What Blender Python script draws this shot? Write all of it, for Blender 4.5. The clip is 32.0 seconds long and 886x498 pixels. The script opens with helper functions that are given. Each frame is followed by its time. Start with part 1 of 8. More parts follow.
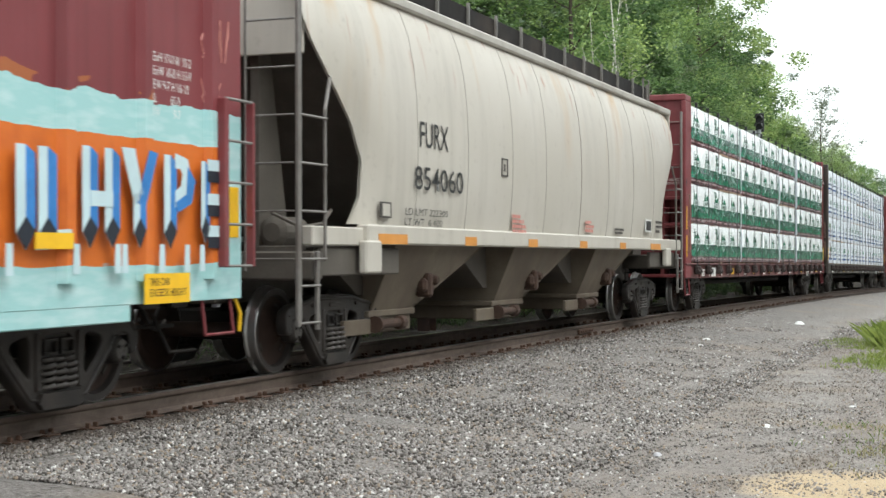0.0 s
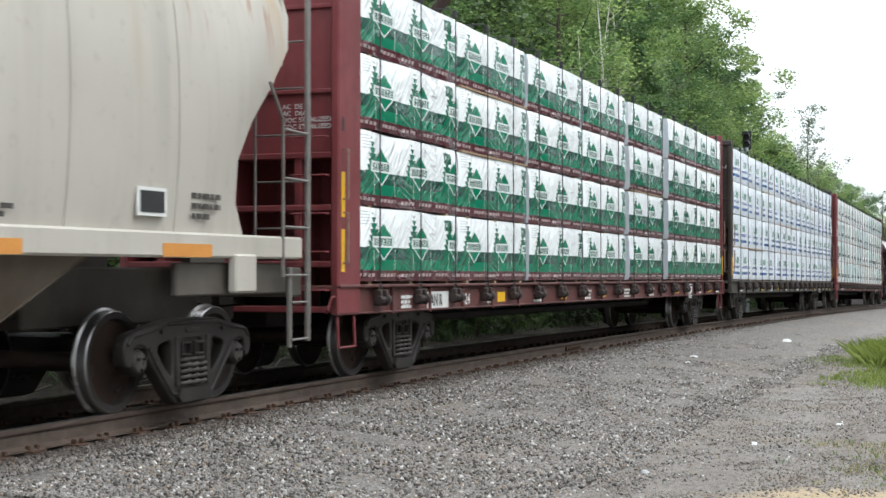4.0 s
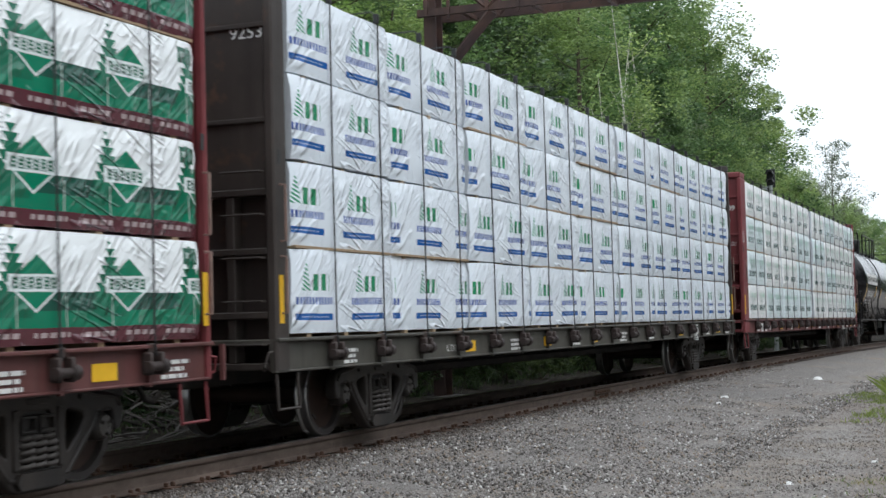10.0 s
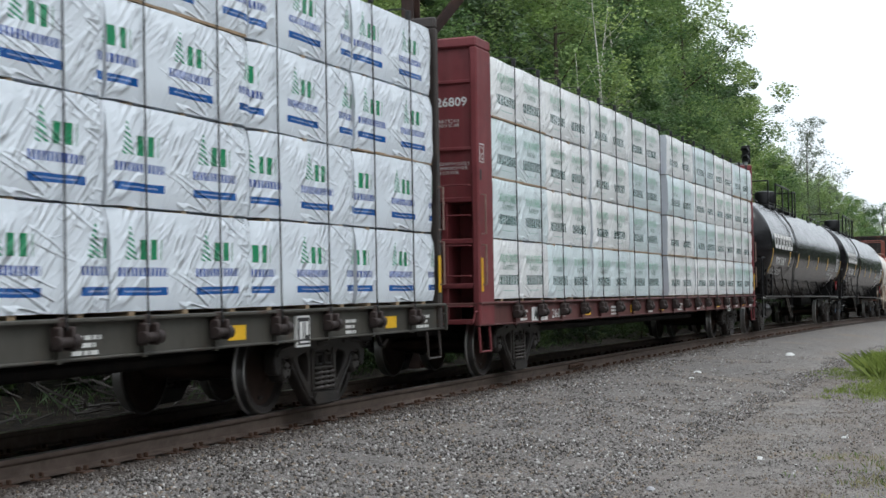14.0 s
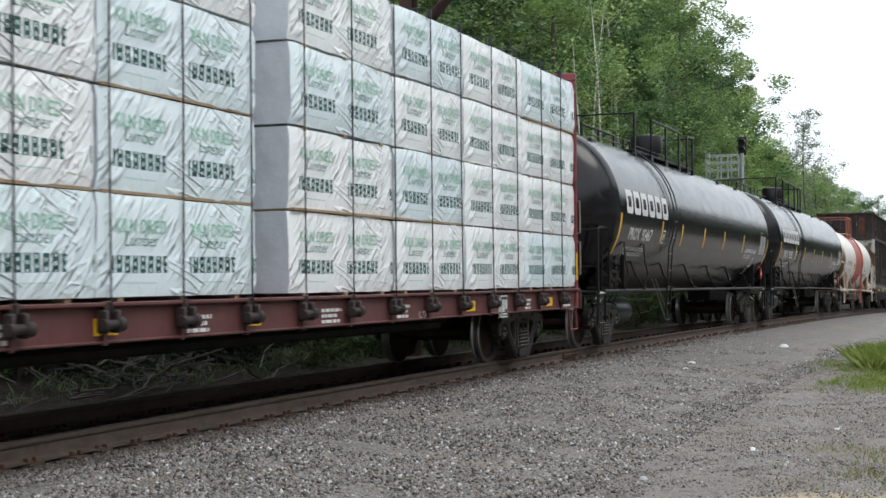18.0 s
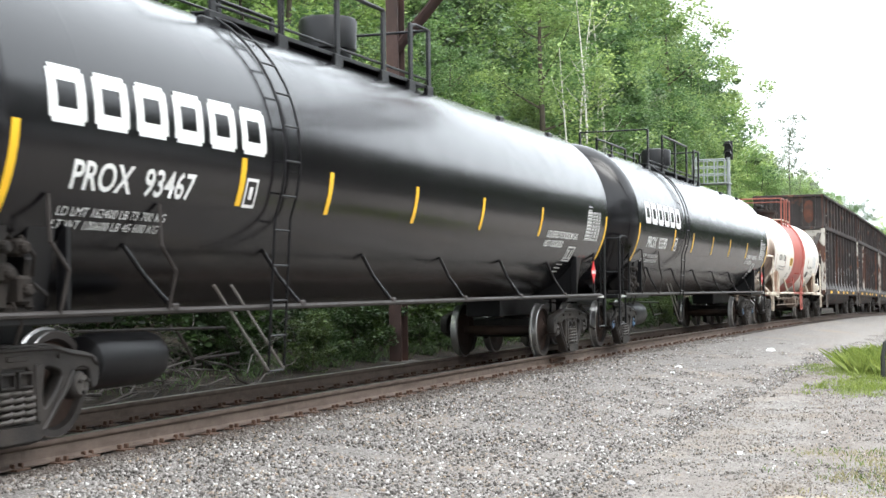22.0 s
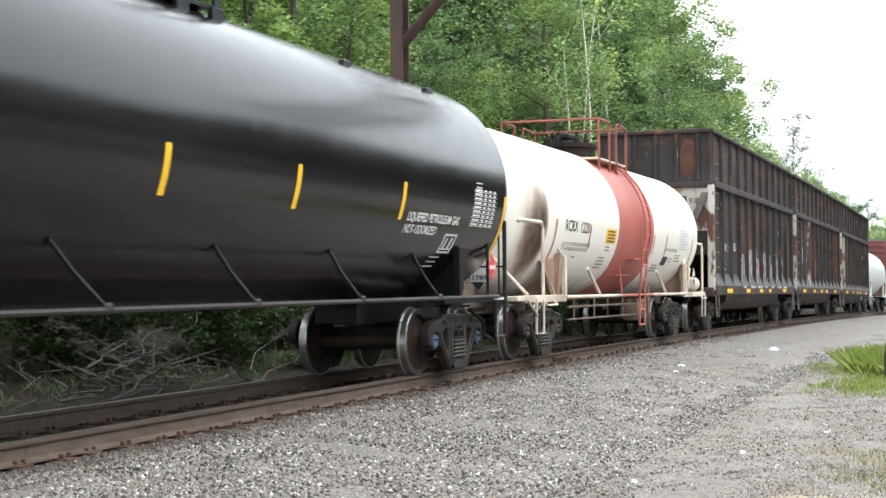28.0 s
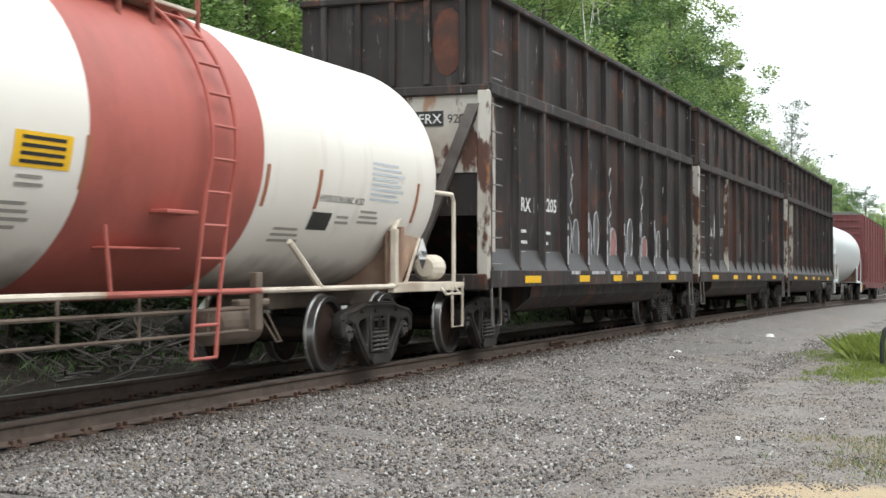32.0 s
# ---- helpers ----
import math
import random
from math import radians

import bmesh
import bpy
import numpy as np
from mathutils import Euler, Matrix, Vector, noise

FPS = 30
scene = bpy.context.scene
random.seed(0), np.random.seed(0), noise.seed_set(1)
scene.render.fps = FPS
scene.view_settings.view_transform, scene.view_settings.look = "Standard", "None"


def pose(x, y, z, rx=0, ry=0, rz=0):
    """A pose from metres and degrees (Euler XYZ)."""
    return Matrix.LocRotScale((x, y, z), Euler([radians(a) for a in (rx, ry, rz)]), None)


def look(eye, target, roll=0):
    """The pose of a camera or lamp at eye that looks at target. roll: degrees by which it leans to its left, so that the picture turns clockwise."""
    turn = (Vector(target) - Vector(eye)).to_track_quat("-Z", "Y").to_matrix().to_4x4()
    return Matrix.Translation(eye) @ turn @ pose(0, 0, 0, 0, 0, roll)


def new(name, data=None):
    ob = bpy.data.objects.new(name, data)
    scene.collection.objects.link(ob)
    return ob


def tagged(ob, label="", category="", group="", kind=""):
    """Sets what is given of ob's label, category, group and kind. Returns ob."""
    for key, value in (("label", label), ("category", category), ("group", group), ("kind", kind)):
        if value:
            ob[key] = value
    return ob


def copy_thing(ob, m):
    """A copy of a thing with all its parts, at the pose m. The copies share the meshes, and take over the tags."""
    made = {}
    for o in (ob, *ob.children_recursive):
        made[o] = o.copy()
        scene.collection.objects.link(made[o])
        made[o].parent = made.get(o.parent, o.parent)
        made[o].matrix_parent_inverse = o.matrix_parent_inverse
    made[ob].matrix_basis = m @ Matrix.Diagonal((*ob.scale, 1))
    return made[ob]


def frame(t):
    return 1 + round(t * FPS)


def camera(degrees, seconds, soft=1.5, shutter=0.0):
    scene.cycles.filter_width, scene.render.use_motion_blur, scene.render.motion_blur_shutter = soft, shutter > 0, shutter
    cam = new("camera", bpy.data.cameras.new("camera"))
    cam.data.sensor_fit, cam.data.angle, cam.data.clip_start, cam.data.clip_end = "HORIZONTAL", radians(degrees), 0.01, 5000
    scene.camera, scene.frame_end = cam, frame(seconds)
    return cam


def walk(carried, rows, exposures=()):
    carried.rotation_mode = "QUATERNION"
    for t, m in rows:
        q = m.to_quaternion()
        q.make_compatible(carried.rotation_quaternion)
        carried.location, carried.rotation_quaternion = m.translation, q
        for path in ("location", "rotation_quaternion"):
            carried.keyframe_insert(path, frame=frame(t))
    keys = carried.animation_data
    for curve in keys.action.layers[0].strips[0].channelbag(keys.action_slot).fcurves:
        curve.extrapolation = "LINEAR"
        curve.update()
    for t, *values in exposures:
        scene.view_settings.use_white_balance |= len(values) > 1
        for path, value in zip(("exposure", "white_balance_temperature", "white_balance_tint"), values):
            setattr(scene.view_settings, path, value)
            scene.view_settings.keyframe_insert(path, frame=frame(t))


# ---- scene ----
# ---- camera ----
EYE = (0.0, 0.0, 1.265)


def aim(yaw, pitch, roll):
    """A pose at the eye: yaw from +y towards +x, pitch upwards, roll clockwise, in degrees."""
    a, b = radians(yaw), radians(pitch)
    way = Vector((math.sin(a) * math.cos(b), math.cos(a) * math.cos(b), math.sin(b)))
    return look(EYE, Vector(EYE) + way * 10, roll)


PATH = [
    (0.0, 69.014, 0.148, -0.209), (0.5, 69.224, 0.24, -0.001), (1.0, 69.274, 0.249, 0.025), (1.5, 69.357, 0.088, 0.263), (2.0, 69.369, 0.196, 0.193), (2.5, 69.367, 0.252, -0.022),
    (4.5, 69.466, 1.022, -0.115), (5.0, 69.298, 1.208, -0.321), (5.5, 69.211, 1.439, -0.341), (6.0, 69.207, 1.722, -0.029), (6.5, 69.282, 2.021, -0.341), (7.0, 69.277, 2.136, 0.017),
    (7.5, 69.193, 2.528, -0.548), (8.0, 69.043, 3.102, -1.098), (8.5, 68.698, 3.214, -1.318), (9.0, 68.416, 3.175, -1.496), (9.5, 68.316, 2.97, -1.539), (10.0, 68.517, 2.644, -1.604),
    (10.5, 68.708, 2.234, -1.386), (11.0, 68.962, 1.952, -1.478), (11.5, 69.03, 1.739, -1.375), (12.0, 69.108, 1.573, -1.451), (12.5, 69.025, 1.449, -1.629), (13.0, 69.02, 1.287, -1.417),
    (13.5, 69.225, 1.289, -1.303), (14.0, 69.458, 1.578, -1.113), (14.5, 69.855, 1.658, -0.774), (15.0, 69.939, 1.626, -0.653), (15.5, 69.941, 1.38, -0.644), (17.5, 69.67, 0.973, -0.64),
    (18.0, 69.632, 1.121, -0.59), (18.5, 69.81, 1.302, -0.677), (19.0, 70.123, 1.476, -0.485), (19.5, 70.19, 1.568, -0.662), (20.0, 70.204, 1.622, -0.581), (20.5, 70.183, 1.573, -0.651),
    (21.0, 70.159, 1.563, -0.926), (21.5, 70.18, 1.483, -0.745), (22.0, 70.139, 1.298, -0.701), (22.5, 70.167, 1.18, -0.77), (23.0, 70.253, 1.169, -0.729), (23.5, 70.354, 1.218, -0.792),
    (24.0, 70.513, 1.192, -0.728), (24.5, 70.456, 1.183, -0.661), (25.0, 70.412, 1.115, -0.502), (25.5, 70.278, 1.087, -0.53), (26.0, 70.187, 1.165, -0.439), (26.5, 70.134, 1.375, -0.421),
    (28.5, 69.963, 1.137, -0.535), (29.0, 69.987, 0.986, -0.518), (29.5, 70.01, 0.866, -0.32), (30.0, 70.083, 0.869, -0.409), (30.5, 70.148, 0.868, -0.189), (31.0, 70.142, 0.753, 0.024),
    (31.5, 70.113, 0.606, 0.013), (32.0, 70.104, 0.592, 0.005),
]

cam = camera(33.58, 32.0, soft=1.5, shutter=0.3)
walk(cam, [(t, aim(a, b, c)) for t, a, b, c in PATH], exposures=[(0.0, 0.60, 6430, 5), (2.5, 0.55, 6380, 6), (4.5, 0.45, 6180, 7), (6.0, 0.29, 6120, 8), (9.0, 0.08, 6100, 8), (13.0, -0.12, 6100, 8), (15.5, -0.08, 6130, 8), (18.0, 0.03, 6200, 8), (19.5, 0.08, 6220, 8), (20.5, 0.45, 6260, 8), (21.5, 1.08, 6270, 8), (23.0, 1.38, 6270, 7), (26.0, 1.24, 6280, 7), (28.5, 0.97, 6300, 7), (30.0, 0.57, 6350, 7), (31.0, 0.43, 6360, 7), (32.0, 0.52, 6370, 7)])

# ---- world and sun: a bright overcast day ----
SUN_ELEV, SUN_ROT = radians(58), radians(200)
world = bpy.data.worlds.new("world")
scene.world = world
world.use_nodes = True
wn, wl = world.node_tree.nodes, world.node_tree.links
wbg = wn["Background"]
sky = wn.new("ShaderNodeTexSky")
sky.sky_type = "NISHITA"
sky.sun_disc = False
sky.sun_elevation, sky.sun_rotation = SUN_ELEV, SUN_ROT
sky.air_density, sky.dust_density, sky.ozone_density = 1.0, 6.0, 1.0
# the cloud cover takes nearly all the blue out of the sky
cloud = wn.new("ShaderNodeMix")
cloud.data_type = "RGBA"
cloud.inputs["Factor"].default_value = 0.86
cloud.inputs["B"].default_value = (12.6, 13.0, 13.4, 1)
wl.new(sky.outputs["Color"], cloud.inputs["A"])
wl.new(cloud.outputs["Result"], wbg.inputs["Color"])
# an overcast sky is brightest overhead
up = wn.new("ShaderNodeSeparateXYZ")
wl.new(wn.new("ShaderNodeTexCoord").outputs["Generated"], up.inputs[0])
grow = wn.new("ShaderNodeMapRange")
grow.inputs["From Min"].default_value, grow.inputs["From Max"].default_value = 0.0, 1.0
grow.inputs["To Min"].default_value, grow.inputs["To Max"].default_value = 0.108, 0.130
wl.new(up.outputs["Z"], grow.inputs["Value"])
wl.new(grow.outputs["Result"], wbg.inputs["Strength"])
sun = new("sun", bpy.data.lights.new("sun", "SUN"))
sun.data.energy, sun.data.angle, sun.data.color = 0.9, radians(30), (1.0, 0.97, 0.92)
sun.matrix_world = look((0, 0, 60), Vector((0, 0, 60)) - Vector((math.sin(SUN_ROT) * math.cos(SUN_ELEV), math.cos(SUN_ROT) * math.cos(SUN_ELEV), math.sin(SUN_ELEV))))

# ---- the line of the track: distance u along it, side offset l (minus: towards the eye), height above the rail top ----
NEAR, BEND, BEND2, CREST, GRADE = 8.118, 0.000551, -5.21e-6, -1.0836e-4, 0.000396
UEND = 95.0


def bearing(u):
    v = min(max(u, -60.0), UEND)
    return -(BEND * v + BEND2 * v * v)


_line = [(0.0, NEAR)]
for _i in range(900):
    _a = bearing(_i * 0.5 + 0.25)
    _line.append((_line[-1][0] + 0.5 * math.cos(_a), _line[-1][1] + 0.5 * math.sin(_a)))


def rail_z(u):
    v = min(max(u, -60.0), 110.0)
    z = CREST * v * v + GRADE * v
    return z + (u - v) * (2 * CREST * v + GRADE) * 0.35


def track(u, l=0.0, z=0.0):
    """The world point at u along the line, l to its side, z above the rail top."""
    a = bearing(u)
    if u <= 0:
        x, y = u * math.cos(a * 0.5), NEAR + u * math.sin(a * 0.5)
    else:
        i = min(int(u * 2), 898)
        w = u * 2 - i
        x = _line[i][0] + (_line[i + 1][0] - _line[i][0]) * w
        y = _line[i][1] + (_line[i + 1][1] - _line[i][1]) * w
    return Vector((x - math.sin(a) * l, y + math.cos(a) * l, rail_z(u) + z))


# how far the train has come, every four seconds
RUN = [0.0, 17.06, 34.52, 51.95, 69.60, 87.38, 105.09, 122.81, 140.51]


def run(t):
    k = min(max(int(t / 4), 0), 7)
    w = t / 4 - k
    tan = [RUN[1] - RUN[0]] + [(RUN[i + 1] - RUN[i - 1]) / 2 for i in range(1, 8)] + [RUN[8] - RUN[7]]
    a, b, c, d = RUN[k], tan[k], RUN[k + 1], tan[k + 1]
    return (2 * w**3 - 3 * w * w + 1) * a + (w**3 - 2 * w * w + w) * b + (3 * w * w - 2 * w**3) * c + (w**3 - w * w) * d


# ---- mesh building ----
class Shape:
    """Vertices and faces of one mesh, built piece by piece."""

    def __init__(self):
        self.v, self.f, self.fm, self.k = [], [], [], 0

    def use(self, k):
        """Which of the mesh's materials the next faces take."""
        self.k = k
        return self

    def add(self, verts, faces):
        n = len(self.v)
        self.fm += [self.k] * len(faces)
        self.v += [tuple(p) for p in verts]
        self.f += [tuple(n + i for i in g) for g in faces]
        return self

    def box(self, x0, x1, y0, y1, z0, z1, b=0.0, m=None):
        if x1 < x0: x0, x1 = x1, x0
        if y1 < y0: y0, y1 = y1, y0
        if z1 < z0: z0, z1 = z1, z0
        b = min(b, (x1 - x0) * 0.4, (y1 - y0) * 0.4, (z1 - z0) * 0.4)
        if b <= 0:
            vs = [(x, y, z) for x in (x0, x1) for y in (y0, y1) for z in (z0, z1)]
            fs = [(0, 1, 3, 2), (4, 6, 7, 5), (0, 4, 5, 1), (2, 3, 7, 6), (0, 2, 6, 4), (1, 5, 7, 3)]
        else:
            vs, idx = [], {}
            for i, x in enumerate((x0, x1)):
                for j, y in enumerate((y0, y1)):
                    for k, z in enumerate((z0, z1)):
                        sx, sy, sz = (1, -1)[i], (1, -1)[j], (1, -1)[k]
                        for ax, p in enumerate(((x, y + sy * b, z + sz * b), (x + sx * b, y, z + sz * b), (x + sx * b, y + sy * b, z))):
                            idx[i, j, k, ax] = len(vs)
                            vs.append(p)
            g = lambda *a: tuple(idx[q] for q in a)
            fs = []
            for s in (0, 1):
                a = [g((s, 0, 0, 0), (s, 0, 1, 0), (s, 1, 1, 0), (s, 1, 0, 0)), g((0, s, 0, 1), (1, s, 0, 1), (1, s, 1, 1), (0, s, 1, 1)), g((0, 0, s, 2), (0, 1, s, 2), (1, 1, s, 2), (1, 0, s, 2))]
                fs += [q[::-1] if s else q for q in a]
            for s in (0, 1):
                for t in (0, 1):
                    fs.append(g((s, t, 0, 0), (s, t, 0, 1), (s, t, 1, 1), (s, t, 1, 0)))
                    fs.append(g((s, 0, t, 0), (s, 1, t, 0), (s, 1, t, 2), (s, 0, t, 2)))
                    fs.append(g((0, s, t, 1), (0, s, t, 2), (1, s, t, 2), (1, s, t, 1)))
            for i in (0, 1):
                for j in (0, 1):
                    for k in (0, 1):
                        fs.append(g((i, j, k, 0), (i, j, k, 1), (i, j, k, 2)))
        if m is not None:
            vs = [tuple(m @ Vector(p)) for p in vs]
        return self.add(vs, fs)

    def prism(self, outline, a, b, axis="x", cap=True):
        """An outline of 2D points drawn out from a to b along an axis; the outline lies in the other two axes."""
        n = len(outline)
        put = {"x": lambda w, p: (w, p[0], p[1]), "y": lambda w, p: (p[0], w, p[1]), "z": lambda w, p: (p[0], p[1], w)}[axis]
        vs = [put(a, p) for p in outline] + [put(b, p) for p in outline]
        fs = [(i, (i + 1) % n, n + (i + 1) % n, n + i) for i in range(n)]
        if cap:
            fs += [tuple(range(n))[::-1], tuple(range(n, 2 * n))]
        return self.add(vs, fs)

    def tube(self, pts, r, seg=8, cap=True, close=False):
        """A round bar along points; r is one radius or one for each point."""
        pts = [Vector(p) for p in pts]
        n = len(pts)
        rs = r if isinstance(r, (list, tuple)) else [r] * n
        vs, fs = [], []
        prev = None
        for i, p in enumerate(pts):
            d = (pts[min(i + 1, n - 1)] - pts[max(i - 1, 0)]).normalized()
            up = prev if prev is not None else (Vector((0, 0, 1)) if abs(d.z) < 0.9 else Vector((1, 0, 0)))
            s = d.cross(up)
            if s.length < 1e-5:
                s = d.cross(Vector((0, 1, 0)))
            s.normalize()
            q = s.cross(d).normalized()
            prev = q
            for k in range(seg):
                a = 2 * math.pi * k / seg
                vs.append(p + (s * math.cos(a) + q * math.sin(a)) * rs[i])
        for i in range(n - 1):
            for k in range(seg):
                k2 = (k + 1) % seg
                fs.append((i * seg + k, i * seg + k2, (i + 1) * seg + k2, (i + 1) * seg + k))
        if cap:
            fs += [tuple(range(seg))[::-1], tuple(range((n - 1) * seg, n * seg))]
        return self.add(vs, fs)

    def lathe(self, prof, seg=32, axis="x", at=(0, 0, 0)):
        """A profile of (along, radius) turned about an axis through at."""
        vs, fs = [], []
        n = len(prof)
        for w, r in prof:
            for k in range(seg):
                a = 2 * math.pi * k / seg
                c, s = r * math.cos(a), r * math.sin(a)
                p = {"x": (w, c, s), "y": (s, w, c), "z": (c, s, w)}[axis]
                vs.append((p[0] + at[0], p[1] + at[1], p[2] + at[2]))
        for i in range(n - 1):
            for k in range(seg):
                k2 = (k + 1) % seg
                fs.append((i * seg + k, (i + 1) * seg + k, (i + 1) * seg + k2, i * seg + k2)[::-1])
        if prof[0][1] > 1e-4:
            fs.append(tuple(range(seg))[::-1])
        if prof[-1][1] > 1e-4:
            fs.append(tuple(range((n - 1) * seg, n * seg)))
        return self.add(vs, fs)

    def mesh(self, name, mat, smooth=None):
        me = bpy.data.meshes.new(name)
        me.from_pydata(self.v, [], self.f)
        for q in mat if isinstance(mat, (list, tuple)) else [mat]:
            me.materials.append(q)
        me.polygons.foreach_set("material_index", self.fm)
        bm = bmesh.new()
        bm.from_mesh(me)
        if len(bm.faces) < 60000:
            bmesh.ops.recalc_face_normals(bm, faces=bm.faces)
        if smooth:
            for fc in bm.faces:
                fc.smooth = True
            lim = radians(smooth)
            for e in bm.edges:
                if len(e.link_faces) == 2 and e.calc_face_angle(0.0) > lim:
                    e.smooth = False
        bm.to_mesh(me)
        bm.free()
        return me


def part(name, shape, mat, parent=None, label="", smooth=None, at=None):
    """Links a shape (or ready mesh) as one mesh object under a thing or a part."""
    ob = new(name, shape if isinstance(shape, bpy.types.Mesh) else shape.mesh(name, mat, smooth))
    if parent is not None:
        ob.parent = parent
    if at is not None:
        ob.matrix_basis = at
    if label:
        ob["label"] = label
    return ob


def empty(name, label, category, group="", kind=""):
    ob = new(name)
    ob.empty_display_size = 0.3
    return tagged(ob, label, category, group, kind)


def text_mesh(words, size, mat, align="LEFT", bold=0.0, width=1.0):
    """Flat letters in the xz plane, facing -y, standing on z = 0."""
    cu = bpy.data.curves.new("lettering", "FONT")
    cu.body, cu.size, cu.align_x, cu.offset, cu.resolution_u = words, size, align, bold, 3
    ob = bpy.data.objects.new("lettering", cu)
    scene.collection.objects.link(ob)
    bpy.context.view_layer.update()
    me = bpy.data.meshes.new_from_object(ob.evaluated_get(bpy.context.evaluated_depsgraph_get()))
    bpy.data.objects.remove(ob)
    me.transform(Matrix(((width, 0, 0, 0), (0, 0, -1, 0), (0, 1, 0, 0), (0, 0, 0, 1))))
    me.materials.clear()
    me.materials.append(mat)
    return me


# ---- materials ----
def material(name, col, rough=0.6, metal=0.0, var=0.25, scale=3.0, dirt=None, dirt_amt=0.0, streak=0.0, bump=0.15, bump_scale=40.0, spec=0.4, rnd=0.0, dirt_scale=1.2):
    """Base colour with two scales of variation, dirt patches and vertical streaks, and fine relief."""
    m = bpy.data.materials.new(name)
    m.use_nodes = True
    nt = m.node_tree
    n, l = nt.nodes, nt.links
    b = n["Principled BSDF"]
    b.inputs["Roughness"].default_value, b.inputs["Metallic"].default_value = rough, metal
    b.inputs["Specular IOR Level"].default_value = spec
    co = n.new("ShaderNodeTexCoord")
    def noise_tex(sc, det=5.0, stretch=None, src=None):
        t = n.new("ShaderNodeTexNoise")
        t.inputs["Scale"].default_value, t.inputs["Detail"].default_value = sc, det
        if stretch:
            mp = n.new("ShaderNodeMapping")
            mp.inputs["Scale"].default_value = stretch
            l.new(co.outputs["Object"], mp.inputs["Vector"])
            l.new(mp.outputs["Vector"], t.inputs["Vector"])
        else:
            l.new(co.outputs["Object"], t.inputs["Vector"])
        return t
    def ramp(src, a, z):
        r = n.new("ShaderNodeMapRange")
        r.inputs["From Min"].default_value, r.inputs["From Max"].default_value = a, z
        l.new(src, r.inputs["Value"])
        return r.outputs["Result"]
    def mix(fac, a, bb, mode="MIX"):
        x = n.new("ShaderNodeMix")
        x.data_type, x.blend_type = "RGBA", mode
        for key, val in (("Factor", fac), ("A", a), ("B", bb)):
            if isinstance(val, (int, float)):
                x.inputs[key].default_value = val
            elif isinstance(val, tuple):
                x.inputs[key].default_value = (*val[:3], 1)
            else:
                l.new(val, x.inputs[key])
        return x.outputs["Result"]
    big, fine = noise_tex(scale), noise_tex(scale * 9, 6)
    dark = tuple(c * (1 - var) for c in col)
    lite = tuple(min(1, c * (1 + var * 0.7)) for c in col)
    c = mix(ramp(big.outputs["Fac"], 0.3, 0.7), dark, lite)
    c = mix(ramp(fine.outputs["Fac"], 0.35, 0.75), c, mix(0.5, c, dark))
    if rnd:
        oi = n.new("ShaderNodeObjectInfo")
        c = mix(rnd, c, mix(oi.outputs["Random"], dark, lite))
    if dirt and dirt_amt:
        d = noise_tex(dirt_scale, 8)
        c = mix(ramp(d.outputs["Fac"], 0.62 - 0.3 * dirt_amt, 0.8 - 0.15 * dirt_amt), c, mix(0.25, dirt, c))
    if dirt and streak:
        s = noise_tex(1.0, 4, (5.0, 5.0, 0.22))
        f = n.new("ShaderNodeMath")
        f.operation = "MULTIPLY"
        f.inputs[1].default_value = streak
        l.new(ramp(s.outputs["Fac"], 0.45, 0.72), f.inputs[0])
        c = mix(f.outputs["Value"], c, dirt)
    l.new(c, b.inputs["Base Color"])
    rr = n.new("ShaderNodeMapRange")
    rr.inputs["To Min"].default_value, rr.inputs["To Max"].default_value = max(0.05, rough - 0.1), min(1, rough + 0.12)
    l.new(big.outputs["Fac"], rr.inputs["Value"])
    l.new(rr.outputs["Result"], b.inputs["Roughness"])
    if bump:
        bn = n.new("ShaderNodeBump")
        bn.inputs["Strength"].default_value, bn.inputs["Distance"].default_value = bump, 0.01
        t = noise_tex(bump_scale, 6)
        l.new(t.outputs["Fac"], bn.inputs["Height"])
        l.new(bn.outputs["Normal"], b.inputs["Normal"])
    return m



class Num:
    """A number in a node tree: sums and comparisons of these make Math nodes."""

    def __init__(self, nt, s):
        self.nt, self.s = nt, s

    def op(self, kind, *others):
        nd = self.nt.nodes.new("ShaderNodeMath")
        nd.operation = kind
        for i, o in enumerate((self, *others)):
            if isinstance(o, Num):
                self.nt.links.new(o.s, nd.inputs[i])
            else:
                nd.inputs[i].default_value = o
        return Num(self.nt, nd.outputs[0])

    def __add__(self, o): return self.op("ADD", o)
    def __sub__(self, o): return self.op("SUBTRACT", o)
    def __mul__(self, o): return self.op("MULTIPLY", o)
    def __truediv__(self, o): return self.op("DIVIDE", o)
    def __lt__(self, o): return self.op("LESS_THAN", o)
    def __gt__(self, o): return self.op("GREATER_THAN", o)
    def mod(self, o): return self.op("FLOORED_MODULO", o)
    def floor(self): return self.op("FLOOR")
    def abs(self): return self.op("ABSOLUTE")
    def least(self, o): return self.op("MINIMUM", o)
    def most(self, o): return self.op("MAXIMUM", o)
    def between(self, a, b): return (self > a) * (self < b)
    def soft(self, a, b):
        nd = self.nt.nodes.new("ShaderNodeMapRange")
        nd.inputs["From Min"].default_value, nd.inputs["From Max"].default_value = a, b
        self.nt.links.new(self.s, nd.inputs["Value"])
        return Num(self.nt, nd.outputs["Result"])


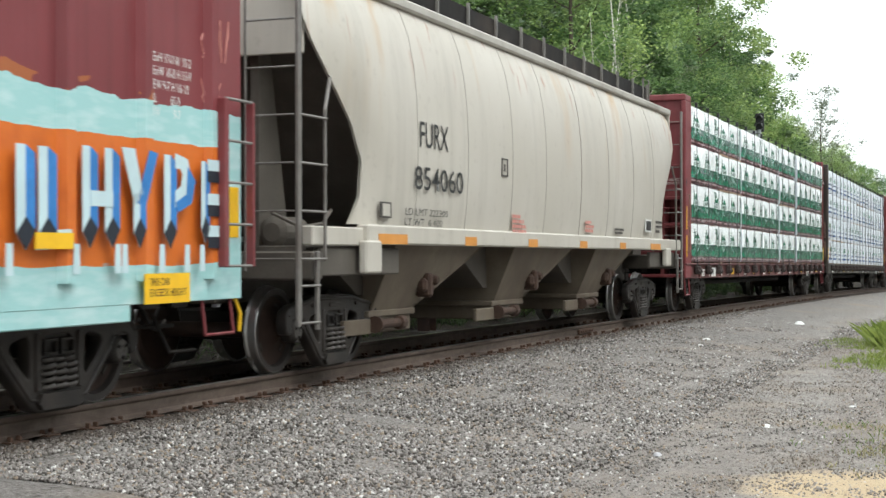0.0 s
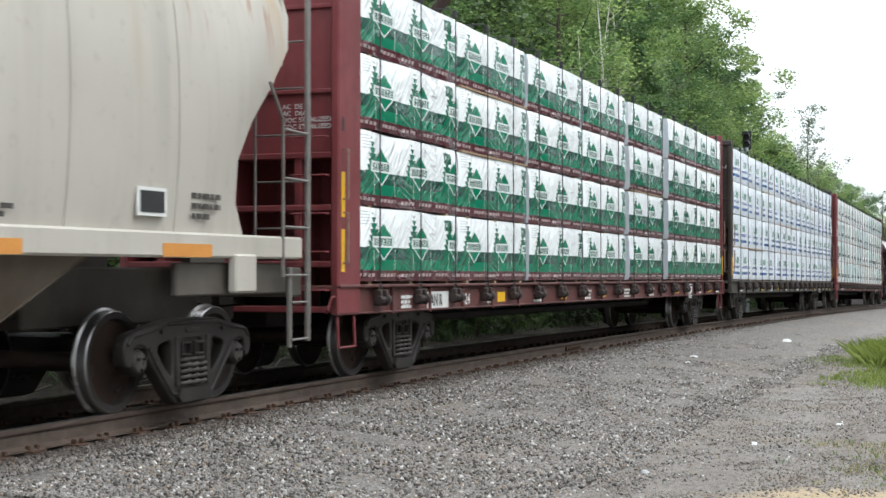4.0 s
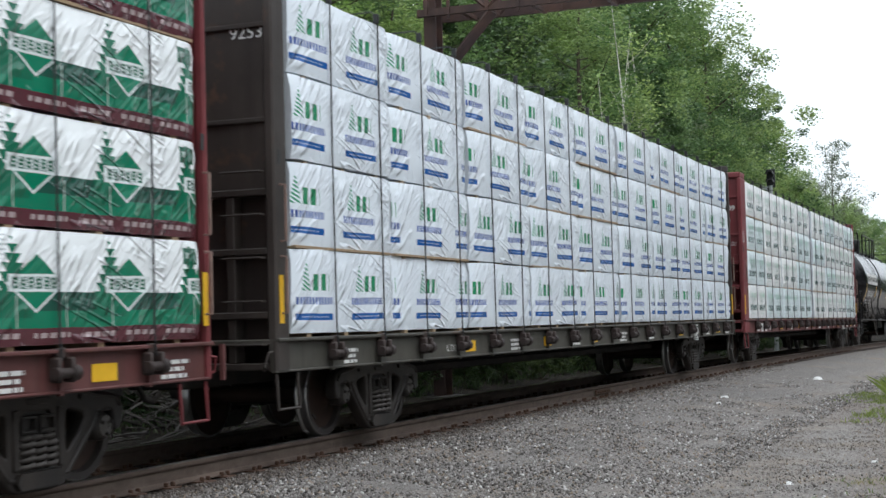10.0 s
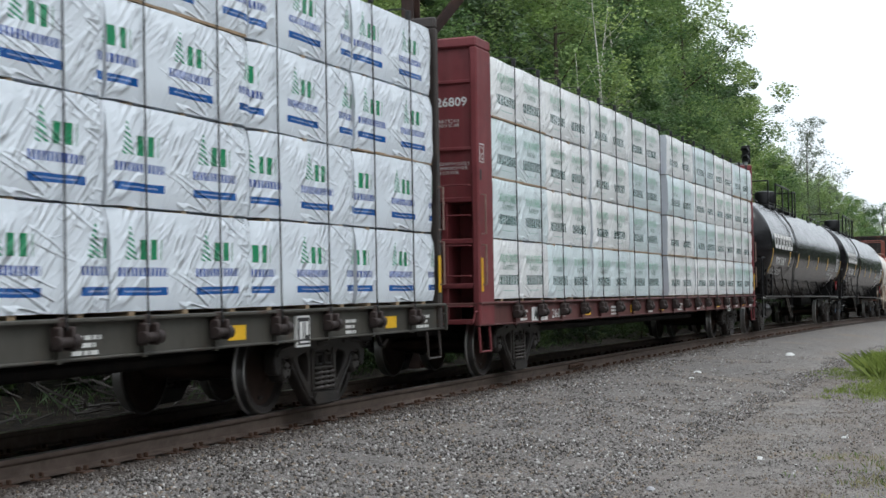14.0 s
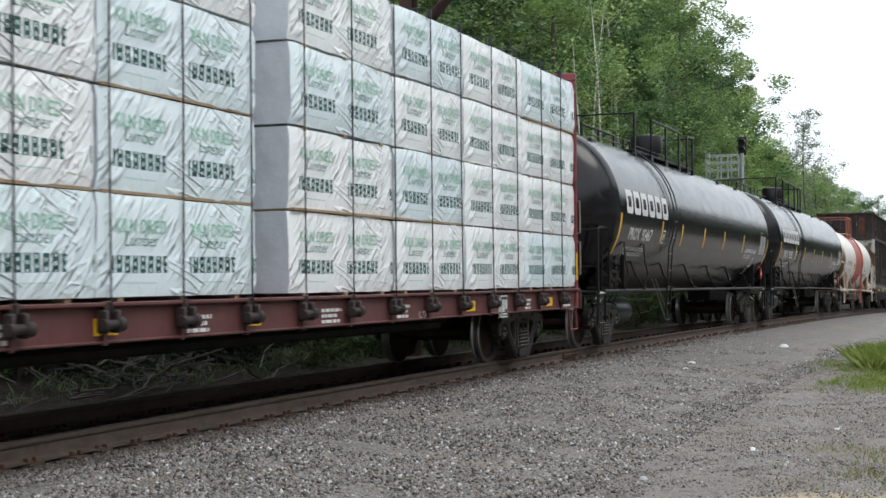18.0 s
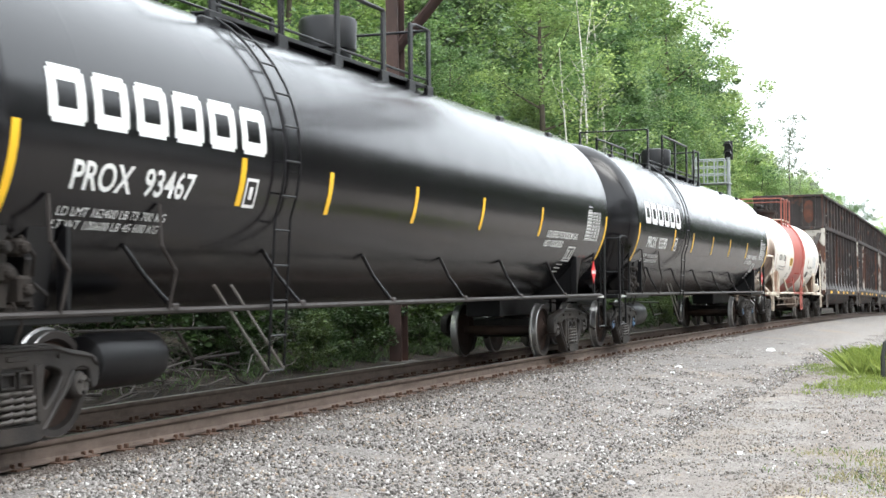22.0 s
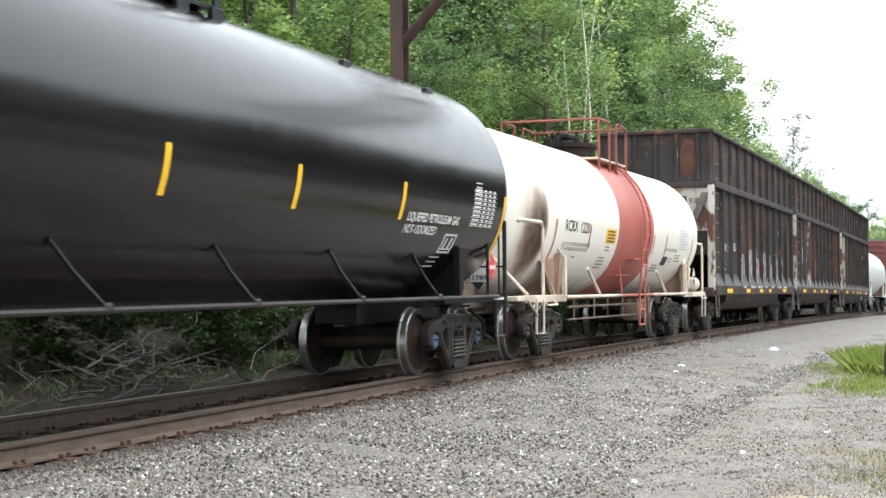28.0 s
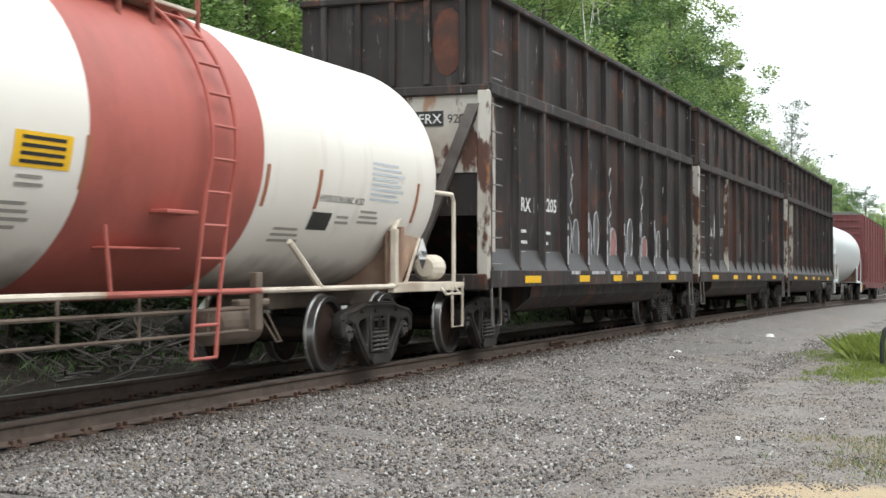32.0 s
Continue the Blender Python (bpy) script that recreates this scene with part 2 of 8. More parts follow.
class Paint:
    """A material under construction: coordinates, noises, layers of colour."""

    def __init__(self, name, rough=0.5, metal=0.0, spec=0.4, coords="Object"):
        self.m = bpy.data.materials.new(name)
        self.m.use_nodes = True
        self.nt = self.m.node_tree
        self.b = self.nt.nodes["Principled BSDF"]
        self.b.inputs["Roughness"].default_value, self.b.inputs["Metallic"].default_value = rough, metal
        self.b.inputs["Specular IOR Level"].default_value = spec
        self.co = self.nt.nodes.new("ShaderNodeTexCoord").outputs[coords]
        sp = self.nt.nodes.new("ShaderNodeSeparateXYZ")
        self.nt.links.new(self.co, sp.inputs[0])
        self.x, self.y, self.z = (Num(self.nt, sp.outputs[i]) for i in range(3))
        self.c = None

    def noise(self, scale, detail=5.0, stretch=None, rot=None, rough=0.5):
        t = self.nt.nodes.new("ShaderNodeTexNoise")
        t.inputs["Scale"].default_value, t.inputs["Detail"].default_value, t.inputs["Roughness"].default_value = scale, detail, rough
        mp = self.nt.nodes.new("ShaderNodeMapping")
        if rot:
            # turn first, then stretch along the turned axes
            mp.vector_type = "TEXTURE"
            mp.inputs["Rotation"].default_value = [radians(a) for a in rot]
            mp.inputs["Scale"].default_value = [1 / a for a in stretch or (1, 1, 1)]
        elif stretch:
            mp.inputs["Scale"].default_value = stretch
        self.nt.links.new(self.co, mp.inputs["Vector"])
        self.nt.links.new(mp.outputs["Vector"], t.inputs["Vector"])
        return Num(self.nt, t.outputs["Fac"])

    def cells(self, scale, feature="F1", out="Distance", rand=1.0):
        t = self.nt.nodes.new("ShaderNodeTexVoronoi")
        t.feature = feature
        t.inputs["Scale"].default_value, t.inputs["Randomness"].default_value = scale, rand
        self.nt.links.new(self.co, t.inputs["Vector"])
        return t.outputs[out]

    def random(self):
        return Num(self.nt, self.nt.nodes.new("ShaderNodeObjectInfo").outputs["Random"])

    def island(self):
        return Num(self.nt, self.nt.nodes.new("ShaderNodeNewGeometry").outputs["Random Per Island"])

    def layer(self, colour, fac=None):
        """Lays a colour (or a colour socket) over what is there, by a factor."""
        def sock(c, inp):
            if isinstance(c, tuple):
                inp.default_value = (*c[:3], 1)
            else:
                self.nt.links.new(c, inp)
        if self.c is None:
            self.c = colour
            return self
        x = self.nt.nodes.new("ShaderNodeMix")
        x.data_type = "RGBA"
        if isinstance(fac, Num):
            self.nt.links.new(fac.s, x.inputs["Factor"])
        else:
            x.inputs["Factor"].default_value = fac
        sock(self.c, x.inputs["A"])
        sock(colour, x.inputs["B"])
        self.c = x.outputs["Result"]
        return self

    def rough(self, v):
        self.nt.links.new(v.s, self.b.inputs["Roughness"])
        return self

    def bump(self, h, strength=0.3, dist=0.01):
        b = self.nt.nodes.new("ShaderNodeBump")
        b.inputs["Strength"].default_value, b.inputs["Distance"].default_value = strength, dist
        self.nt.links.new(h.s, b.inputs["Height"])
        if self.b.inputs["Normal"].links:
            self.nt.links.new(self.b.inputs["Normal"].links[0].from_socket, b.inputs["Normal"])
        self.nt.links.new(b.outputs["Normal"], self.b.inputs["Normal"])
        return self

    def done(self):
        if isinstance(self.c, tuple):
            self.b.inputs["Base Color"].default_value = (*self.c[:3], 1)
        else:
            self.nt.links.new(self.c, self.b.inputs["Base Color"])
        return self.m


# steel of trucks and underframes, wheels, rails
M_TRUCK = material("truck_steel", (0.019, 0.0165, 0.0155), 0.55, 0.0, 0.4, 5, (0.050, 0.040, 0.033), 0.45, 0.3, bump=0.35, spec=0.4)
M_UNDER = material("underframe_black", (0.013, 0.0115, 0.011), 0.7, 0.0, 0.4, 4, (0.045, 0.035, 0.028), 0.45, 0.2, spec=0.2)
M_DISC = material("wheel_plate_rust", (0.050, 0.031, 0.024), 0.75, 0.0, 0.35, 6, (0.025, 0.02, 0.018), 0.6, spec=0.2)
M_TREAD = material("polished_tread", (0.42, 0.41, 0.40), 0.3, 0.9, 0.15, 8, bump=0.05)
M_RIM = material("wheel_rim_dark", (0.050, 0.043, 0.040), 0.5, 0.4, 0.3, 8)
M_SPRING = material("spring_grey", (0.075, 0.066, 0.060), 0.5, 0.1, 0.3, 9)
M_CAP = material("bearing_grey", (0.075, 0.068, 0.062), 0.6, 0.1, 0.3, 9, (0.05, 0.04, 0.035), 0.6)
M_CAPBLUE = material("bearing_blue", (0.060, 0.145, 0.250), 0.55, 0.0, 0.3, 9, (0.16, 0.08, 0.05), 0.5, dirt_scale=9)
M_HOSE = material("rubber_hose", (0.012, 0.012, 0.012), 0.6)
M_YELLOW = material("reflector_yellow", (0.85, 0.50, 0.02), 0.4, var=0.08, scale=8)
M_STRIP = material("brown_red_strip", (0.36, 0.135, 0.07), 0.5, var=0.15, scale=8)
M_ORANGE = material("reflector_orange", (0.62, 0.27, 0.06), 0.45, var=0.1, scale=8)
M_LETTER = material("white_lettering", (0.72, 0.72, 0.70), 0.55, var=0.1, scale=12, bump=0)
M_INK = material("black_lettering", (0.025, 0.025, 0.025), 0.55, var=0.2, scale=12, bump=0)
M_REDDATA = material("faded_red_lettering", (0.55, 0.24, 0.20), 0.55, var=0.1, scale=12, bump=0)
M_REDSIGN = material("placard_red", (0.6, 0.03, 0.035), 0.4, var=0.05, bump=0)
M_TIMBER = material("lumber_end_wood", (0.34, 0.245, 0.15), 0.75, var=0.25, scale=14)
M_STRAP = material("tie_down_cable", (0.03, 0.03, 0.03), 0.5, 0.4)
M_BLACKRAIL = material("black_handrail", (0.0055, 0.0052, 0.0060), 0.4, var=0.3, spec=0.3)
# grab irons paler than the car paint: their highlights are in the colour
M_LITGRAB = material("lit_grab_iron", (0.26, 0.17, 0.14), 0.5, 0.2, 0.3, 14)
M_GALV = material("galvanised_ladder", (0.22, 0.205, 0.19), 0.5, 0.5, 0.2, 9, (0.1, 0.07, 0.05), 0.3)


def rust_paint(name, col, rust=(0.10, 0.05, 0.03), amount=0.35, streak=0.4, rough=0.55, fade=0.12):
    """Old car paint: faded patches, dust, rust spots and streaks running down."""
    p = Paint(name, rough)
    p.layer(col)
    p.layer(tuple(min(1, c * 1.25 + 0.02) for c in col), p.noise(0.7, 4).soft(0.4, 0.75) * 0.7)
    p.layer(tuple(c * 0.6 for c in col), p.noise(5, 8).soft(0.5, 0.8) * 0.6)
    p.layer(rust, p.noise(2.2, 10, rough=0.65).soft(0.66 - 0.14 * amount, 0.76 - 0.1 * amount) * 0.8)
    p.layer(tuple(c * 0.45 for c in col), p.noise(1.0, 5, (6, 6, 0.25)).soft(0.5, 0.75) * streak)
    p.layer((0.20, 0.17, 0.14), p.noise(1.6, 5, (3, 3, 0.6)).soft(0.5, 0.8) * fade)
    p.rough(p.noise(3, 5).soft(-0.6, 1.6) * 0.5 + (rough - 0.22))
    p.bump(p.noise(60, 5), 0.12).bump(p.noise(1.8, 3), 0.25, 0.02)
    return p.done()


M_MAROON = rust_paint("maroon_car_paint", (0.17, 0.032, 0.036))
M_OXIDE = rust_paint("brown_red_car_paint", (0.110, 0.038, 0.035), amount=0.5)
M_OLIVE = rust_paint("dark_brown_car_paint", (0.036, 0.028, 0.024), amount=0.5)
M_SILL_GREY = rust_paint("grey_green_sill_paint", (0.060, 0.056, 0.046), amount=0.5)
M_FARRED = rust_paint("far_boxcar_red", (0.15, 0.04, 0.04))

# covered hopper: pale grey, stained
p = Paint("hopper_grey_paint", 0.5)
p.layer((0.46, 0.43, 0.375))
p.layer((0.52, 0.49, 0.44), p.noise(0.5, 3).soft(0.4, 0.7))
p.layer((0.36, 0.335, 0.29), p.noise(1.0, 5, (3, 3, 0.22)).soft(0.5, 0.75) * 0.6)
p.layer((0.42, 0.25, 0.09), p.noise(0.9, 6, (1.9, 1.9, 0.30)).soft(0.56, 0.74) * p.z.soft(2.5, 4.2) * 0.85)
p.layer((0.30, 0.12, 0.05), (p.noise(1.3, 6, (4, 4, 0.35)).soft(0.62, 0.70)) * p.z.soft(3.2, 4.0) * 0.8)
p.layer((0.24, 0.21, 0.18), p.noise(7, 8).soft(0.6, 0.8) * 0.35)
p.bump(p.noise(50, 4), 0.08).bump(p.noise(1.1, 2), 0.25, 0.03)
M_HOPPER = p.done()
M_HOPPER_ROOF = material("hopper_roof", (0.42, 0.40, 0.36), 0.6, var=0.15, dirt=(0.2, 0.17, 0.13), dirt_amt=0.4)
M_HOPPER_LOW = material("hopper_chute_grimy", (0.150, 0.122, 0.090), 0.7, var=0.25, scale=2, dirt=(0.085, 0.062, 0.045), dirt_amt=0.6, streak=0.4)
M_RUSTPIN = material("rusty_brown_casting", (0.060, 0.034, 0.024), 0.8, var=0.4, scale=12)
# hopper ends and slope sheets: recess shade put into the grey, plus grime
M_HOPPER_IN = material("hopper_recess_shaded_grey", (0.105, 0.092, 0.078), 0.7, var=0.25, dirt=(0.07, 0.06, 0.05), dirt_amt=0.6)

# black tank shells: glossy with dust and faint weld courses
p = Paint("black_tank_paint", 0.3, spec=0.42)
p.layer((0.0035, 0.0030, 0.0040))
p.layer((0.0065, 0.0056, 0.0070), p.noise(0.8, 5).soft(0.4, 0.8) * 0.7)
p.layer((0.020, 0.018, 0.018), p.noise(1.0, 6, (3, 3, 0.5)).soft(0.55, 0.85) * 0.2)
# top of the shell painted paler, standing in for the sky's sheen
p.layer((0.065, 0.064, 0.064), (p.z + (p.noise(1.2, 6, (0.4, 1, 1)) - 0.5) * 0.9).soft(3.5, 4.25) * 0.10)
weld = (p.x.mod(2.25) - 1.1).abs().soft(0.022, 0.0)
p.rough(p.noise(2.5, 6).soft(0.2, 0.9) * 0.12 + 0.13)
p.bump(p.noise(0.9, 2), 0.08, 0.03).bump(weld, 0.16, 0.005).bump(p.noise(40, 4), 0.06)
M_TANK = p.done()
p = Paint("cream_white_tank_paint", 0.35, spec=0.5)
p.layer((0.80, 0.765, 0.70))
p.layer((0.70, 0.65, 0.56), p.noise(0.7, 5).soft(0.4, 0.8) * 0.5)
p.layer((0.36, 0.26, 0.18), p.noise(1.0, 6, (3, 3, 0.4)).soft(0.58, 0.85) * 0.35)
# smoke stain with a burnt edge round the front dome of the shell; darker brown towards the belly
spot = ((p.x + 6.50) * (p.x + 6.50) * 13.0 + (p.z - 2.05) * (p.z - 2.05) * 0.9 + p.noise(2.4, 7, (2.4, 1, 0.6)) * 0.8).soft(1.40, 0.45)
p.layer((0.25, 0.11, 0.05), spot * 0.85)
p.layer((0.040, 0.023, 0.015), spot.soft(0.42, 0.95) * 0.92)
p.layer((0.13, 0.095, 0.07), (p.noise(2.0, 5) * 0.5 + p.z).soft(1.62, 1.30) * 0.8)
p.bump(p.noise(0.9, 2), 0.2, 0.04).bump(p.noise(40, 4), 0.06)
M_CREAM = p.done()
M_CREAM_TRIM = material("cream_trim_paint", (0.66, 0.59, 0.49), 0.5, var=0.15, dirt=(0.22, 0.13, 0.08), dirt_amt=0.55)
# rust stains on cream, browned further for the shade behind the sill
M_GUSSET = material("rust_shade_cream", (0.42, 0.29, 0.21), 0.6, var=0.3, scale=3, dirt=(0.16, 0.075, 0.045), dirt_amt=0.6, streak=0.5)
M_CREAM_GEAR = material("grimy_cream_gear", (0.20, 0.155, 0.12), 0.7, var=0.3, dirt=(0.08, 0.055, 0.04), dirt_amt=0.7)
M_PALEDATA = material("pale_blue_grey_print", (0.52, 0.56, 0.60), 0.5, var=0.1, bump=0)
M_SEAM = material("hopper_weld_grey", (0.33, 0.31, 0.27), 0.6, var=0.2)
M_SALMON = material("faded_red_band_paint", (0.41, 0.110, 0.086), 0.5, var=0.1, scale=1.5, dirt=(0.25, 0.07, 0.05), dirt_amt=0.3, streak=0.25)
M_RAILRUST = material("rusty_red_railing", (0.27, 0.085, 0.060), 0.6, var=0.3, scale=6, dirt=(0.10, 0.045, 0.03), dirt_amt=0.5)
M_FARTANK = material("far_white_tank", (0.62, 0.66, 0.66), 0.35, var=0.08)

# chip cars: charred black-brown with rust and scratched patches
p = Paint("chip_car_black_paint", 0.6, spec=0.2)
p.layer((0.030, 0.026, 0.025))
p.layer((0.060, 0.050, 0.048), p.noise(0.9, 5).soft(0.42, 0.75) * 0.8)
p.layer((0.16, 0.06, 0.028), p.noise(1.4, 9, rough=0.62).soft(0.57, 0.70) * 0.7)
p.layer((0.15, 0.135, 0.13), p.noise(1.0, 6, (5, 5, 0.35)).soft(0.55, 0.75) * 0.55)
p.layer((0.11, 0.042, 0.024), p.noise(1.0, 7, (4, 4, 0.22), rough=0.6).soft(0.57, 0.70) * 0.7)
p.layer((0.5, 0.48, 0.46), p.noise(1.0, 9, (9, 9, 1.2), rough=0.7).soft(0.64, 0.68) * 0.8)
p.bump(p.noise(50, 5), 0.2).bump(p.noise(2.4, 4), 0.3, 0.03)
M_CHIP = p.done()
p = Paint("chip_car_rust_end", 0.65)
p.layer((0.48, 0.45, 0.40))
p.layer((0.27, 0.22, 0.175), p.noise(1.2, 6).soft(0.4, 0.7) * 0.85)
p.layer((0.085, 0.040, 0.028), p.noise(1.3, 9, (2.6, 2.6, 1.1), rough=0.62).soft(0.50, 0.555))
p.layer((0.30, 0.13, 0.05), p.noise(2.2, 7, (2, 2, 0.7)).soft(0.62, 0.68) * 0.7)
p.bump(p.noise(50, 5), 0.2)
M_CHIP_WHITE = p.done()
M_CHIP_BRACE = material("worn_steel_brace", (0.13, 0.115, 0.105), 0.6, var=0.35, scale=5, dirt=(0.05, 0.03, 0.025), dirt_amt=0.6)
M_CHIP_FOOT = material("worn_grey_foot_plate", (0.050, 0.046, 0.045), 0.5, var=0.4, scale=5, dirt=(0.03, 0.025, 0.024), dirt_amt=0.6, spec=0.5)
M_CHIP_ORANGE = material("bare_rust_patch", (0.115, 0.044, 0.026), 0.8, var=0.4, scale=2, dirt=(0.04, 0.03, 0.028), dirt_amt=0.8, dirt_scale=2.5)
M_GRAF = material("faded_white_spray", (0.50, 0.50, 0.52), 0.6, var=0.35, scale=4, dirt=(0.07, 0.06, 0.06), dirt_amt=0.6, dirt_scale=5)
M_SILVER = material("faded_silver_spray", (0.17, 0.168, 0.17), 0.5, 0.2, 0.4, 3, (0.035, 0.032, 0.032), 0.6, dirt_scale=3)
M_GRAF2 = material("faded_pink_spray", (0.33, 0.16, 0.15), 0.6, var=0.35, scale=4)


# wrapped lumber: printed plastic film
def wrap(name, kind):
    p = Paint(name, 0.32, spec=0.5)
    x, z = p.x, p.z
    wob = (p.noise(2.2, 3) - 0.5) * 0.05
    xw, zw = x + wob * (0.4 if kind == "mint" else 1.0) + p.random() * {"green": 0.1, "blue": 0.9, "mint": 0.0}[kind], z + (p.noise(1.7, 3) - 0.5) * 0.035
    front = p.y < -1.2
    if kind == "green":
        p.layer((0.90, 0.935, 0.945))
        pitch = 1.2
        u = (xw - 0.05).mod(pitch) - 0.62
        p.layer((0.012, 0.080, 0.054), (zw < 0.39) * front)
        p.layer((0.006, 0.190, 0.100), (zw < 0.25) * front)
        # a fir: ragged triangle left of the diamond
        v = (u + 0.26)
        rag = (zw * 15).mod(1.0) * 0.085
        p.layer((0.007, 0.140, 0.075), (v.abs() < ((zw * -1) + 0.80) * 0.44 + rag - 0.05) * (zw < 0.79) * (zw > 0.2) * front)
        d = u.abs() / 0.34 + (zw - 0.46).abs() / 0.215
        p.layer((0.72, 0.78, 0.78), d.between(0.94, 1.04) * (zw < 0.46) * front)
        p.layer((0.006, 0.190, 0.100), (d < 0.94) * front)
        band = (zw - 0.455).abs()
        p.layer((0.74, 0.80, 0.80), (band < 0.065) * (u.abs() < 0.31) * front)
        p.layer((0.008, 0.10, 0.05), (band < 0.045) * (u.abs() < 0.26) * ((u * 11.5).mod(1.0) < 0.72) * front)
        p.layer((0.74, 0.80, 0.80), (band < 0.045) * (u.abs() < 0.26) * ((u * 11.5).mod(1.0)).between(0.22, 0.5) * ((zw * 34.0 + (u * 11.5).floor() * 0.41).mod(1.0) > 0.5) * front)
        p.layer((0.5, 0.6, 0.55), ((x - 0.37).mod(0.6) < 0.012) * (zw < 0.36) * front)
        p.layer((0.10, 0.026, 0.035), (zw < 0.125) * front)
        p.layer((0.45, 0.36, 0.36), (zw - 0.07).abs().op("LESS_THAN", 0.02) * ((x * 9).mod(1.0) < 0.7) * ((x * 1.7).mod(1.0) < 0.75) * front)
        p.layer((0.008, 0.10, 0.055), x.between(2.62, 2.88) * z.between(0.64, 0.78) * front)
        p.layer((0.5, 0.62, 0.58), x.between(2.66, 2.72) * z.between(0.69, 0.74) * front)
        p.layer((0.45, 0.48, 0.5), x.between(0.06, 0.28) * z.between(0.62, 0.8) * ((z * 28).mod(1.0) < 0.4) * ((x * 37).mod(1.0) < 0.7) * front)
    elif kind == "blue":
        p.layer((0.79, 0.85, 0.91))
        u = (xw.mod(1.25) - 0.62) / 1.42
        p.layer((0.012, 0.10, 0.36), (u.abs() < 0.27) * zw.between(0.13, 0.20) * front)
        p.layer((0.4, 0.5, 0.7), (u.abs() < 0.2) * ((u * 40).mod(1.0) < 0.6) * (zw - 0.165).abs().op("LESS_THAN", 0.007) * front)
        p.layer((0.055, 0.10, 0.34), (u.abs() < 0.27) * ((u * 23).mod(1.0) < 0.66) * zw.between(0.29, 0.365) * front)
        p.layer((0.02, 0.24, 0.10), (u - 0.08).abs().op("LESS_THAN", 0.12) * (((u - 0.08) * 9.0).mod(1.0) < 0.62) * zw.between(0.43, 0.60) * front)
        v = u + 0.13
        p.layer((0.03, 0.26, 0.13), (v.abs() < ((zw * -1) + 0.74) * 0.22) * zw.between(0.43, 0.74) * ((zw * 22 + v * 12).mod(1.0) < 0.5) * front)
    else:
        p.layer((0.90, 0.915, 0.91))
        p.layer((0.70, 0.83, 0.86), (p.random() > 0.6) * 0.7)
        u = (xw.mod(1.2) - 0.6) / 1.25
        p.layer((0.025, 0.095, 0.085), (u.abs() < 0.33) * ((u * 10.6).mod(1.0) < 0.74) * zw.between(0.20, 0.345) * front)
        p.layer((0.74, 0.82, 0.82), (u.abs() < 0.33) * ((u * 10.6).mod(1.0)).between(0.27, 0.47) * ((zw * 15.0 + (u * 10.6).floor() * 0.37).mod(1.0) > 0.5) * zw.between(0.205, 0.340) * front)
        p.layer((0.4, 0.6, 0.55), (u.abs() < 0.2) * ((u * 30).mod(1.0) < 0.6) * zw.between(0.11, 0.125) * front)
    p.layer((0.48, 0.49, 0.50), p.noise(1.3, 6, (1, 1, 1)).soft(0.60, 0.85) * 0.15)
    p.rough(p.noise(6, 4).soft(0, 1) * 0.20 + 0.10)
    # slack film: broad folds, and sharp creases that fan out on the slant
    def fold(scale, stretch, tilt, w, bend=0.5):
        nz = p.noise(scale, 2, stretch, (0, tilt, 0), 0.4)
        nz.s.node.inputs["Distortion"].default_value = bend
        return (nz - 0.5).abs().soft(w, 0.0)
    slack, slack2 = p.noise(1.2, 3).soft(0.47, 0.60), p.noise(0.9, 3, (1, 1, 1), (0, 70, 0)).soft(0.52, 0.62)
    p.bump(p.noise(1.3, 3, (1.0, 1.0, 0.9), (0, 38, 0), 0.45), 0.5, 0.055)
    p.bump(fold(1.9, (3.0, 1.0, 0.30), 42, 0.050) * slack, 1.0, 0.027)
    p.bump(fold(3.6, (3.0, 1.0, 0.28), 55, 0.06) * slack, 0.8, 0.011)
    p.bump(fold(1.7, (3.2, 1.0, 0.30), -74, 0.045) * slack2, 0.9, 0.026)
    p.bump(fold(2.6, (1.2, 1.0, 1.0), 20, 0.03, 1.2) * slack2, 0.6, 0.010)
    return p.done()


M_WRAP = {k: wrap("printed_wrap_" + k, k) for k in ("green", "blue", "mint")}
M_WRAPSIDE = material("grey_wrap_end", (0.60, 0.63, 0.67), 0.35, var=0.15, bump=0.9, bump_scale=5)

# ---- ground, track ----
def ground_z(l):
    pts = [(-400, -0.62), (-60, -0.5), (-8, -0.46), (-4.4, -0.44), (-2.0, -0.235), (-1.45, -0.215), (1.6, -0.215), (2.6, -0.34), (3.6, -0.30), (5.0, -0.12), (9.0, 0.25), (30, 2.0), (400, 12)]
    for (a, p), (b, q) in zip(pts, pts[1:]):
        if l <= b:
            return p + (q - p) * (l - a) / (b - a)
    return pts[-1][1]


p = Paint("gravel_ground", 0.92, spec=0.25)
fine, mid = p.noise(28, 6, rough=0.7), p.noise(5, 5)
stones = Num(p.nt, p.cells(26.0))
p.layer((0.165, 0.153, 0.143))
p.layer((0.300, 0.282, 0.266), fine.soft(0.42, 0.66))
p.layer((0.085, 0.076, 0.069), stones.soft(0.55, 0.85) * 0.8)
# the driven strip is finer, paler and a little brown
lane = (p.y + (p.noise(0.5, 5) - 0.5) * 4.5).soft(5.4, 2.6)
p.layer((0.315, 0.290, 0.265), lane * mid.soft(0.25, 0.65) * 0.75)
p.layer((0.195, 0.165, 0.142), lane * p.noise(0.5, 4, (0.25, 2.2, 1)).soft(0.46, 0.66) * 0.75)
p.layer((0.110, 0.095, 0.084), p.noise(9.0, 6, (0.6, 1.4, 1), rough=0.65).soft(0.50, 0.66) * 0.55)
p.layer((0.255, 0.20, 0.145), p.noise(0.55, 5).soft(0.56, 0.72) * 0.55)
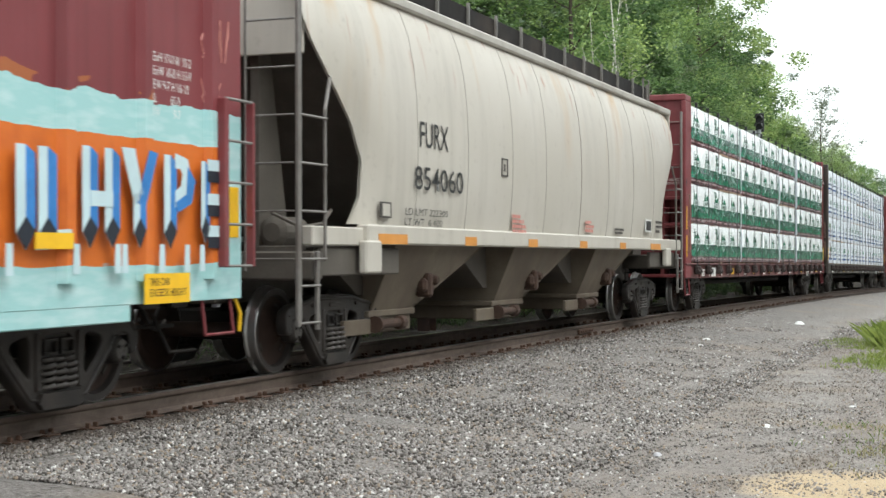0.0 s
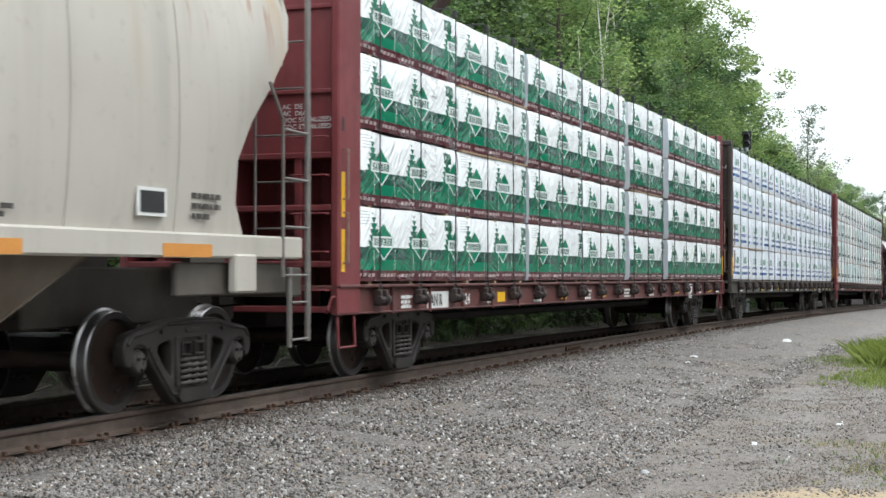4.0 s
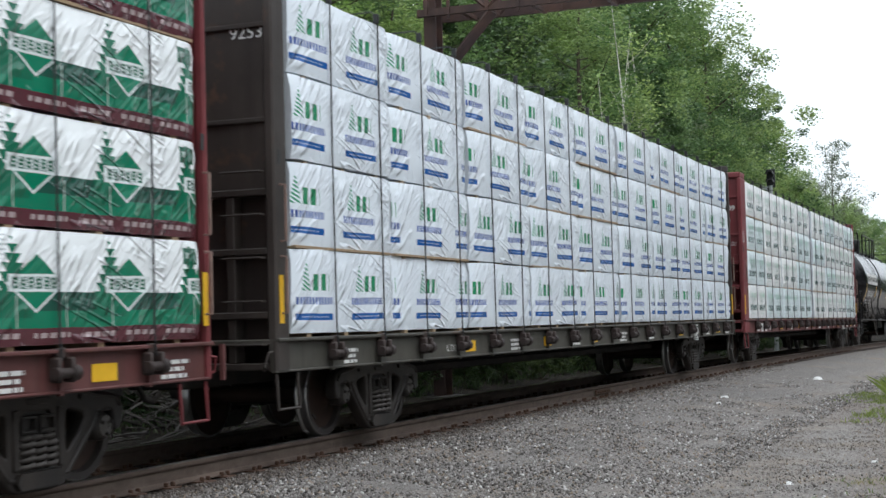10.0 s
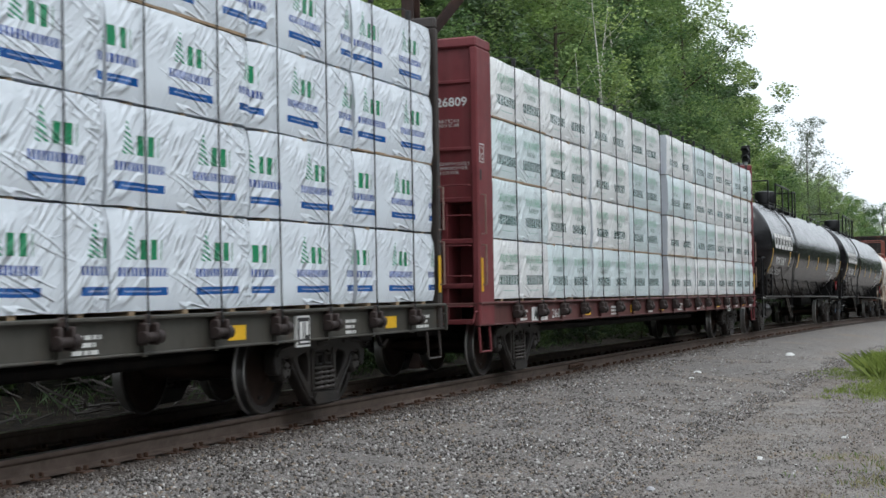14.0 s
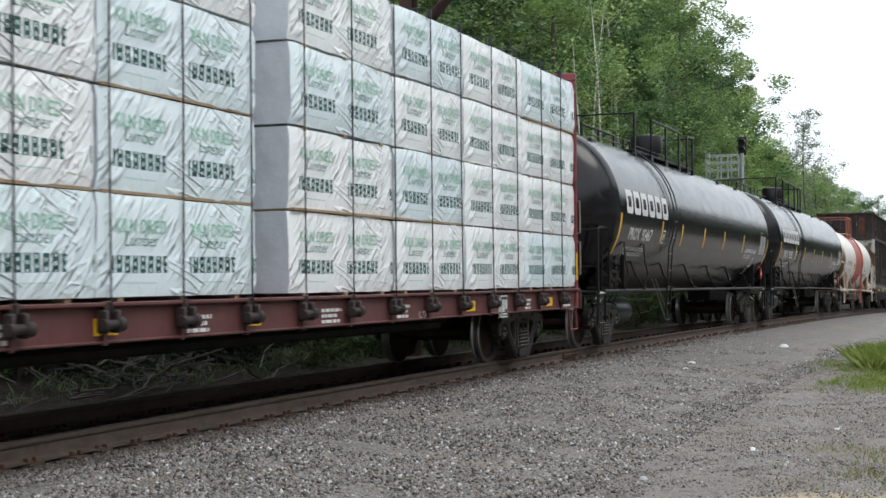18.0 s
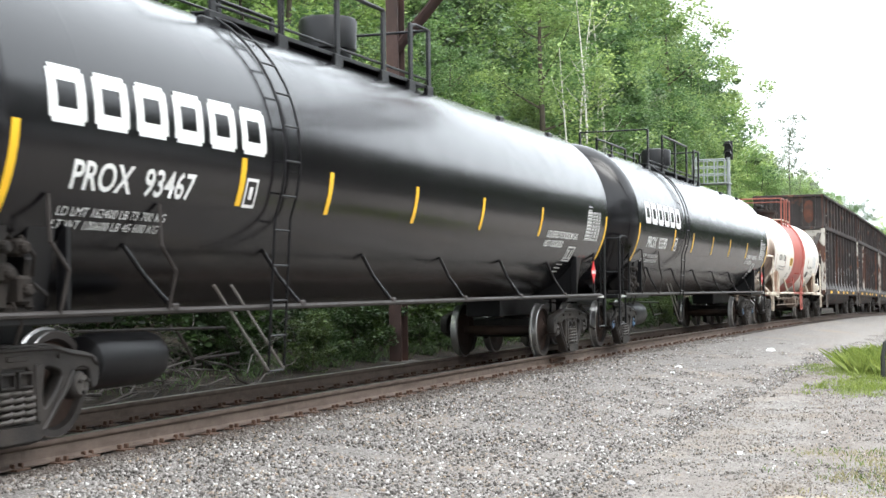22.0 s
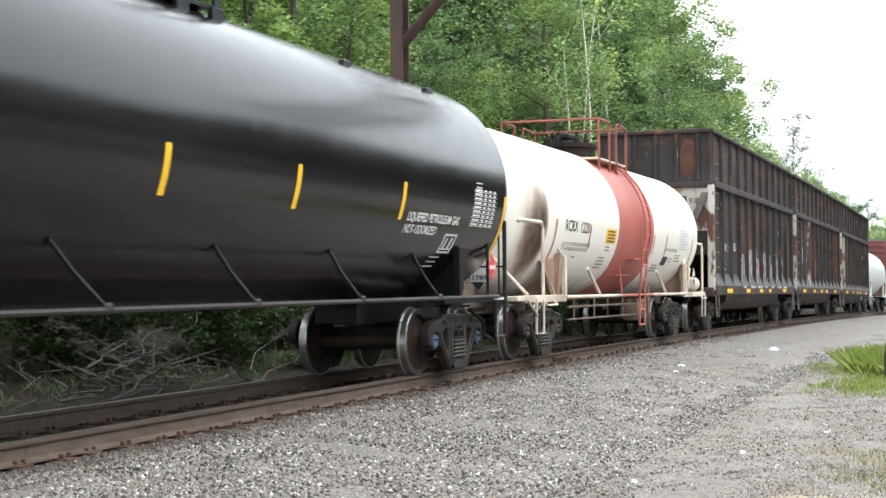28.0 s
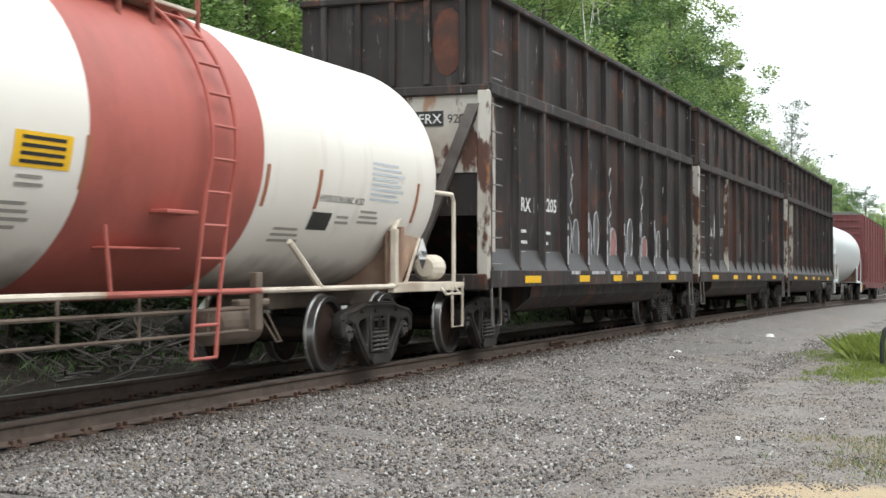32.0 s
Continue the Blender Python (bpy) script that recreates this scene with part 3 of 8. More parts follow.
# a bare sandy spot
sand = ((p.x - 11.0) * (p.x - 11.0) * 0.9 + (p.y - 0.9) * (p.y - 0.9) * 1.2 + p.noise(1.6, 5) * 1.1).soft(1.75, 1.15)
p.layer((0.46, 0.36, 0.235), sand)
# shade beyond the track painted near-black, with brown leaf litter over it
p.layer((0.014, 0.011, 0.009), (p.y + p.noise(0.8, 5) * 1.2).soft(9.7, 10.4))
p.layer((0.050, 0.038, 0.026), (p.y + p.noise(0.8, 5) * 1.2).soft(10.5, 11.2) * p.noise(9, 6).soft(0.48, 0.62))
# oily strip between and beside the rails, with the cars' shade painted in
p.layer((0.034, 0.028, 0.024), ((p.y - 8.0).abs() + p.noise(1.5, 5) * 0.5).soft(1.75, 1.25) * 0.92)
p.bump(fine, 0.8, 0.03).bump(stones, 0.7, 0.02).bump(p.noise(1.2, 4), 0.5, 0.08)
M_GROUND = p.done()
us = [-60, -40, -20, -10] + [i * 1.0 for i in range(0, 70)] + [i * 4.0 for i in range(18, 60)] + [260, 300, 360, 445]
ls = [-400, -150, -60, -30, -16, -12, -10] + [-9 + i * 0.45 for i in range(0, 17)] + [-1.45, -1.0, 1.0, 1.6, 2.6, 3.6, 5.0, 7, 9.0, 14, 30, 100, 400]
g, nl = Shape(), len(ls)
vs = []
for u in us:
    for l in ls:
        q = track(u, l, ground_z(l))
        if -9 < l < -1.5 and 0 <= u < 70:
            q.z += 0.035 * noise.noise(Vector((u * 0.5, l * 0.7, 0))) + 0.018 * noise.noise(Vector((u * 1.7, l * 1.9, 4)))
        vs.append(q)
g.add(vs, [(i * nl + j, i * nl + j + 1, (i + 1) * nl + j + 1, (i + 1) * nl + j) for i in range(len(us) - 1) for j in range(nl - 1)])
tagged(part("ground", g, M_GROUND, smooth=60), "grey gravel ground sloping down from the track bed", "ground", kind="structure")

p = Paint("rail_steel_rusty", 0.75)
p.layer((0.112, 0.082, 0.066))
p.layer((0.070, 0.050, 0.040), p.noise(3, 6, (1, 4, 4)).soft(0.4, 0.7))
p.layer((0.15, 0.115, 0.09), p.noise(9, 6).soft(0.5, 0.75) * 0.6)
p.bump(p.noise(60, 5), 0.25)
M_RAIL = p.done()
M_RAILTOP = material("worn_rail_head", (0.27, 0.25, 0.235), 0.32, 0.75, 0.15, 5)
M_TIE = material("creosoted_tie", (0.060, 0.047, 0.040), 0.9, var=0.4, scale=5, bump=0.6, rnd=0.6)
M_PLATE = material("tie_plate_rust", (0.10, 0.058, 0.04), 0.85, var=0.35, scale=9)
line = empty("railway_track", "rusty rails on dark wooden ties in grey ballast", "railway track", kind="structure")
PROF = [(-0.037, 0.0), (-0.030, 0.004), (0.030, 0.004), (0.037, 0.0), (0.038, -0.030), (0.030, -0.045), (0.010, -0.058), (0.009, -0.150), (0.030, -0.166), (0.076, -0.176), (0.076, -0.188), (-0.076, -0.188), (-0.076, -0.176), (-0.030, -0.166), (-0.009, -0.150), (-0.010, -0.058), (-0.030, -0.045), (-0.038, -0.030)]
for side in (-1, 1):
    s, n = Shape(), len(PROF)
    ru = [-45 + i * 3.0 for i in range(110)]
    vs = [track(u, side * 0.7545 + dy, dz - 0.004) for u in ru for dy, dz in PROF]
    top = [(i * n + j, i * n + j + 1, (i + 1) * n + j + 1, (i + 1) * n + j) for i in range(len(ru) - 1) for j in (0, 1, 2)]
    rest = [(i * n + j, i * n + (j + 1) % n, (i + 1) * n + (j + 1) % n, (i + 1) * n + j) for i in range(len(ru) - 1) for j in range(3, n)]
    s.use(0).add(vs, rest)
    s.f += top
    s.fm += [1] * len(top)
    part("rail", s, [M_RAIL, M_RAILTOP], line, "rusty rail with worn pale top", smooth=35)
ME_TIE = Shape().box(-0.115, 0.115, -1.30, 1.30, -0.38, -0.204, 0.012).mesh("tie", M_TIE)
sh = Shape()
sh.box(-0.09, 0.09, -0.18, 0.18, -0.206, -0.188, 0.004)
for a, b in ((-0.055, -0.105), (0.055, -0.105), (-0.055, 0.105), (0.055, 0.105)):
    sh.box(a - 0.013, a + 0.013, b - 0.022, b + 0.022, -0.19, -0.148, 0.006)
ME_PLATE = sh.mesh("tie_plate", M_PLATE)
rg = random.Random(11)
for i in range(250):
    u = 2.0 + i * 0.5
    a = bearing(u)
    m = Matrix.Translation(track(u, rg.uniform(-0.05, 0.05), rg.uniform(-0.006, 0.004))) @ Matrix.Rotation(a + rg.uniform(-0.02, 0.02), 4, "Z")
    tie = part("tie", ME_TIE, None, line, at=m)
    if i < 120:
        for side in (-1, 1):
            part("tie_plate", ME_PLATE, None, tie, at=Matrix.Translation((0, side * 0.7545, 0)))
# a joint bar with bolts and a rail brace on the near rail
for u in (25.9,):
    m = Matrix.Translation(track(u, -0.80, 0)) @ Matrix.Rotation(bearing(u), 4, "Z")
    s = Shape().box(-0.42, 0.42, -0.02, 0.02, -0.145, -0.06, 0.008)
    for k in range(6):
        s.lathe([(-0.05, 0.018), (-0.02, 0.018)], 8, "y", (-0.35 + k * 0.14, 0, -0.10))
    part("joint_bar", s, M_PLATE, line, "bolted joint bar", at=m)


def numpy_mesh(name, verts, faces, mat, smooth=False):
    me = bpy.data.meshes.new(name)
    nv, nf, k = len(verts), len(faces), faces.shape[1]
    me.vertices.add(nv)
    me.vertices.foreach_set("co", verts.astype(np.float32).ravel())
    me.loops.add(nf * k)
    me.loops.foreach_set("vertex_index", faces.astype(np.int32).ravel())
    me.polygons.add(nf)
    me.polygons.foreach_set("loop_start", np.arange(0, nf * k, k, dtype=np.int32))
    me.materials.append(mat)
    me.update(calc_edges=True)
    return me


def turns(rs, n):
    """n random rotation matrices."""
    q = rs.normal(size=(n, 4))
    q /= np.linalg.norm(q, axis=1)[:, None]
    w, x, y, z = q.T
    return np.stack([np.stack([1 - 2 * (y * y + z * z), 2 * (x * y - z * w), 2 * (x * z + y * w)], -1),
                     np.stack([2 * (x * y + z * w), 1 - 2 * (x * x + z * z), 2 * (y * z - x * w)], -1),
                     np.stack([2 * (x * z - y * w), 2 * (y * z + x * w), 1 - 2 * (x * x + y * y)], -1)], 1)


# loose stones of the ballast and the driven strip
p = Paint("ballast_stone", 0.85, spec=0.25)
i1 = p.island()
p.layer((0.150, 0.138, 0.129))
p.layer((0.345, 0.324, 0.307), i1.soft(0.25, 1.0))
p.layer((0.062, 0.055, 0.050), i1 < 0.22)
p.layer((0.27, 0.215, 0.165), i1.between(0.58, 0.66))
p.layer((0.58, 0.565, 0.545), i1 > 0.962)
p.layer((0.12, 0.108, 0.098), p.noise(30, 4).soft(0.5, 0.8) * 0.5)
# dark brown tint that deepens towards the near rail
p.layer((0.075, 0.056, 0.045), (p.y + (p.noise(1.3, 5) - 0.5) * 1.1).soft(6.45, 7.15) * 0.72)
p.bump(p.noise(120, 4), 0.3, 0.004)
M_STONE = p.done()
p = Paint("fine_gravel", 0.88, spec=0.25)
i1 = p.island()
p.layer((0.175, 0.160, 0.148))
p.layer((0.350, 0.329, 0.310), i1.soft(0.2, 1.0))
p.layer((0.080, 0.072, 0.066), i1 < 0.17)
p.layer((0.30, 0.24, 0.18), i1.between(0.60, 0.70))
p.layer((0.58, 0.565, 0.545), i1 > 0.975)
p.layer((0.20, 0.165, 0.135), p.noise(0.6, 4, (0.3, 1.6, 1)).soft(0.5, 0.68) * 0.6)
p.bump(p.noise(120, 4), 0.3, 0.004)
M_FINE = p.done()


# oiled bed stones, coloured darker to hold the shade under the train
M_BEDSHADE = material("oiled_shaded_ballast", (0.032, 0.026, 0.022), 0.85, var=0.4, scale=14, dirt=(0.10, 0.085, 0.07), dirt_amt=0.4, dirt_scale=9)


def stones(count, x0, x1, power, y0, y1, r0, r1, seed, sink=0.35, mat=M_STONE):
    rs = np.random.RandomState(seed)
    base = np.array([(1, 0, 0), (-1, 0, 0), (0, 1, 0), (0, -1, 0), (0, 0, 1), (0, 0, -1)], float)
    fc = np.array([(0, 2, 4), (2, 1, 4), (1, 3, 4), (3, 0, 4), (2, 0, 5), (1, 2, 5), (3, 1, 5), (0, 3, 5)])
    x = x0 + (x1 - x0) * rs.rand(count) ** power
    y = y0 + (y1 - y0) * rs.rand(count)
    r = r0 + (r1 - r0) * rs.rand(count) ** 2
    zs = np.empty(count)
    for i in range(count):
        u = x[i]
        l = y[i] - NEAR
        z = rail_z(u) + ground_z(l)
        if -9 < l < -1.5 and u < 70:
            z += 0.035 * noise.noise(Vector((u * 0.5, l * 0.7, 0))) + 0.018 * noise.noise(Vector((u * 1.7, l * 1.9, 4)))
        zs[i] = z
    sc = r[:, None, None] * rs.uniform(0.55, 1.15, (count, 6, 1)) * base * np.array([1.15, 1.0, 0.75])
    v = np.einsum("nij,nkj->nki", turns(rs, count), sc)
    v += np.stack([x, y, zs + r * sink], -1)[:, None, :]
    f = (fc[None] + 6 * np.arange(count)[:, None, None]).reshape(-1, 3)
    return numpy_mesh("ballast_stones", v.reshape(-1, 3), f, mat)


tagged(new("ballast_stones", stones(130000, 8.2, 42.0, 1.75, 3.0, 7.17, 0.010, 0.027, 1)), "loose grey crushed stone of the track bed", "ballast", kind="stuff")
tagged(new("gravel_stones", stones(80000, 8.8, 60.0, 1.9, -0.6, 4.6, 0.007, 0.019, 2, 0.3, M_FINE)), "fine grey gravel of the driven strip", "gravel", kind="stuff")
tagged(new("track_bed_stones", stones(14000, 9.0, 45.0, 1.4, 7.45, 10.4, 0.014, 0.030, 3, -0.1, M_BEDSHADE)), "dark ballast between the ties", "ballast", kind="stuff")
for i, (x, y, r) in enumerate(((35.6, 4.6, 0.14), (14.6, 2.2, 0.05), (16.9, 1.6, 0.035), (27.2, 5.2, 0.07), (25.6, 5.0, 0.06), (12.2, 2.75, 0.045))):
    s = Shape()
    s.lathe([(-0.4 * r, 0.5 * r), (0.0, r), (0.45 * r, 0.55 * r)], 7, "z")
    s.v = [(a * 1.3, b * rg.uniform(0.7, 1.1), c) for a, b, c in s.v]
    tagged(part("pale_stone", s, M_GRAF if i == 5 else M_LETTER, at=pose(x, y, rail_z(x) + ground_z(y - NEAR) + 0.2 * r, 0, 0, 40 * i)), "single pale stone lying on the gravel", "stone")

# ---- trucks, couplers and other parts that all the cars share ----
CARS, AXLES = [], []
WHEEL_R, AXLE_X = 0.457, 0.889


def wheelset_mesh():
    s = Shape()
    s.use(0).lathe([(-1.02, 0.065), (-0.83, 0.075), (-0.80, 0.11)], 14, "y").lathe([(0.80, 0.11), (0.83, 0.075), (1.02, 0.065)], 14, "y")
    s.lathe([(-0.66, 0.085), (0.66, 0.085)], 12, "y")
    for k in (-1, 1):
        s.use(0).lathe([(k * 0.80, 0.115), (k * 0.79, 0.135), (k * 0.765, 0.16), (k * 0.735, 0.26), (k * 0.745, 0.365)], 40, "y")
        s.use(2).lathe([(k * 0.745, 0.365), (k * 0.795, 0.385), (k * 0.80, 0.445)], 40, "y")
        s.use(1).lathe([(k * 0.80, 0.445), (k * 0.79, 0.455), (k * 0.705, 0.459), (k * 0.69, 0.482), (k * 0.67, 0.480), (k * 0.66, 0.455)], 40, "y")
        s.use(0).lathe([(k * 0.66, 0.455), (k * 0.665, 0.375), (k * 0.70, 0.30), (k * 0.67, 0.14), (k * 0.66, 0.085)], 40, "y")
        # cast marks and a chalk line on the plate
        for a in (0.4, 2.3, 4.1):
            m = Matrix.Rotation(a, 4, "Y")
            s.use(2).box(-0.05, 0.05, k * 0.735, k * 0.75, 0.27, 0.30, 0.004, m)
    me = s.mesh("wheelset", [M_DISC, M_TREAD, M_RIM], 35)
    bm = bmesh.new()
    bm.from_mesh(me)
    bmesh.ops.delete(bm, geom=[f for f in bm.faces if len(f.verts) > 8], context="FACES_ONLY")
    bmesh.ops.remove_doubles(bm, verts=bm.verts, dist=0.0005)
    bmesh.ops.recalc_face_normals(bm, faces=bm.faces)
    bm.to_mesh(me)
    bm.free()
    return me


def rounded(pts, times=2):
    """Cuts the corners of a closed outline."""
    for _ in range(times):
        out = []
        for a, b in zip(pts, pts[1:] + pts[:1]):
            out += [(a[0] * 0.82 + b[0] * 0.18, a[1] * 0.82 + b[1] * 0.18), (a[0] * 0.18 + b[0] * 0.82, a[1] * 0.18 + b[1] * 0.82)]
        pts = out
    return pts


def cast_plate(outlines, thick, edge, mat):
    """A plate in the xz plane with rounded edges; the first outline is its rim, the others are holes."""
    cu = bpy.data.curves.new("casting", "CURVE")
    cu.dimensions, cu.fill_mode, cu.extrude, cu.bevel_depth, cu.bevel_resolution = "2D", "BOTH", thick / 2 - edge, edge, 2
    for o in outlines:
        sp = cu.splines.new("POLY")
        sp.points.add(len(o) - 1)
        for q, (x, z) in zip(sp.points, o):
            q.co = (x, z, 0, 1)
        sp.use_cyclic_u = True
    ob = bpy.data.objects.new("casting", cu)
    scene.collection.objects.link(ob)
    bpy.context.view_layer.update()
    me = bpy.data.meshes.new_from_object(ob.evaluated_get(bpy.context.evaluated_depsgraph_get()))
    bpy.data.objects.remove(ob)
    me.transform(Matrix(((1, 0, 0, 0), (0, 0, 1, 0), (0, 1, 0, 0), (0, 0, 0, 1))))
    s = Shape()
    s.add([tuple(v.co) for v in me.vertices], [tuple(f.vertices) for f in me.polygons])
    bpy.data.meshes.remove(me)
    return s


def side_frame_mesh():
    """A cast truck side: arched chord, spring window and two lightening holes."""
    half = [(0.0, 0.81), (0.44, 0.805), (0.72, 0.745), (0.98, 0.71), (1.10, 0.665), (1.135, 0.58), (1.115, 0.45), (1.05, 0.43), (1.03, 0.50), (1.01, 0.60), (0.90, 0.625), (0.78, 0.60), (0.745, 0.49), (0.66, 0.40), (0.46, 0.205), (0.34, 0.09), (0.25, 0.045)]
    rim = half + [(-x, z) for x, z in half[::-1] if x > 0]
    window = [(-0.235, 0.185), (0.235, 0.185), (0.235, 0.655), (-0.235, 0.655)]
    eye = [(0.35, 0.665), (0.60, 0.61), (0.63, 0.54), (0.54, 0.42), (0.375, 0.275), (0.335, 0.32)]
    s = cast_plate([rounded(rim, 1), rounded(window, 1), rounded(eye), rounded([(-x, z) for x, z in eye[::-1]])], 0.13, 0.018, M_TRUCK)
    s.v = [(x, y + 0.995, z) for x, y, z in s.v]
    y1 = 1.06
    # spring seat, lips along the chord and the diagonals, cast pads
    s.prism([(-0.26, 0.06), (0.26, 0.06), (0.30, 0.11), (0.26, 0.185), (-0.26, 0.185), (-0.30, 0.11)], 0.90, y1 + 0.045, "y")
    s.box(-0.46, 0.46, y1, y1 + 0.026, 0.765, 0.80, 0.010)
    s.box(-0.13, 0.13, y1, y1 + 0.014, 0.69, 0.735, 0.006)
    for k in (-1, 1):
        s.tube([(k * 0.45, y1, 0.785), (k * 0.74, y1, 0.725), (k * 1.02, y1, 0.69), (k * 1.10, y1, 0.62)], 0.020, 6)
        s.tube([(k * 0.26, y1, 0.13), (k * 0.36, y1, 0.14), (k * 0.66, y1, 0.45), (k * 0.76, y1, 0.58)], 0.020, 6)
        s.box(k * 0.24, k * 0.31, y1 - 0.01, y1 + 0.020, 0.20, 0.66, 0.010)
        s.box(k * 0.78, k * 1.01, 0.945, 1.045, 0.575, 0.635, 0.014)
        s.lathe([(1.055, 0.024), (1.085, 0.022)], 8, "y", (k * 0.55, 0, 0.715))
    return s.mesh("side_frame", M_TRUCK, 40)


def spring_mesh():
    pts = [(0.064 * math.cos(a), 0.064 * math.sin(a), 0.195 + 0.255 * k / 52) for k in range(53) for a in (2 * math.pi * k / 11.0,)]
    return Shape().tube(pts, 0.0195, 6).mesh("spring", M_SPRING, 60)


def bolster_mesh():
    s = Shape()
    s.prism([(-0.24, 0.46), (0.24, 0.46), (0.24, 0.63), (0.2, 0.66), (-0.2, 0.66), (-0.24, 0.63)], -1.03, 1.03, "y")
    for k in (-1, 1):
        for c in (-0.11, 0.11):
            s.box(c - 0.085, c + 0.085, k * 1.03, k * 1.075, 0.475, 0.50, 0.006)
            s.box(c - 0.085, c + 0.085, k * 1.03, k * 1.075, 0.585, 0.61, 0.006)
            s.box(c - 0.09, c - 0.075, k * 1.03, k * 1.075, 0.475, 0.61, 0.004)
            s.box(c + 0.075, c + 0.09, k * 1.03, k * 1.075, 0.475, 0.61, 0.004)
    s.lathe([(0.60, 0.22), (0.74, 0.22), (0.76, 0.18)], 20, "z")
    # brake beams and their shoes
    for k in (-1, 1):
        s.box(k * 0.36, k * 0.41, -0.78, 0.78, 0.32, 0.40, 0.01)
        for q in (-1, 1):
            s.box(k * 0.40, k * 0.46, q * 0.69, q * 0.78, 0.26, 0.52, 0.015)
    return s.mesh("truck", M_TRUCK, 40)


def cap_mesh(mat):
    s = Shape()
    s.use(0).lathe([(0.90, 0.10), (0.905, 0.122), (1.00, 0.125), (1.03, 0.115), (1.045, 0.100)], 20, "y")
    s.use(1).lathe([(1.045, 0.098), (1.066, 0.088), (1.072, 0.040), (1.064, 0.034), (1.064, 0.0)], 20, "y")
    for a in (0.5, 2.6, 4.7):
        s.use(0).lathe([(1.06, 0.017), (1.090, 0.016), (1.093, 0.008)], 6, "y", (0.064 * math.cos(a), 0, 0.064 * math.sin(a)))
    return s.mesh("bearing_cap", [M_TRUCK, mat], 35)


ME_WHEELSET, ME_FRAME, ME_SPRING, ME_BOLSTER = wheelset_mesh(), side_frame_mesh(), spring_mesh(), bolster_mesh()
ME_CAP, ME_CAPB = cap_mesh(M_CAP), cap_mesh(M_CAPBLUE)


def coupler_mesh():
    s = Shape()
    s.box(-0.1, 0.42, -0.09, 0.09, 0.80, 0.95, 0.015)
    s.prism([(0.38, -0.16), (0.60, -0.18), (0.78, -0.13), (0.80, -0.04), (0.66, -0.02), (0.63, 0.06), (0.72, 0.17), (0.62, 0.20), (0.40, 0.16)], 0.73, 1.0, "z")
    s.tube([(0.1, -0.25, 0.84), (0.25, -0.27, 0.72), (0.42, -0.25, 0.55), (0.60, -0.22, 0.52), (0.76, -0.20, 0.60)], 0.024, 8)
    s.tube([(0.05, -0.9, 0.92), (0.12, -0.6, 0.9), (0.12, -0.2, 0.93), (0.2, 0, 1.0)], 0.014, 6)
    return s.mesh("coupler", M_UNDER, 40)


ME_COUPLER = coupler_mesh()


def running_gear(car, half, end, blue=False, centres=None):
    """Two trucks with their wheelsets, and a coupler at each end; centres are the trucks' places where they are not alike."""
    for k in (-1, 1):
        truck = part("truck", ME_BOLSTER, None, car, at=pose(centres[(k + 1) // 2] if centres else k * half, 0, 0))
        for q in (0, 180):
            part("side_frame", ME_FRAME, None, truck, at=pose(0, 0, 0, 0, 0, q))
            for cx in (-0.14, 0.0, 0.14):
                for cy in (1.045, 0.93):
                    part("spring", ME_SPRING, None, truck, at=pose(cx, cy if q else -cy, 0))
            for w in (-1, 1):
                part("bearing_cap", ME_CAPB if blue else ME_CAP, None, truck, "worn blue bearing cap" if blue else "", at=pose(w * AXLE_X, 0, WHEEL_R, 0, 0, q))
        for w in (-1, 1):
            ax = part("wheelset", ME_WHEELSET, None, truck, "rusty wheels with bright worn treads", at=pose(w * AXLE_X, 0, WHEEL_R))
            AXLES.append((ax, w * AXLE_X))
        part("coupler", ME_COUPLER, None, car, at=pose(k * end, 0, 0, 0, 0, 0 if k > 0 else 180))


def car_at(ob, uc, half):
    CARS.append((ob, uc, half))
    return ob


def spanned(me, span):
    """Stretches lettering along x to a given length."""
    if span:
        xs = [v.co.x for v in me.vertices]
        me.transform(Matrix.Diagonal((span / (max(xs) - min(xs)), 1, 1, 1)))
    return me


def lettering(words, size, mat, parent, x, y, z, label="", align="LEFT", width=1.0, bold=0.0, name="lettering", span=None):
    return part(name, spanned(text_mesh(words, size, mat, align, bold, width), span), None, parent, label, at=pose(x, y, z))


def on_cylinder(me, r, zc):
    """Bends flat lettering (x, z as drawn, z measured along the arc from zc) round a lying cylinder, on its -y side."""
    bm = bmesh.new()
    bm.from_mesh(me)
    zs = [v.co.z for v in bm.verts]
    lo, hi = min(zs), max(zs)
    n = max(1, int((hi - lo) / 0.09))
    for i in range(1, n):
        bmesh.ops.bisect_plane(bm, geom=bm.verts[:] + bm.edges[:] + bm.faces[:], plane_co=(0, 0, lo + (hi - lo) * i / n), plane_no=(0, 0, 1))
    for v in bm.verts:
        a = (v.co.z - zc) / r
        v.co = Vector((v.co.x, -r * math.cos(a), zc + r * math.sin(a)))
    bm.to_mesh(me)
    bm.free()
    return me


def ladder(parent, pts_l, pts_r, rungs, r, mat, label=""):
    """Two stiles given by points and rungs between them at the fractions given."""
    lad = part("ladder", Shape().tube(pts_l, r, 6), mat, parent, label)
    part("stile", Shape().tube(pts_r, r, 6), mat, lad)
    def along(p, w):
        p = [Vector(q) for q in p]
        d = [0.0]
        for a, b in zip(p, p[1:]):
            d.append(d[-1] + (b - a).length)
        t = w * d[-1]
        for i in range(len(p) - 1):
            if t <= d[i + 1] + 1e-9:
                return p[i].lerp(p[i + 1], (t - d[i]) / max(1e-6, d[i + 1] - d[i]))
        return p[-1]
    for w in rungs:
        part("rung", Shape().tube([along(pts_l, w), along(pts_r, w)], r * 0.8, 6), mat, lad)
    return lad


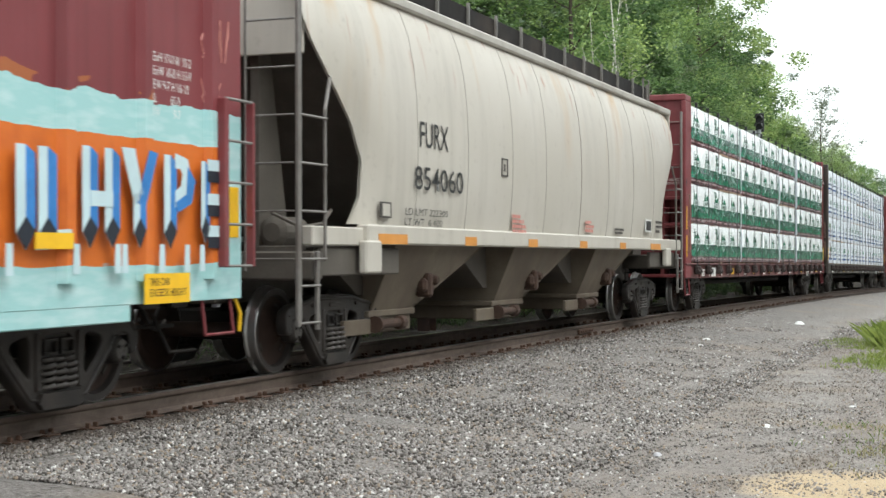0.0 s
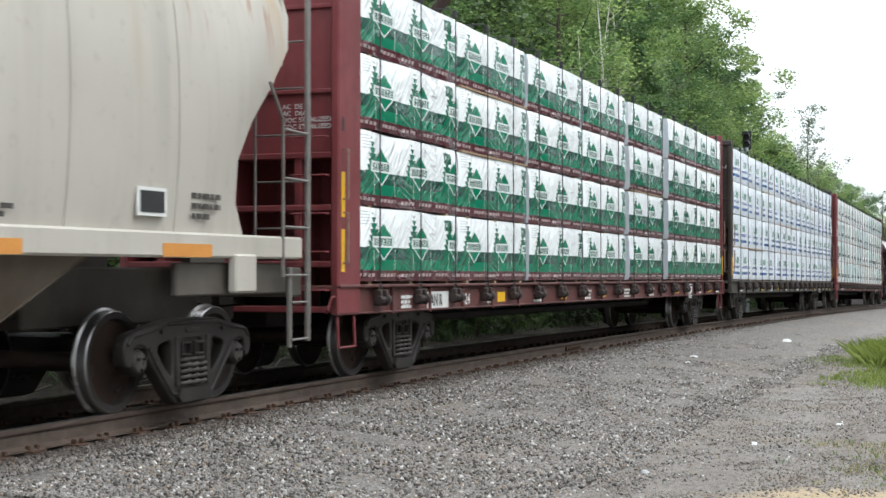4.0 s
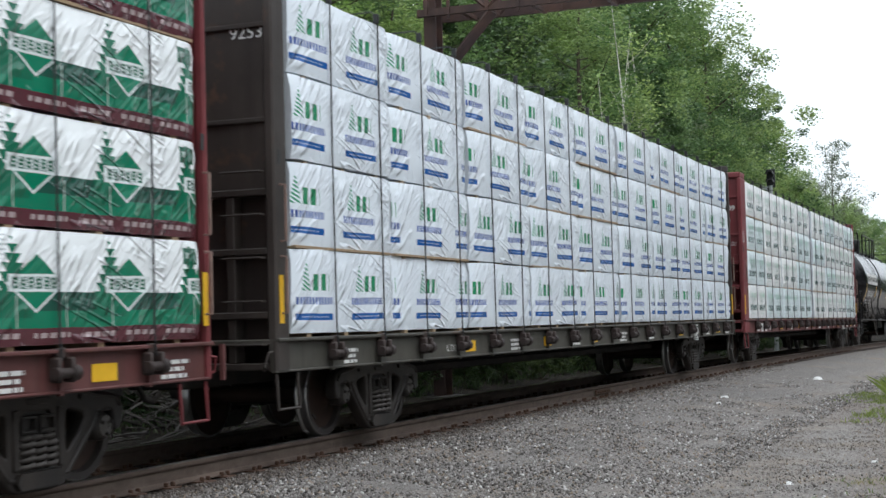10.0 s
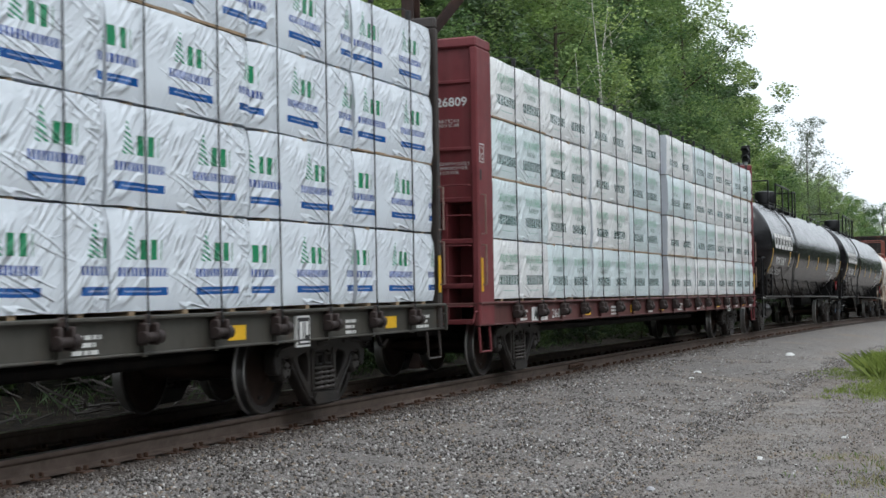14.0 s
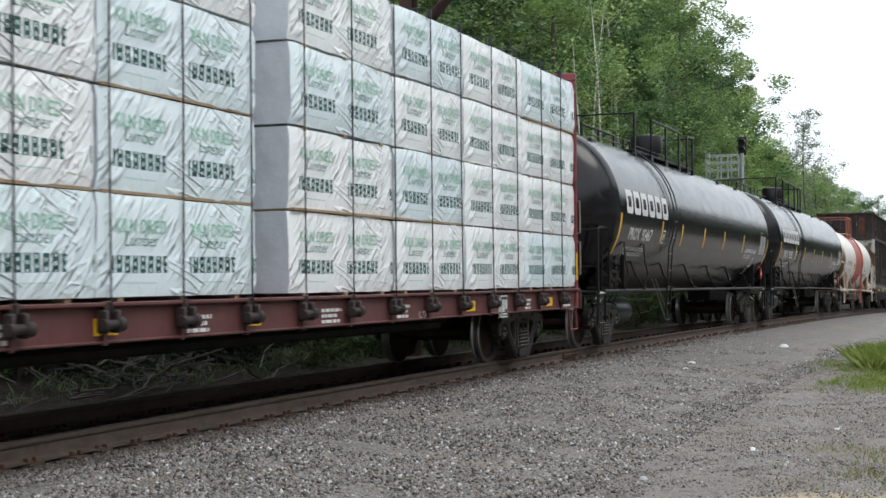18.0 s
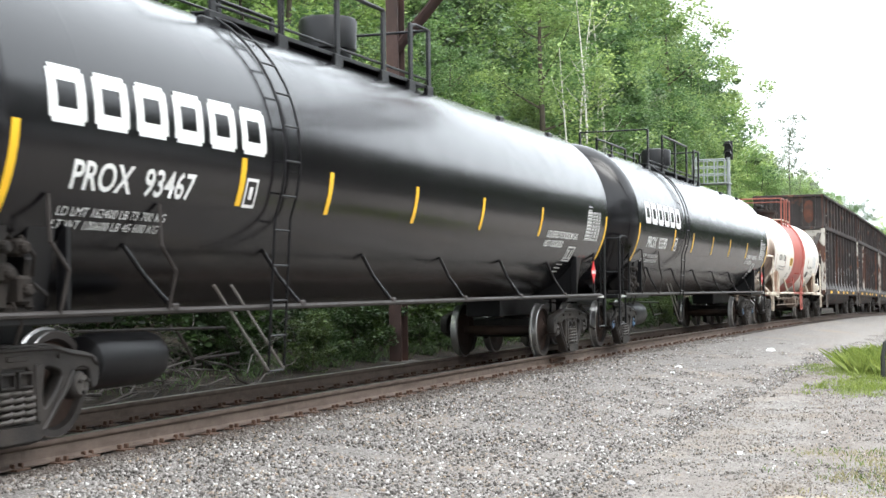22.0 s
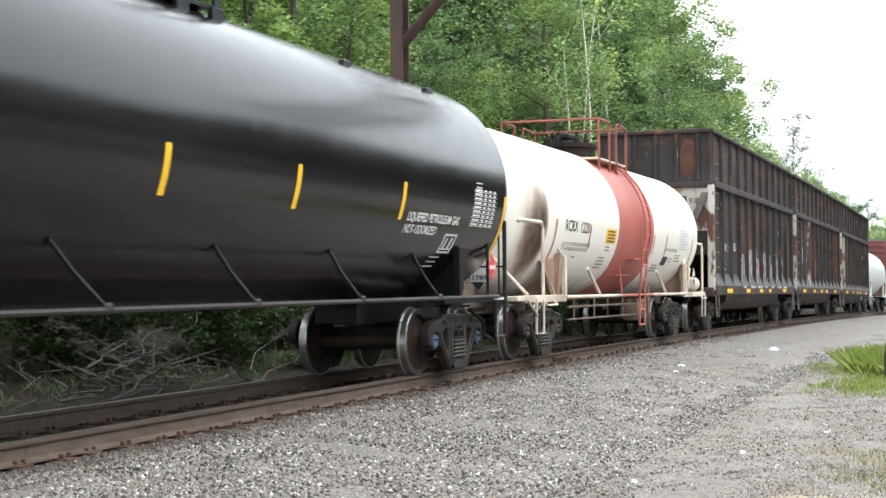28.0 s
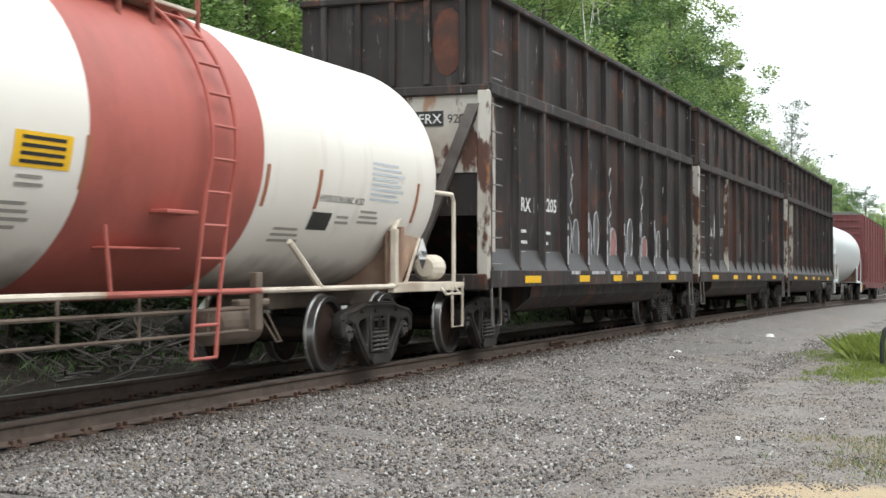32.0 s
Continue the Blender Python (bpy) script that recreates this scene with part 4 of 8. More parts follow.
def data_bars(parent, x, y, z, rows, mat, h=0.05, gap=0.035, seed=1, name="data_lettering"):
    """Small writing that cannot be read: broken bars in rows; rows give the widths."""
    rg = random.Random(seed)
    s = Shape()
    for i, w in enumerate(rows):
        zz, xx = z - i * (h + gap), x
        while xx < x + w:
            q = min(rg.uniform(0.04, 0.16), x + w - xx)
            s.box(xx, xx + q, y - 0.004, y, zz - h, zz)
            xx += q + 0.025
    return part(name, s, mat, parent)


M_MINTINK = material("pale_green_print", (0.25, 0.52, 0.37), 0.4, var=0.15, scale=9, bump=0)
M_GREENINK = material("dark_green_print", (0.03, 0.16, 0.10), 0.4, var=0.15, scale=9, bump=0)


# ---- lumber cars ----
def package_mesh(kind, length, height, seed):
    rg = random.Random(seed)
    nx, nz = max(10, int(length * 8)), 7
    s = Shape()
    vs, y0 = [], -1.40
    ph = rg.uniform(0, 50)
    for i in range(nx + 1):
        for j in range(nz + 1):
            x, z = length * i / nx, height * j / nz
            e = min(x, length - x) / 0.10
            g = min(z, height - z) / 0.07
            pull = 0.030 * max(0, 1 - e) ** 2 + 0.024 * max(0, 1 - g) ** 2
            d = 0.020 * noise.noise(Vector((x * 1.3 + ph, z * 1.6, seed))) + 0.010 * noise.noise(Vector((x * 4 + z * 3 + ph, z * 3, seed + 9)))
            dz = (0.02 * noise.noise(Vector((x * 1.1 + ph, 7, seed))) if j == nz else 0) - (0.018 * abs(noise.noise(Vector((x * 2 + ph, 3, seed)))) if j == 0 else 0)
            vs.append((x + 0.02 * noise.noise(Vector((z * 3, ph, i))) * (1 if i in (0, nx) else 0), y0 + pull + d, z + dz))
    s.use(0).add(vs, [(i * (nz + 1) + j, (i + 1) * (nz + 1) + j, (i + 1) * (nz + 1) + j + 1, i * (nz + 1) + j + 1) for i in range(nx) for j in range(nz)])
    # top, back and ends
    m = nz + 1
    n0 = len(s.v)
    back = [(length * i / nx, -0.14, h) for i in range(nx + 1) for h in (0.0, height)]
    s.v += back
    f = []
    for i in range(nx):
        f.append((i * m + nz, (i + 1) * m + nz, n0 + 2 * (i + 1) + 1, n0 + 2 * i + 1))
        f.append((i * m, n0 + 2 * i, n0 + 2 * (i + 1), (i + 1) * m))
        f.append((n0 + 2 * i, n0 + 2 * i + 1, n0 + 2 * i + 3, n0 + 2 * i + 2))
    s.f += f
    s.fm += [0] * len(f)
    for i, q in ((0, n0), (nx, n0 + 2 * nx)):
        s.f.append(tuple(i * m + j for j in range(m)) + (q + 1, q))
        s.fm.append(1)
    if kind == "mint":
        # the wrapping's words, laid on the film
        def film(x, z):
            e, g = min(x, length - x) / 0.10, min(z, height - z) / 0.07
            pull = 0.030 * max(0, 1 - e) ** 2 + 0.024 * max(0, 1 - g) ** 2
            return y0 + pull + 0.020 * noise.noise(Vector((x * 1.3 + ph, z * 1.6, seed))) + 0.010 * noise.noise(Vector((x * 4 + z * 3 + ph, z * 3, seed + 9))) - 0.005
        for words, zt, hh, wide, mk in (("KILN DRIED", 0.53, 0.17, 0.78, 2), ("Lumber", 0.42, 0.16, 0.5, 3)):
            me = spanned(text_mesh(words, hh, M_INK, "CENTER", 0.0 if mk == 2 else -0.002), wide)
            co = [v.co.copy() for v in me.vertices]
            fs = [tuple(pp.vertices) for pp in me.polygons]
            for c in [0.6 + 1.2 * i for i in range(int(length / 1.2) + 1)]:
                if c + 0.42 < length:
                    s.use(mk).add([(v.x + c + (0.10 * v.z if mk == 3 else 0), film(v.x + c, v.z + zt), v.z + zt) for v in co], fs)
            bpy.data.meshes.remove(me)
    return s.mesh("lumber_package", [M_WRAP[kind], M_WRAPSIDE, M_MINTINK, M_GREENINK], 50)


M_WINCH = material("grimy_winch_steel", (0.030, 0.021, 0.019), 0.6, var=0.4, scale=9, dirt=(0.075, 0.04, 0.03), dirt_amt=0.4)
WINCH = Shape()
WINCH.box(-0.11, -0.07, -1.49, -1.38, 0.86, 1.05, 0.015).box(0.06, 0.10, -1.49, -1.38, 0.86, 1.05, 0.015)
WINCH.lathe([(-0.13, 0.045), (-0.10, 0.055), (-0.07, 0.04), (0.06, 0.04), (0.07, 0.062), (0.14, 0.062), (0.15, 0.03)], 12, "x", (0, -1.455, 0.93))
WINCH.box(-0.06, 0.06, -1.43, -1.39, 1.04, 1.12, 0.01)
ME_WINCH = WINCH.mesh("winch", M_WINCH, 40)


ME_BEARER = Shape().box(-0.045, 0.045, -1.36, 1.36, -0.045, -0.004).mesh("bearer_board", M_TIMBER)


def lumber_car(label, uc, kind, paint, sill_paint, columns, half, xl, xr, w0=-10.2, pitch=1.2):
    """A centre-beam flat car with bulkheads, loaded with four rows of wrapped lumber on each side."""
    car = empty("lumber_flat_car", label, "rail car", "cars of the freight train")
    car_at(car, uc, half)
    running_gear(car, half, 11.45)
    # underframe
    s = Shape()
    s.box(-11.4, 11.4, -0.33, 0.33, 0.62, 1.0, 0.02)
    for i in range(-9, 10):
        s.box(i * 1.2 - 0.05, i * 1.2 + 0.05, -1.30, 1.30, 0.86, 1.04)
    s.box(-7.2, 7.2, -0.42, 0.42, 0.56, 0.68, 0.03)
    part("underframe", s, M_UNDER, car)
    part("deck", Shape().box(-xl, xr, -1.36, 1.36, 1.045, 1.10, 0.01), sill_paint, car)
    for k in (-1, 1):
        s = Shape()
        s.box(-xl, xr, k * 1.33, k * 1.36, 0.79, 1.10)
        s.box(-xl, xr, k * 1.33, k * 1.43, 1.075, 1.11, 0.008)
        s.box(-xl, xr, k * 1.33, k * 1.40, 0.775, 0.80, 0.008)
        for i in range(-9, 10):
            x = i * 1.2 + 0.6
            s.box(x - 0.02, x + 0.02, k * 1.36, k * 1.40, 0.76, 1.08)
        part("side_sill", s, sill_paint, car)
    # bulkheads: a post frame with shelves, open pockets between them
    for k in (-1, 1):
        xo, xi = (-xl, -11.16) if k < 0 else (min(xr, 11.24), 11.12)
        bh = part("bulkhead", Shape().box(xi, xi + k * 0.05, -1.30, 1.30, 1.10, 4.66), paint, car)
        for q in (-1, 1):
            part("bulkhead_post", Shape().box(xi, xo, q * 1.30, q * 1.405, 0.78, 4.658, 0.02), paint, bh)
        for z in (0.80, 1.30, 1.92, 2.50):
            part("shelf", Shape().box(xi + k * 0.05, xo - k * 0.02, -1.30, 1.30, z, z + 0.07, 0.01), paint, bh)
        # the upper half is closed by a plate with two stiffeners, the pockets below are split by posts
        part("end_plate", Shape().box(xo - k * 0.09, xo - k * 0.07, -1.30, 1.30, 2.57, 4.658), paint, bh)
        for z in (3.22, 4.16):
            part("plate_stiffener", Shape().box(xo - k * 0.07, xo - k * 0.035, -1.30, 1.30, z, z + 0.05, 0.008), paint, bh)
        for y in (-0.88, 0.0, 0.88):
            part("pocket_post", Shape().box(xi + k * 0.05, xo - k * 0.04, y - 0.045, y + 0.045, 0.87, 2.50, 0.01), paint, bh)
        part("top_beam", Shape().box(xi, xo, -1.40, 1.40, 4.66, 4.80, 0.02), paint, bh)
        # grab irons and yellow reflectors on the corner posts
        for z in (1.35, 2.05):
            part("grab_iron", Shape().tube([(xo - k * 0.1, -1.41, z), (xo - k * 0.1, -1.47, z), (xo - k * 0.1, -1.47, z + 0.55), (xo - k * 0.1, -1.41, z + 0.55)], 0.014, 6), M_LITGRAB, car)
        for i in range(5):
            z = 1.05 + i * 0.42
            part("grab_iron", Shape().tube([(xo, -1.28, z), (xo + k * 0.07, -1.28, z), (xo + k * 0.07, -0.85, z), (xo, -0.85, z)], 0.012, 6), paint, car)
        part("sill_step", Shape().tube([(xo - k * 0.05, -1.36, 0.76), (xo - k * 0.05, -1.38, 0.42), (xo - k * 0.48, -1.38, 0.42), (xo - k * 0.48, -1.36, 0.76)], 0.018, 6), paint, car)
        part("reflector", Shape().box(xo - k * 0.14, xo - k * 0.06, -1.412, -1.404, 1.25, 1.72), M_YELLOW, car, "yellow reflective strip")
        part("post_slot", Shape().box(xo - k * 0.13, xo - k * 0.07, -1.409, -1.404, 2.80, 2.95, 0.004), M_INK, car)
        part("uncoupling_lever", Shape().tube([(xo + k * 0.02, -1.36, 0.98), (xo + k * 0.12, -1.37, 0.97), (xo + k * 0.14, -1.34, 0.84), (xo + k * 0.05, -1.28, 0.80)], 0.014, 6), paint, car)
    # centre beam: top chord and posts
    c = Shape()
    c.box(-11.2, 11.2, -0.12, 0.12, 4.50, 4.72, 0.02)
    for i in range(-9, 10):
        c.box(i * 1.2 - 0.05, i * 1.2 + 0.05, -0.11, 0.11, 1.1, 4.5)
    part("centre_beam", c, paint, car)
    # winches and cables
    n = 18
    for k in (0, 180):
        for i in range(n):
            part("winch", ME_WINCH, None, car, at=pose(w0 + i * pitch if k == 0 else -w0 - i * pitch, 0, 0, 0, 0, k))
    # the load
    hs, step = 0.845, 0.872
    meshes = {}
    rg = random.Random(int(uc * 10))
    for r in range(4):
        z0 = 1.150 + r * step
        for ci, (a, b) in enumerate(columns):
            L = round(b - a - 0.03, 2)
            key = (L, rg.randrange(3))
            if key not in meshes:
                meshes[key] = package_mesh(kind, L, hs, int(L * 10) + key[1] * 17 + len(kind))
            jit = rg.uniform(-0.02, 0.02)
            shift = rg.uniform(-0.012, 0.012) + (0.02 if ci % 3 == 1 else 0)
            for k in (0, 180):
                x0 = a - uc + jit
                part("lumber_package", meshes[key], None, car, at=pose(x0, shift, z0, 0, rg.uniform(-0.12, 0.12), 0) if k == 0 else pose(x0 + L, 0, z0, 0, 0, 180))
            for q in (0.35, L / 2, L - 0.35):
                part("bearer_board", ME_BEARER, None, car, at=pose(a - uc + q, 0, z0))
            if rg.random() < 0.3 and r:
                part("lumber_edge", Shape().box(a - uc + 0.05, a - uc + L - 0.05, -1.385, -0.2, z0 - 0.020, z0 + 0.006), M_TIMBER, car, "bare lumber showing below the wrapping")
    for i in range(n):
        x = w0 + i * pitch + rg.uniform(-0.05, 0.05)
        t = Shape()
        t.tube([(x, -1.45, 1.02), (x, -1.435, 1.2), (x + rg.uniform(-0.02, 0.02), -1.43, 3.0), (x, -1.432, 4.66), (x, -1.36, 4.74), (x, -0.1, 4.74)], 0.009, 5)
        t.box(x - 0.03, x + 0.03, -1.445, -1.39, 4.60, 4.71, 0.006)
        part("tie_down_cable", t, M_STRAP, car)
    # sill markings
    yl = -1.367
    for x in (-6.15, -2.95, -0.45, 5.85, 9.6):
        s = Shape().box(x - 0.17, x + 0.17, yl, yl + 0.006, 0.84, 0.98)
        part("reflector", s, M_YELLOW, car, "yellow reflector")
    s = Shape()
    s.use(0).box(7.05, 7.35, yl - 0.03, yl + 0.006, 0.72, 1.04)
    s.use(1).box(7.07, 7.33, yl - 0.034, yl - 0.028, 0.74, 1.02)
    s.use(0).box(7.10, 7.16, yl - 0.038, yl - 0.03, 0.80, 0.98).box(7.19, 7.21, yl - 0.038, yl - 0.03, 0.80, 0.98).box(7.24, 7.30, yl - 0.038, yl - 0.03, 0.84, 0.98).box(7.10, 7.30, yl - 0.038, yl - 0.03, 0.76, 0.78)
    part("stencil_panel", s, [M_LETTER, M_INK], car, "black consolidated stencil panel with white frame")
    for i, (x, w) in enumerate(((-9.9, 0.35), (-4.6, 0.5), (-1.7, 0.45), (1.1, 0.5), (3.2, 0.4), (8.3, 0.3), (10.4, 0.45))):
        data_bars(car, x, yl, 0.97, (w, w * 0.8, w * 0.9), M_LETTER, 0.035, 0.025, i)
    return car


def spread(edges):
    return list(zip(edges, edges[1:]))


lc = lumber_car("brown-red centre-beam flat car loaded with green and white wrapped lumber", 43.4, "green", M_MAROON, M_OXIDE,
                [(32.24, 35.45), (35.5, 38.52), (38.55, 41.57), (41.6, 44.62), (44.95, 47.98), (48.38, 51.45), (51.5, 54.46)], 9.15, 11.74, 11.18, -10.65, 1.226)
s = Shape().box(-9.05, -8.30, -1.372, -1.366, 0.80, 1.01)
part("marking_panel", s, M_LETTER, lc, "white marking panel")
lettering("IAN R", 0.21, M_INK, lc, -9.0, -1.376, 0.83, width=0.85, bold=0.004)
lettering("624", 0.21, M_LETTER, lc, -7.78, -1.37, 0.83, width=0.95, bold=0.003)
lettering("363", 0.21, M_LETTER, lc, -6.78, -1.37, 0.83, width=0.95, bold=0.003)
lettering("JACK\nHERE", 0.09, M_LETTER, lc, -9.85, -1.37, 0.92)
part("reflector", Shape().box(-11.68, -11.60, -1.412, -1.404, 1.85, 2.35), M_YELLOW, lc, "yellow reflective strip")
lettering("AC  DE\nAC  D6A\nDOC STABILIZED\nDOC STABILIZED", 0.075, M_LETTER, lc, 0, 0, 0, span=0.60).matrix_basis = pose(-11.68, -0.68, 3.06, 0, 0, -90)

lc = lumber_car("dark brown centre-beam flat car loaded with white and blue wrapped lumber", 67.22, "blue", M_OLIVE, M_SILL_GREY,
                spread([56.2 + i * 2.455 for i in range(10)]), 8.35, 11.42, 11.30)
lettering("9253", 0.17, M_LETTER, lc, 0, 0, 0, span=0.36).matrix_basis = pose(-11.36, -0.90, 4.06, 0, 0, -90)
lettering("IL 73-0", 0.12, M_LETTER, lc, -7.0, -1.37, 0.86)

lc = lumber_car("maroon centre-beam flat car loaded with white and pale green wrapped lumber", 91.65, "mint", M_MAROON, M_OXIDE,
                [(80.58, 83.24), (83.24, 85.89), (85.89, 88.57), (88.57, 91.28), (92.04, 94.81), (94.81, 97.28), (97.28, 99.94), (99.94, 102.9)], 9.1, 11.76, 11.22)
XE = -11.696
lettering("26809", 0.17, M_LETTER, lc, 0, 0, 0, span=0.46, bold=0.003).matrix_basis = pose(XE, -0.77, 3.85, 0, 0, -90)
part("marking_panel", Shape().box(XE - 0.002, XE + 0.004, -0.75, -0.42, 3.83, 4.02), M_LETTER, lc, "white marking panel")
lettering("NR", 0.16, M_INK, lc, 0, 0, 0, span=0.20, bold=0.004).matrix_basis = pose(XE - 0.005, -0.53, 3.87, 0, 0, -90)
lettering("APRD 7 EC 0-A\nAPRD 8 EC 0-0", 0.062, M_LETTER, lc, 0, 0, 0, span=0.38).matrix_basis = pose(XE, -0.74, 3.62, 0, 0, -90)
lettering("EQUIPPED WITH CLASS S\n24 INTERMEDIATE HOSE\nSQUARE COUPLER", 0.062, M_LETTER, lc, 0, 0, 0, span=0.62).matrix_basis = pose(XE, -0.63, 3.02, 0, 0, -90)
lettering("IL 73-0", 0.12, M_LETTER, lc, 3.9, -1.37, 0.80)
s = Shape()
for q in ((-11.70, -11.688, 3.05, 3.31), (-11.532, -11.52, 3.05, 3.31), (-11.70, -11.52, 3.05, 3.062), (-11.70, -11.52, 3.298, 3.31)):
    s.box(q[0], q[1], -1.411, -1.406, q[2], q[3])
part("stencil_frame", s, M_LETTER, lc)
lettering("PLACE", 0.055, M_LETTER, lc, -11.67, -1.412, 3.23, span=0.12)
lettering("C", 0.13, M_LETTER, lc, -11.645, -1.412, 3.09, span=0.075, bold=0.002)
part("marking_panel", Shape().box(-9.35, -8.55, -1.372, -1.366, 0.80, 1.01), M_LETTER, lc, "white marking panel")
lettering("ANR", 0.20, M_INK, lc, -9.25, -1.376, 0.83, span=0.55, bold=0.004)
lettering("26809", 0.2, M_LETTER, lc, -8.3, -1.37, 0.83, span=0.75)
lettering("JACK\nHERE", 0.09, M_LETTER, lc, 9.0, -1.37, 0.92)


# ---- tank cars ----
def tank_shell(r, zc, seam, head, mats, bands=()):
    """A lying cylinder with domed heads; seam is half the straight length; bands (x0, x1, material number) are painted rings."""
    s = Shape()
    def ring(x0, x1, k):
        n = max(1, int(abs(x1 - x0) / 0.8))
        s.use(k).lathe([(x0 + (x1 - x0) * i / n, r) for i in range(n + 1)], 72, "x", (0, 0, zc))
    xs = sorted({-seam, seam, *[b[0] for b in bands], *[b[1] for b in bands]})
    for a, b in zip(xs, xs[1:]):
        k = next((c for p0, p1, c in bands if p0 - 1e-6 <= a and b <= p1 + 1e-6), 0)
        ring(a, b, k)
    for q in (-1, 1):
        prof = []
        for i in range(13):
            a = i / 12 * math.pi / 2
            prof.append((q * (seam + head * math.sin(a)), r * math.cos(a) if i < 12 else 0.0))
        s.use(0).lathe(prof, 72, "x", (0, 0, zc))
    # open rings between the courses are closed by welding
    me = s.mesh("tank_shell", mats, 40)
    bm = bmesh.new()
    bm.from_mesh(me)
    kill = [f for f in bm.faces if len(f.verts) > 8]
    bmesh.ops.delete(bm, geom=kill, context="FACES_ONLY")
    bmesh.ops.remove_doubles(bm, verts=bm.verts, dist=0.001)
    bmesh.ops.recalc_face_normals(bm, faces=bm.faces)
    bm.to_mesh(me)
    bm.free()
    return me


def patch(r, zc, x0, x1, z0, z1, lean=0.0, off=0.004, nx=1, nz=8):
    """A painted patch lying on the -y side of a cylinder; lean shifts its foot along x."""
    s = Shape()
    vs = []
    for i in range(nx + 1):
        for j in range(nz + 1):
            z = z0 + (z1 - z0) * j / nz
            x = x0 + (x1 - x0) * i / nx + lean * (1 - j / nz) ** 1.6
            a = math.asin(max(-1, min(1, (z - zc) / r)))
            vs.append((x, -(r + off) * math.cos(a), zc + (r + off) * math.sin(a)))
    return s.add(vs, [(i * (nz + 1) + j, (i + 1) * (nz + 1) + j, (i + 1) * (nz + 1) + j + 1, i * (nz + 1) + j + 1) for i in range(nx) for j in range(nz)])


def cyl_text(words, size, mat, parent, x, z, r, zc, span=1.0, bold=0.0, label=""):
    me = spanned(text_mesh(words, size, mat, "LEFT", bold), span)
    me.transform(Matrix.Translation((x, 0, z)))
    return part("lettering", on_cylinder(me, r + 0.004, zc), None, parent, label)


def cyl_point(r, zc, a, x):
    """The point at x on a lying cylinder, a degrees up from the -y side."""
    return (x, -r * math.cos(radians(a)), zc + r * math.sin(radians(a)))


def block_letters(parent, x0, z0, h, w, n, r, zc, mat):
    """The owner's large sign as plain white rounded frames."""
    for i in range(n):
        a, b = x0 + i * w * 1.22, x0 + i * w * 1.22 + w
        t = h * 0.27
        s = Shape()
        for q in (patch(r, zc, a, a + t, z0 + t * 0.3, z0 + h - t * 0.3, 0, 0.004, 1, 6), patch(r, zc, b - t, b, z0 + t * 0.3, z0 + h - t * 0.3, 0, 0.004, 1, 6),
                  patch(r, zc, a + t * 0.3, b - t * 0.3, z0 + h - t, z0 + h, 0, 0.0045, 3, 3), patch(r, zc, a + t * 0.3, b - t * 0.3, z0, z0 + t, 0, 0.0045, 3, 3)):
            s.add(q.v, q.f)
        part("sign_block", s, mat, parent, "white block sign")


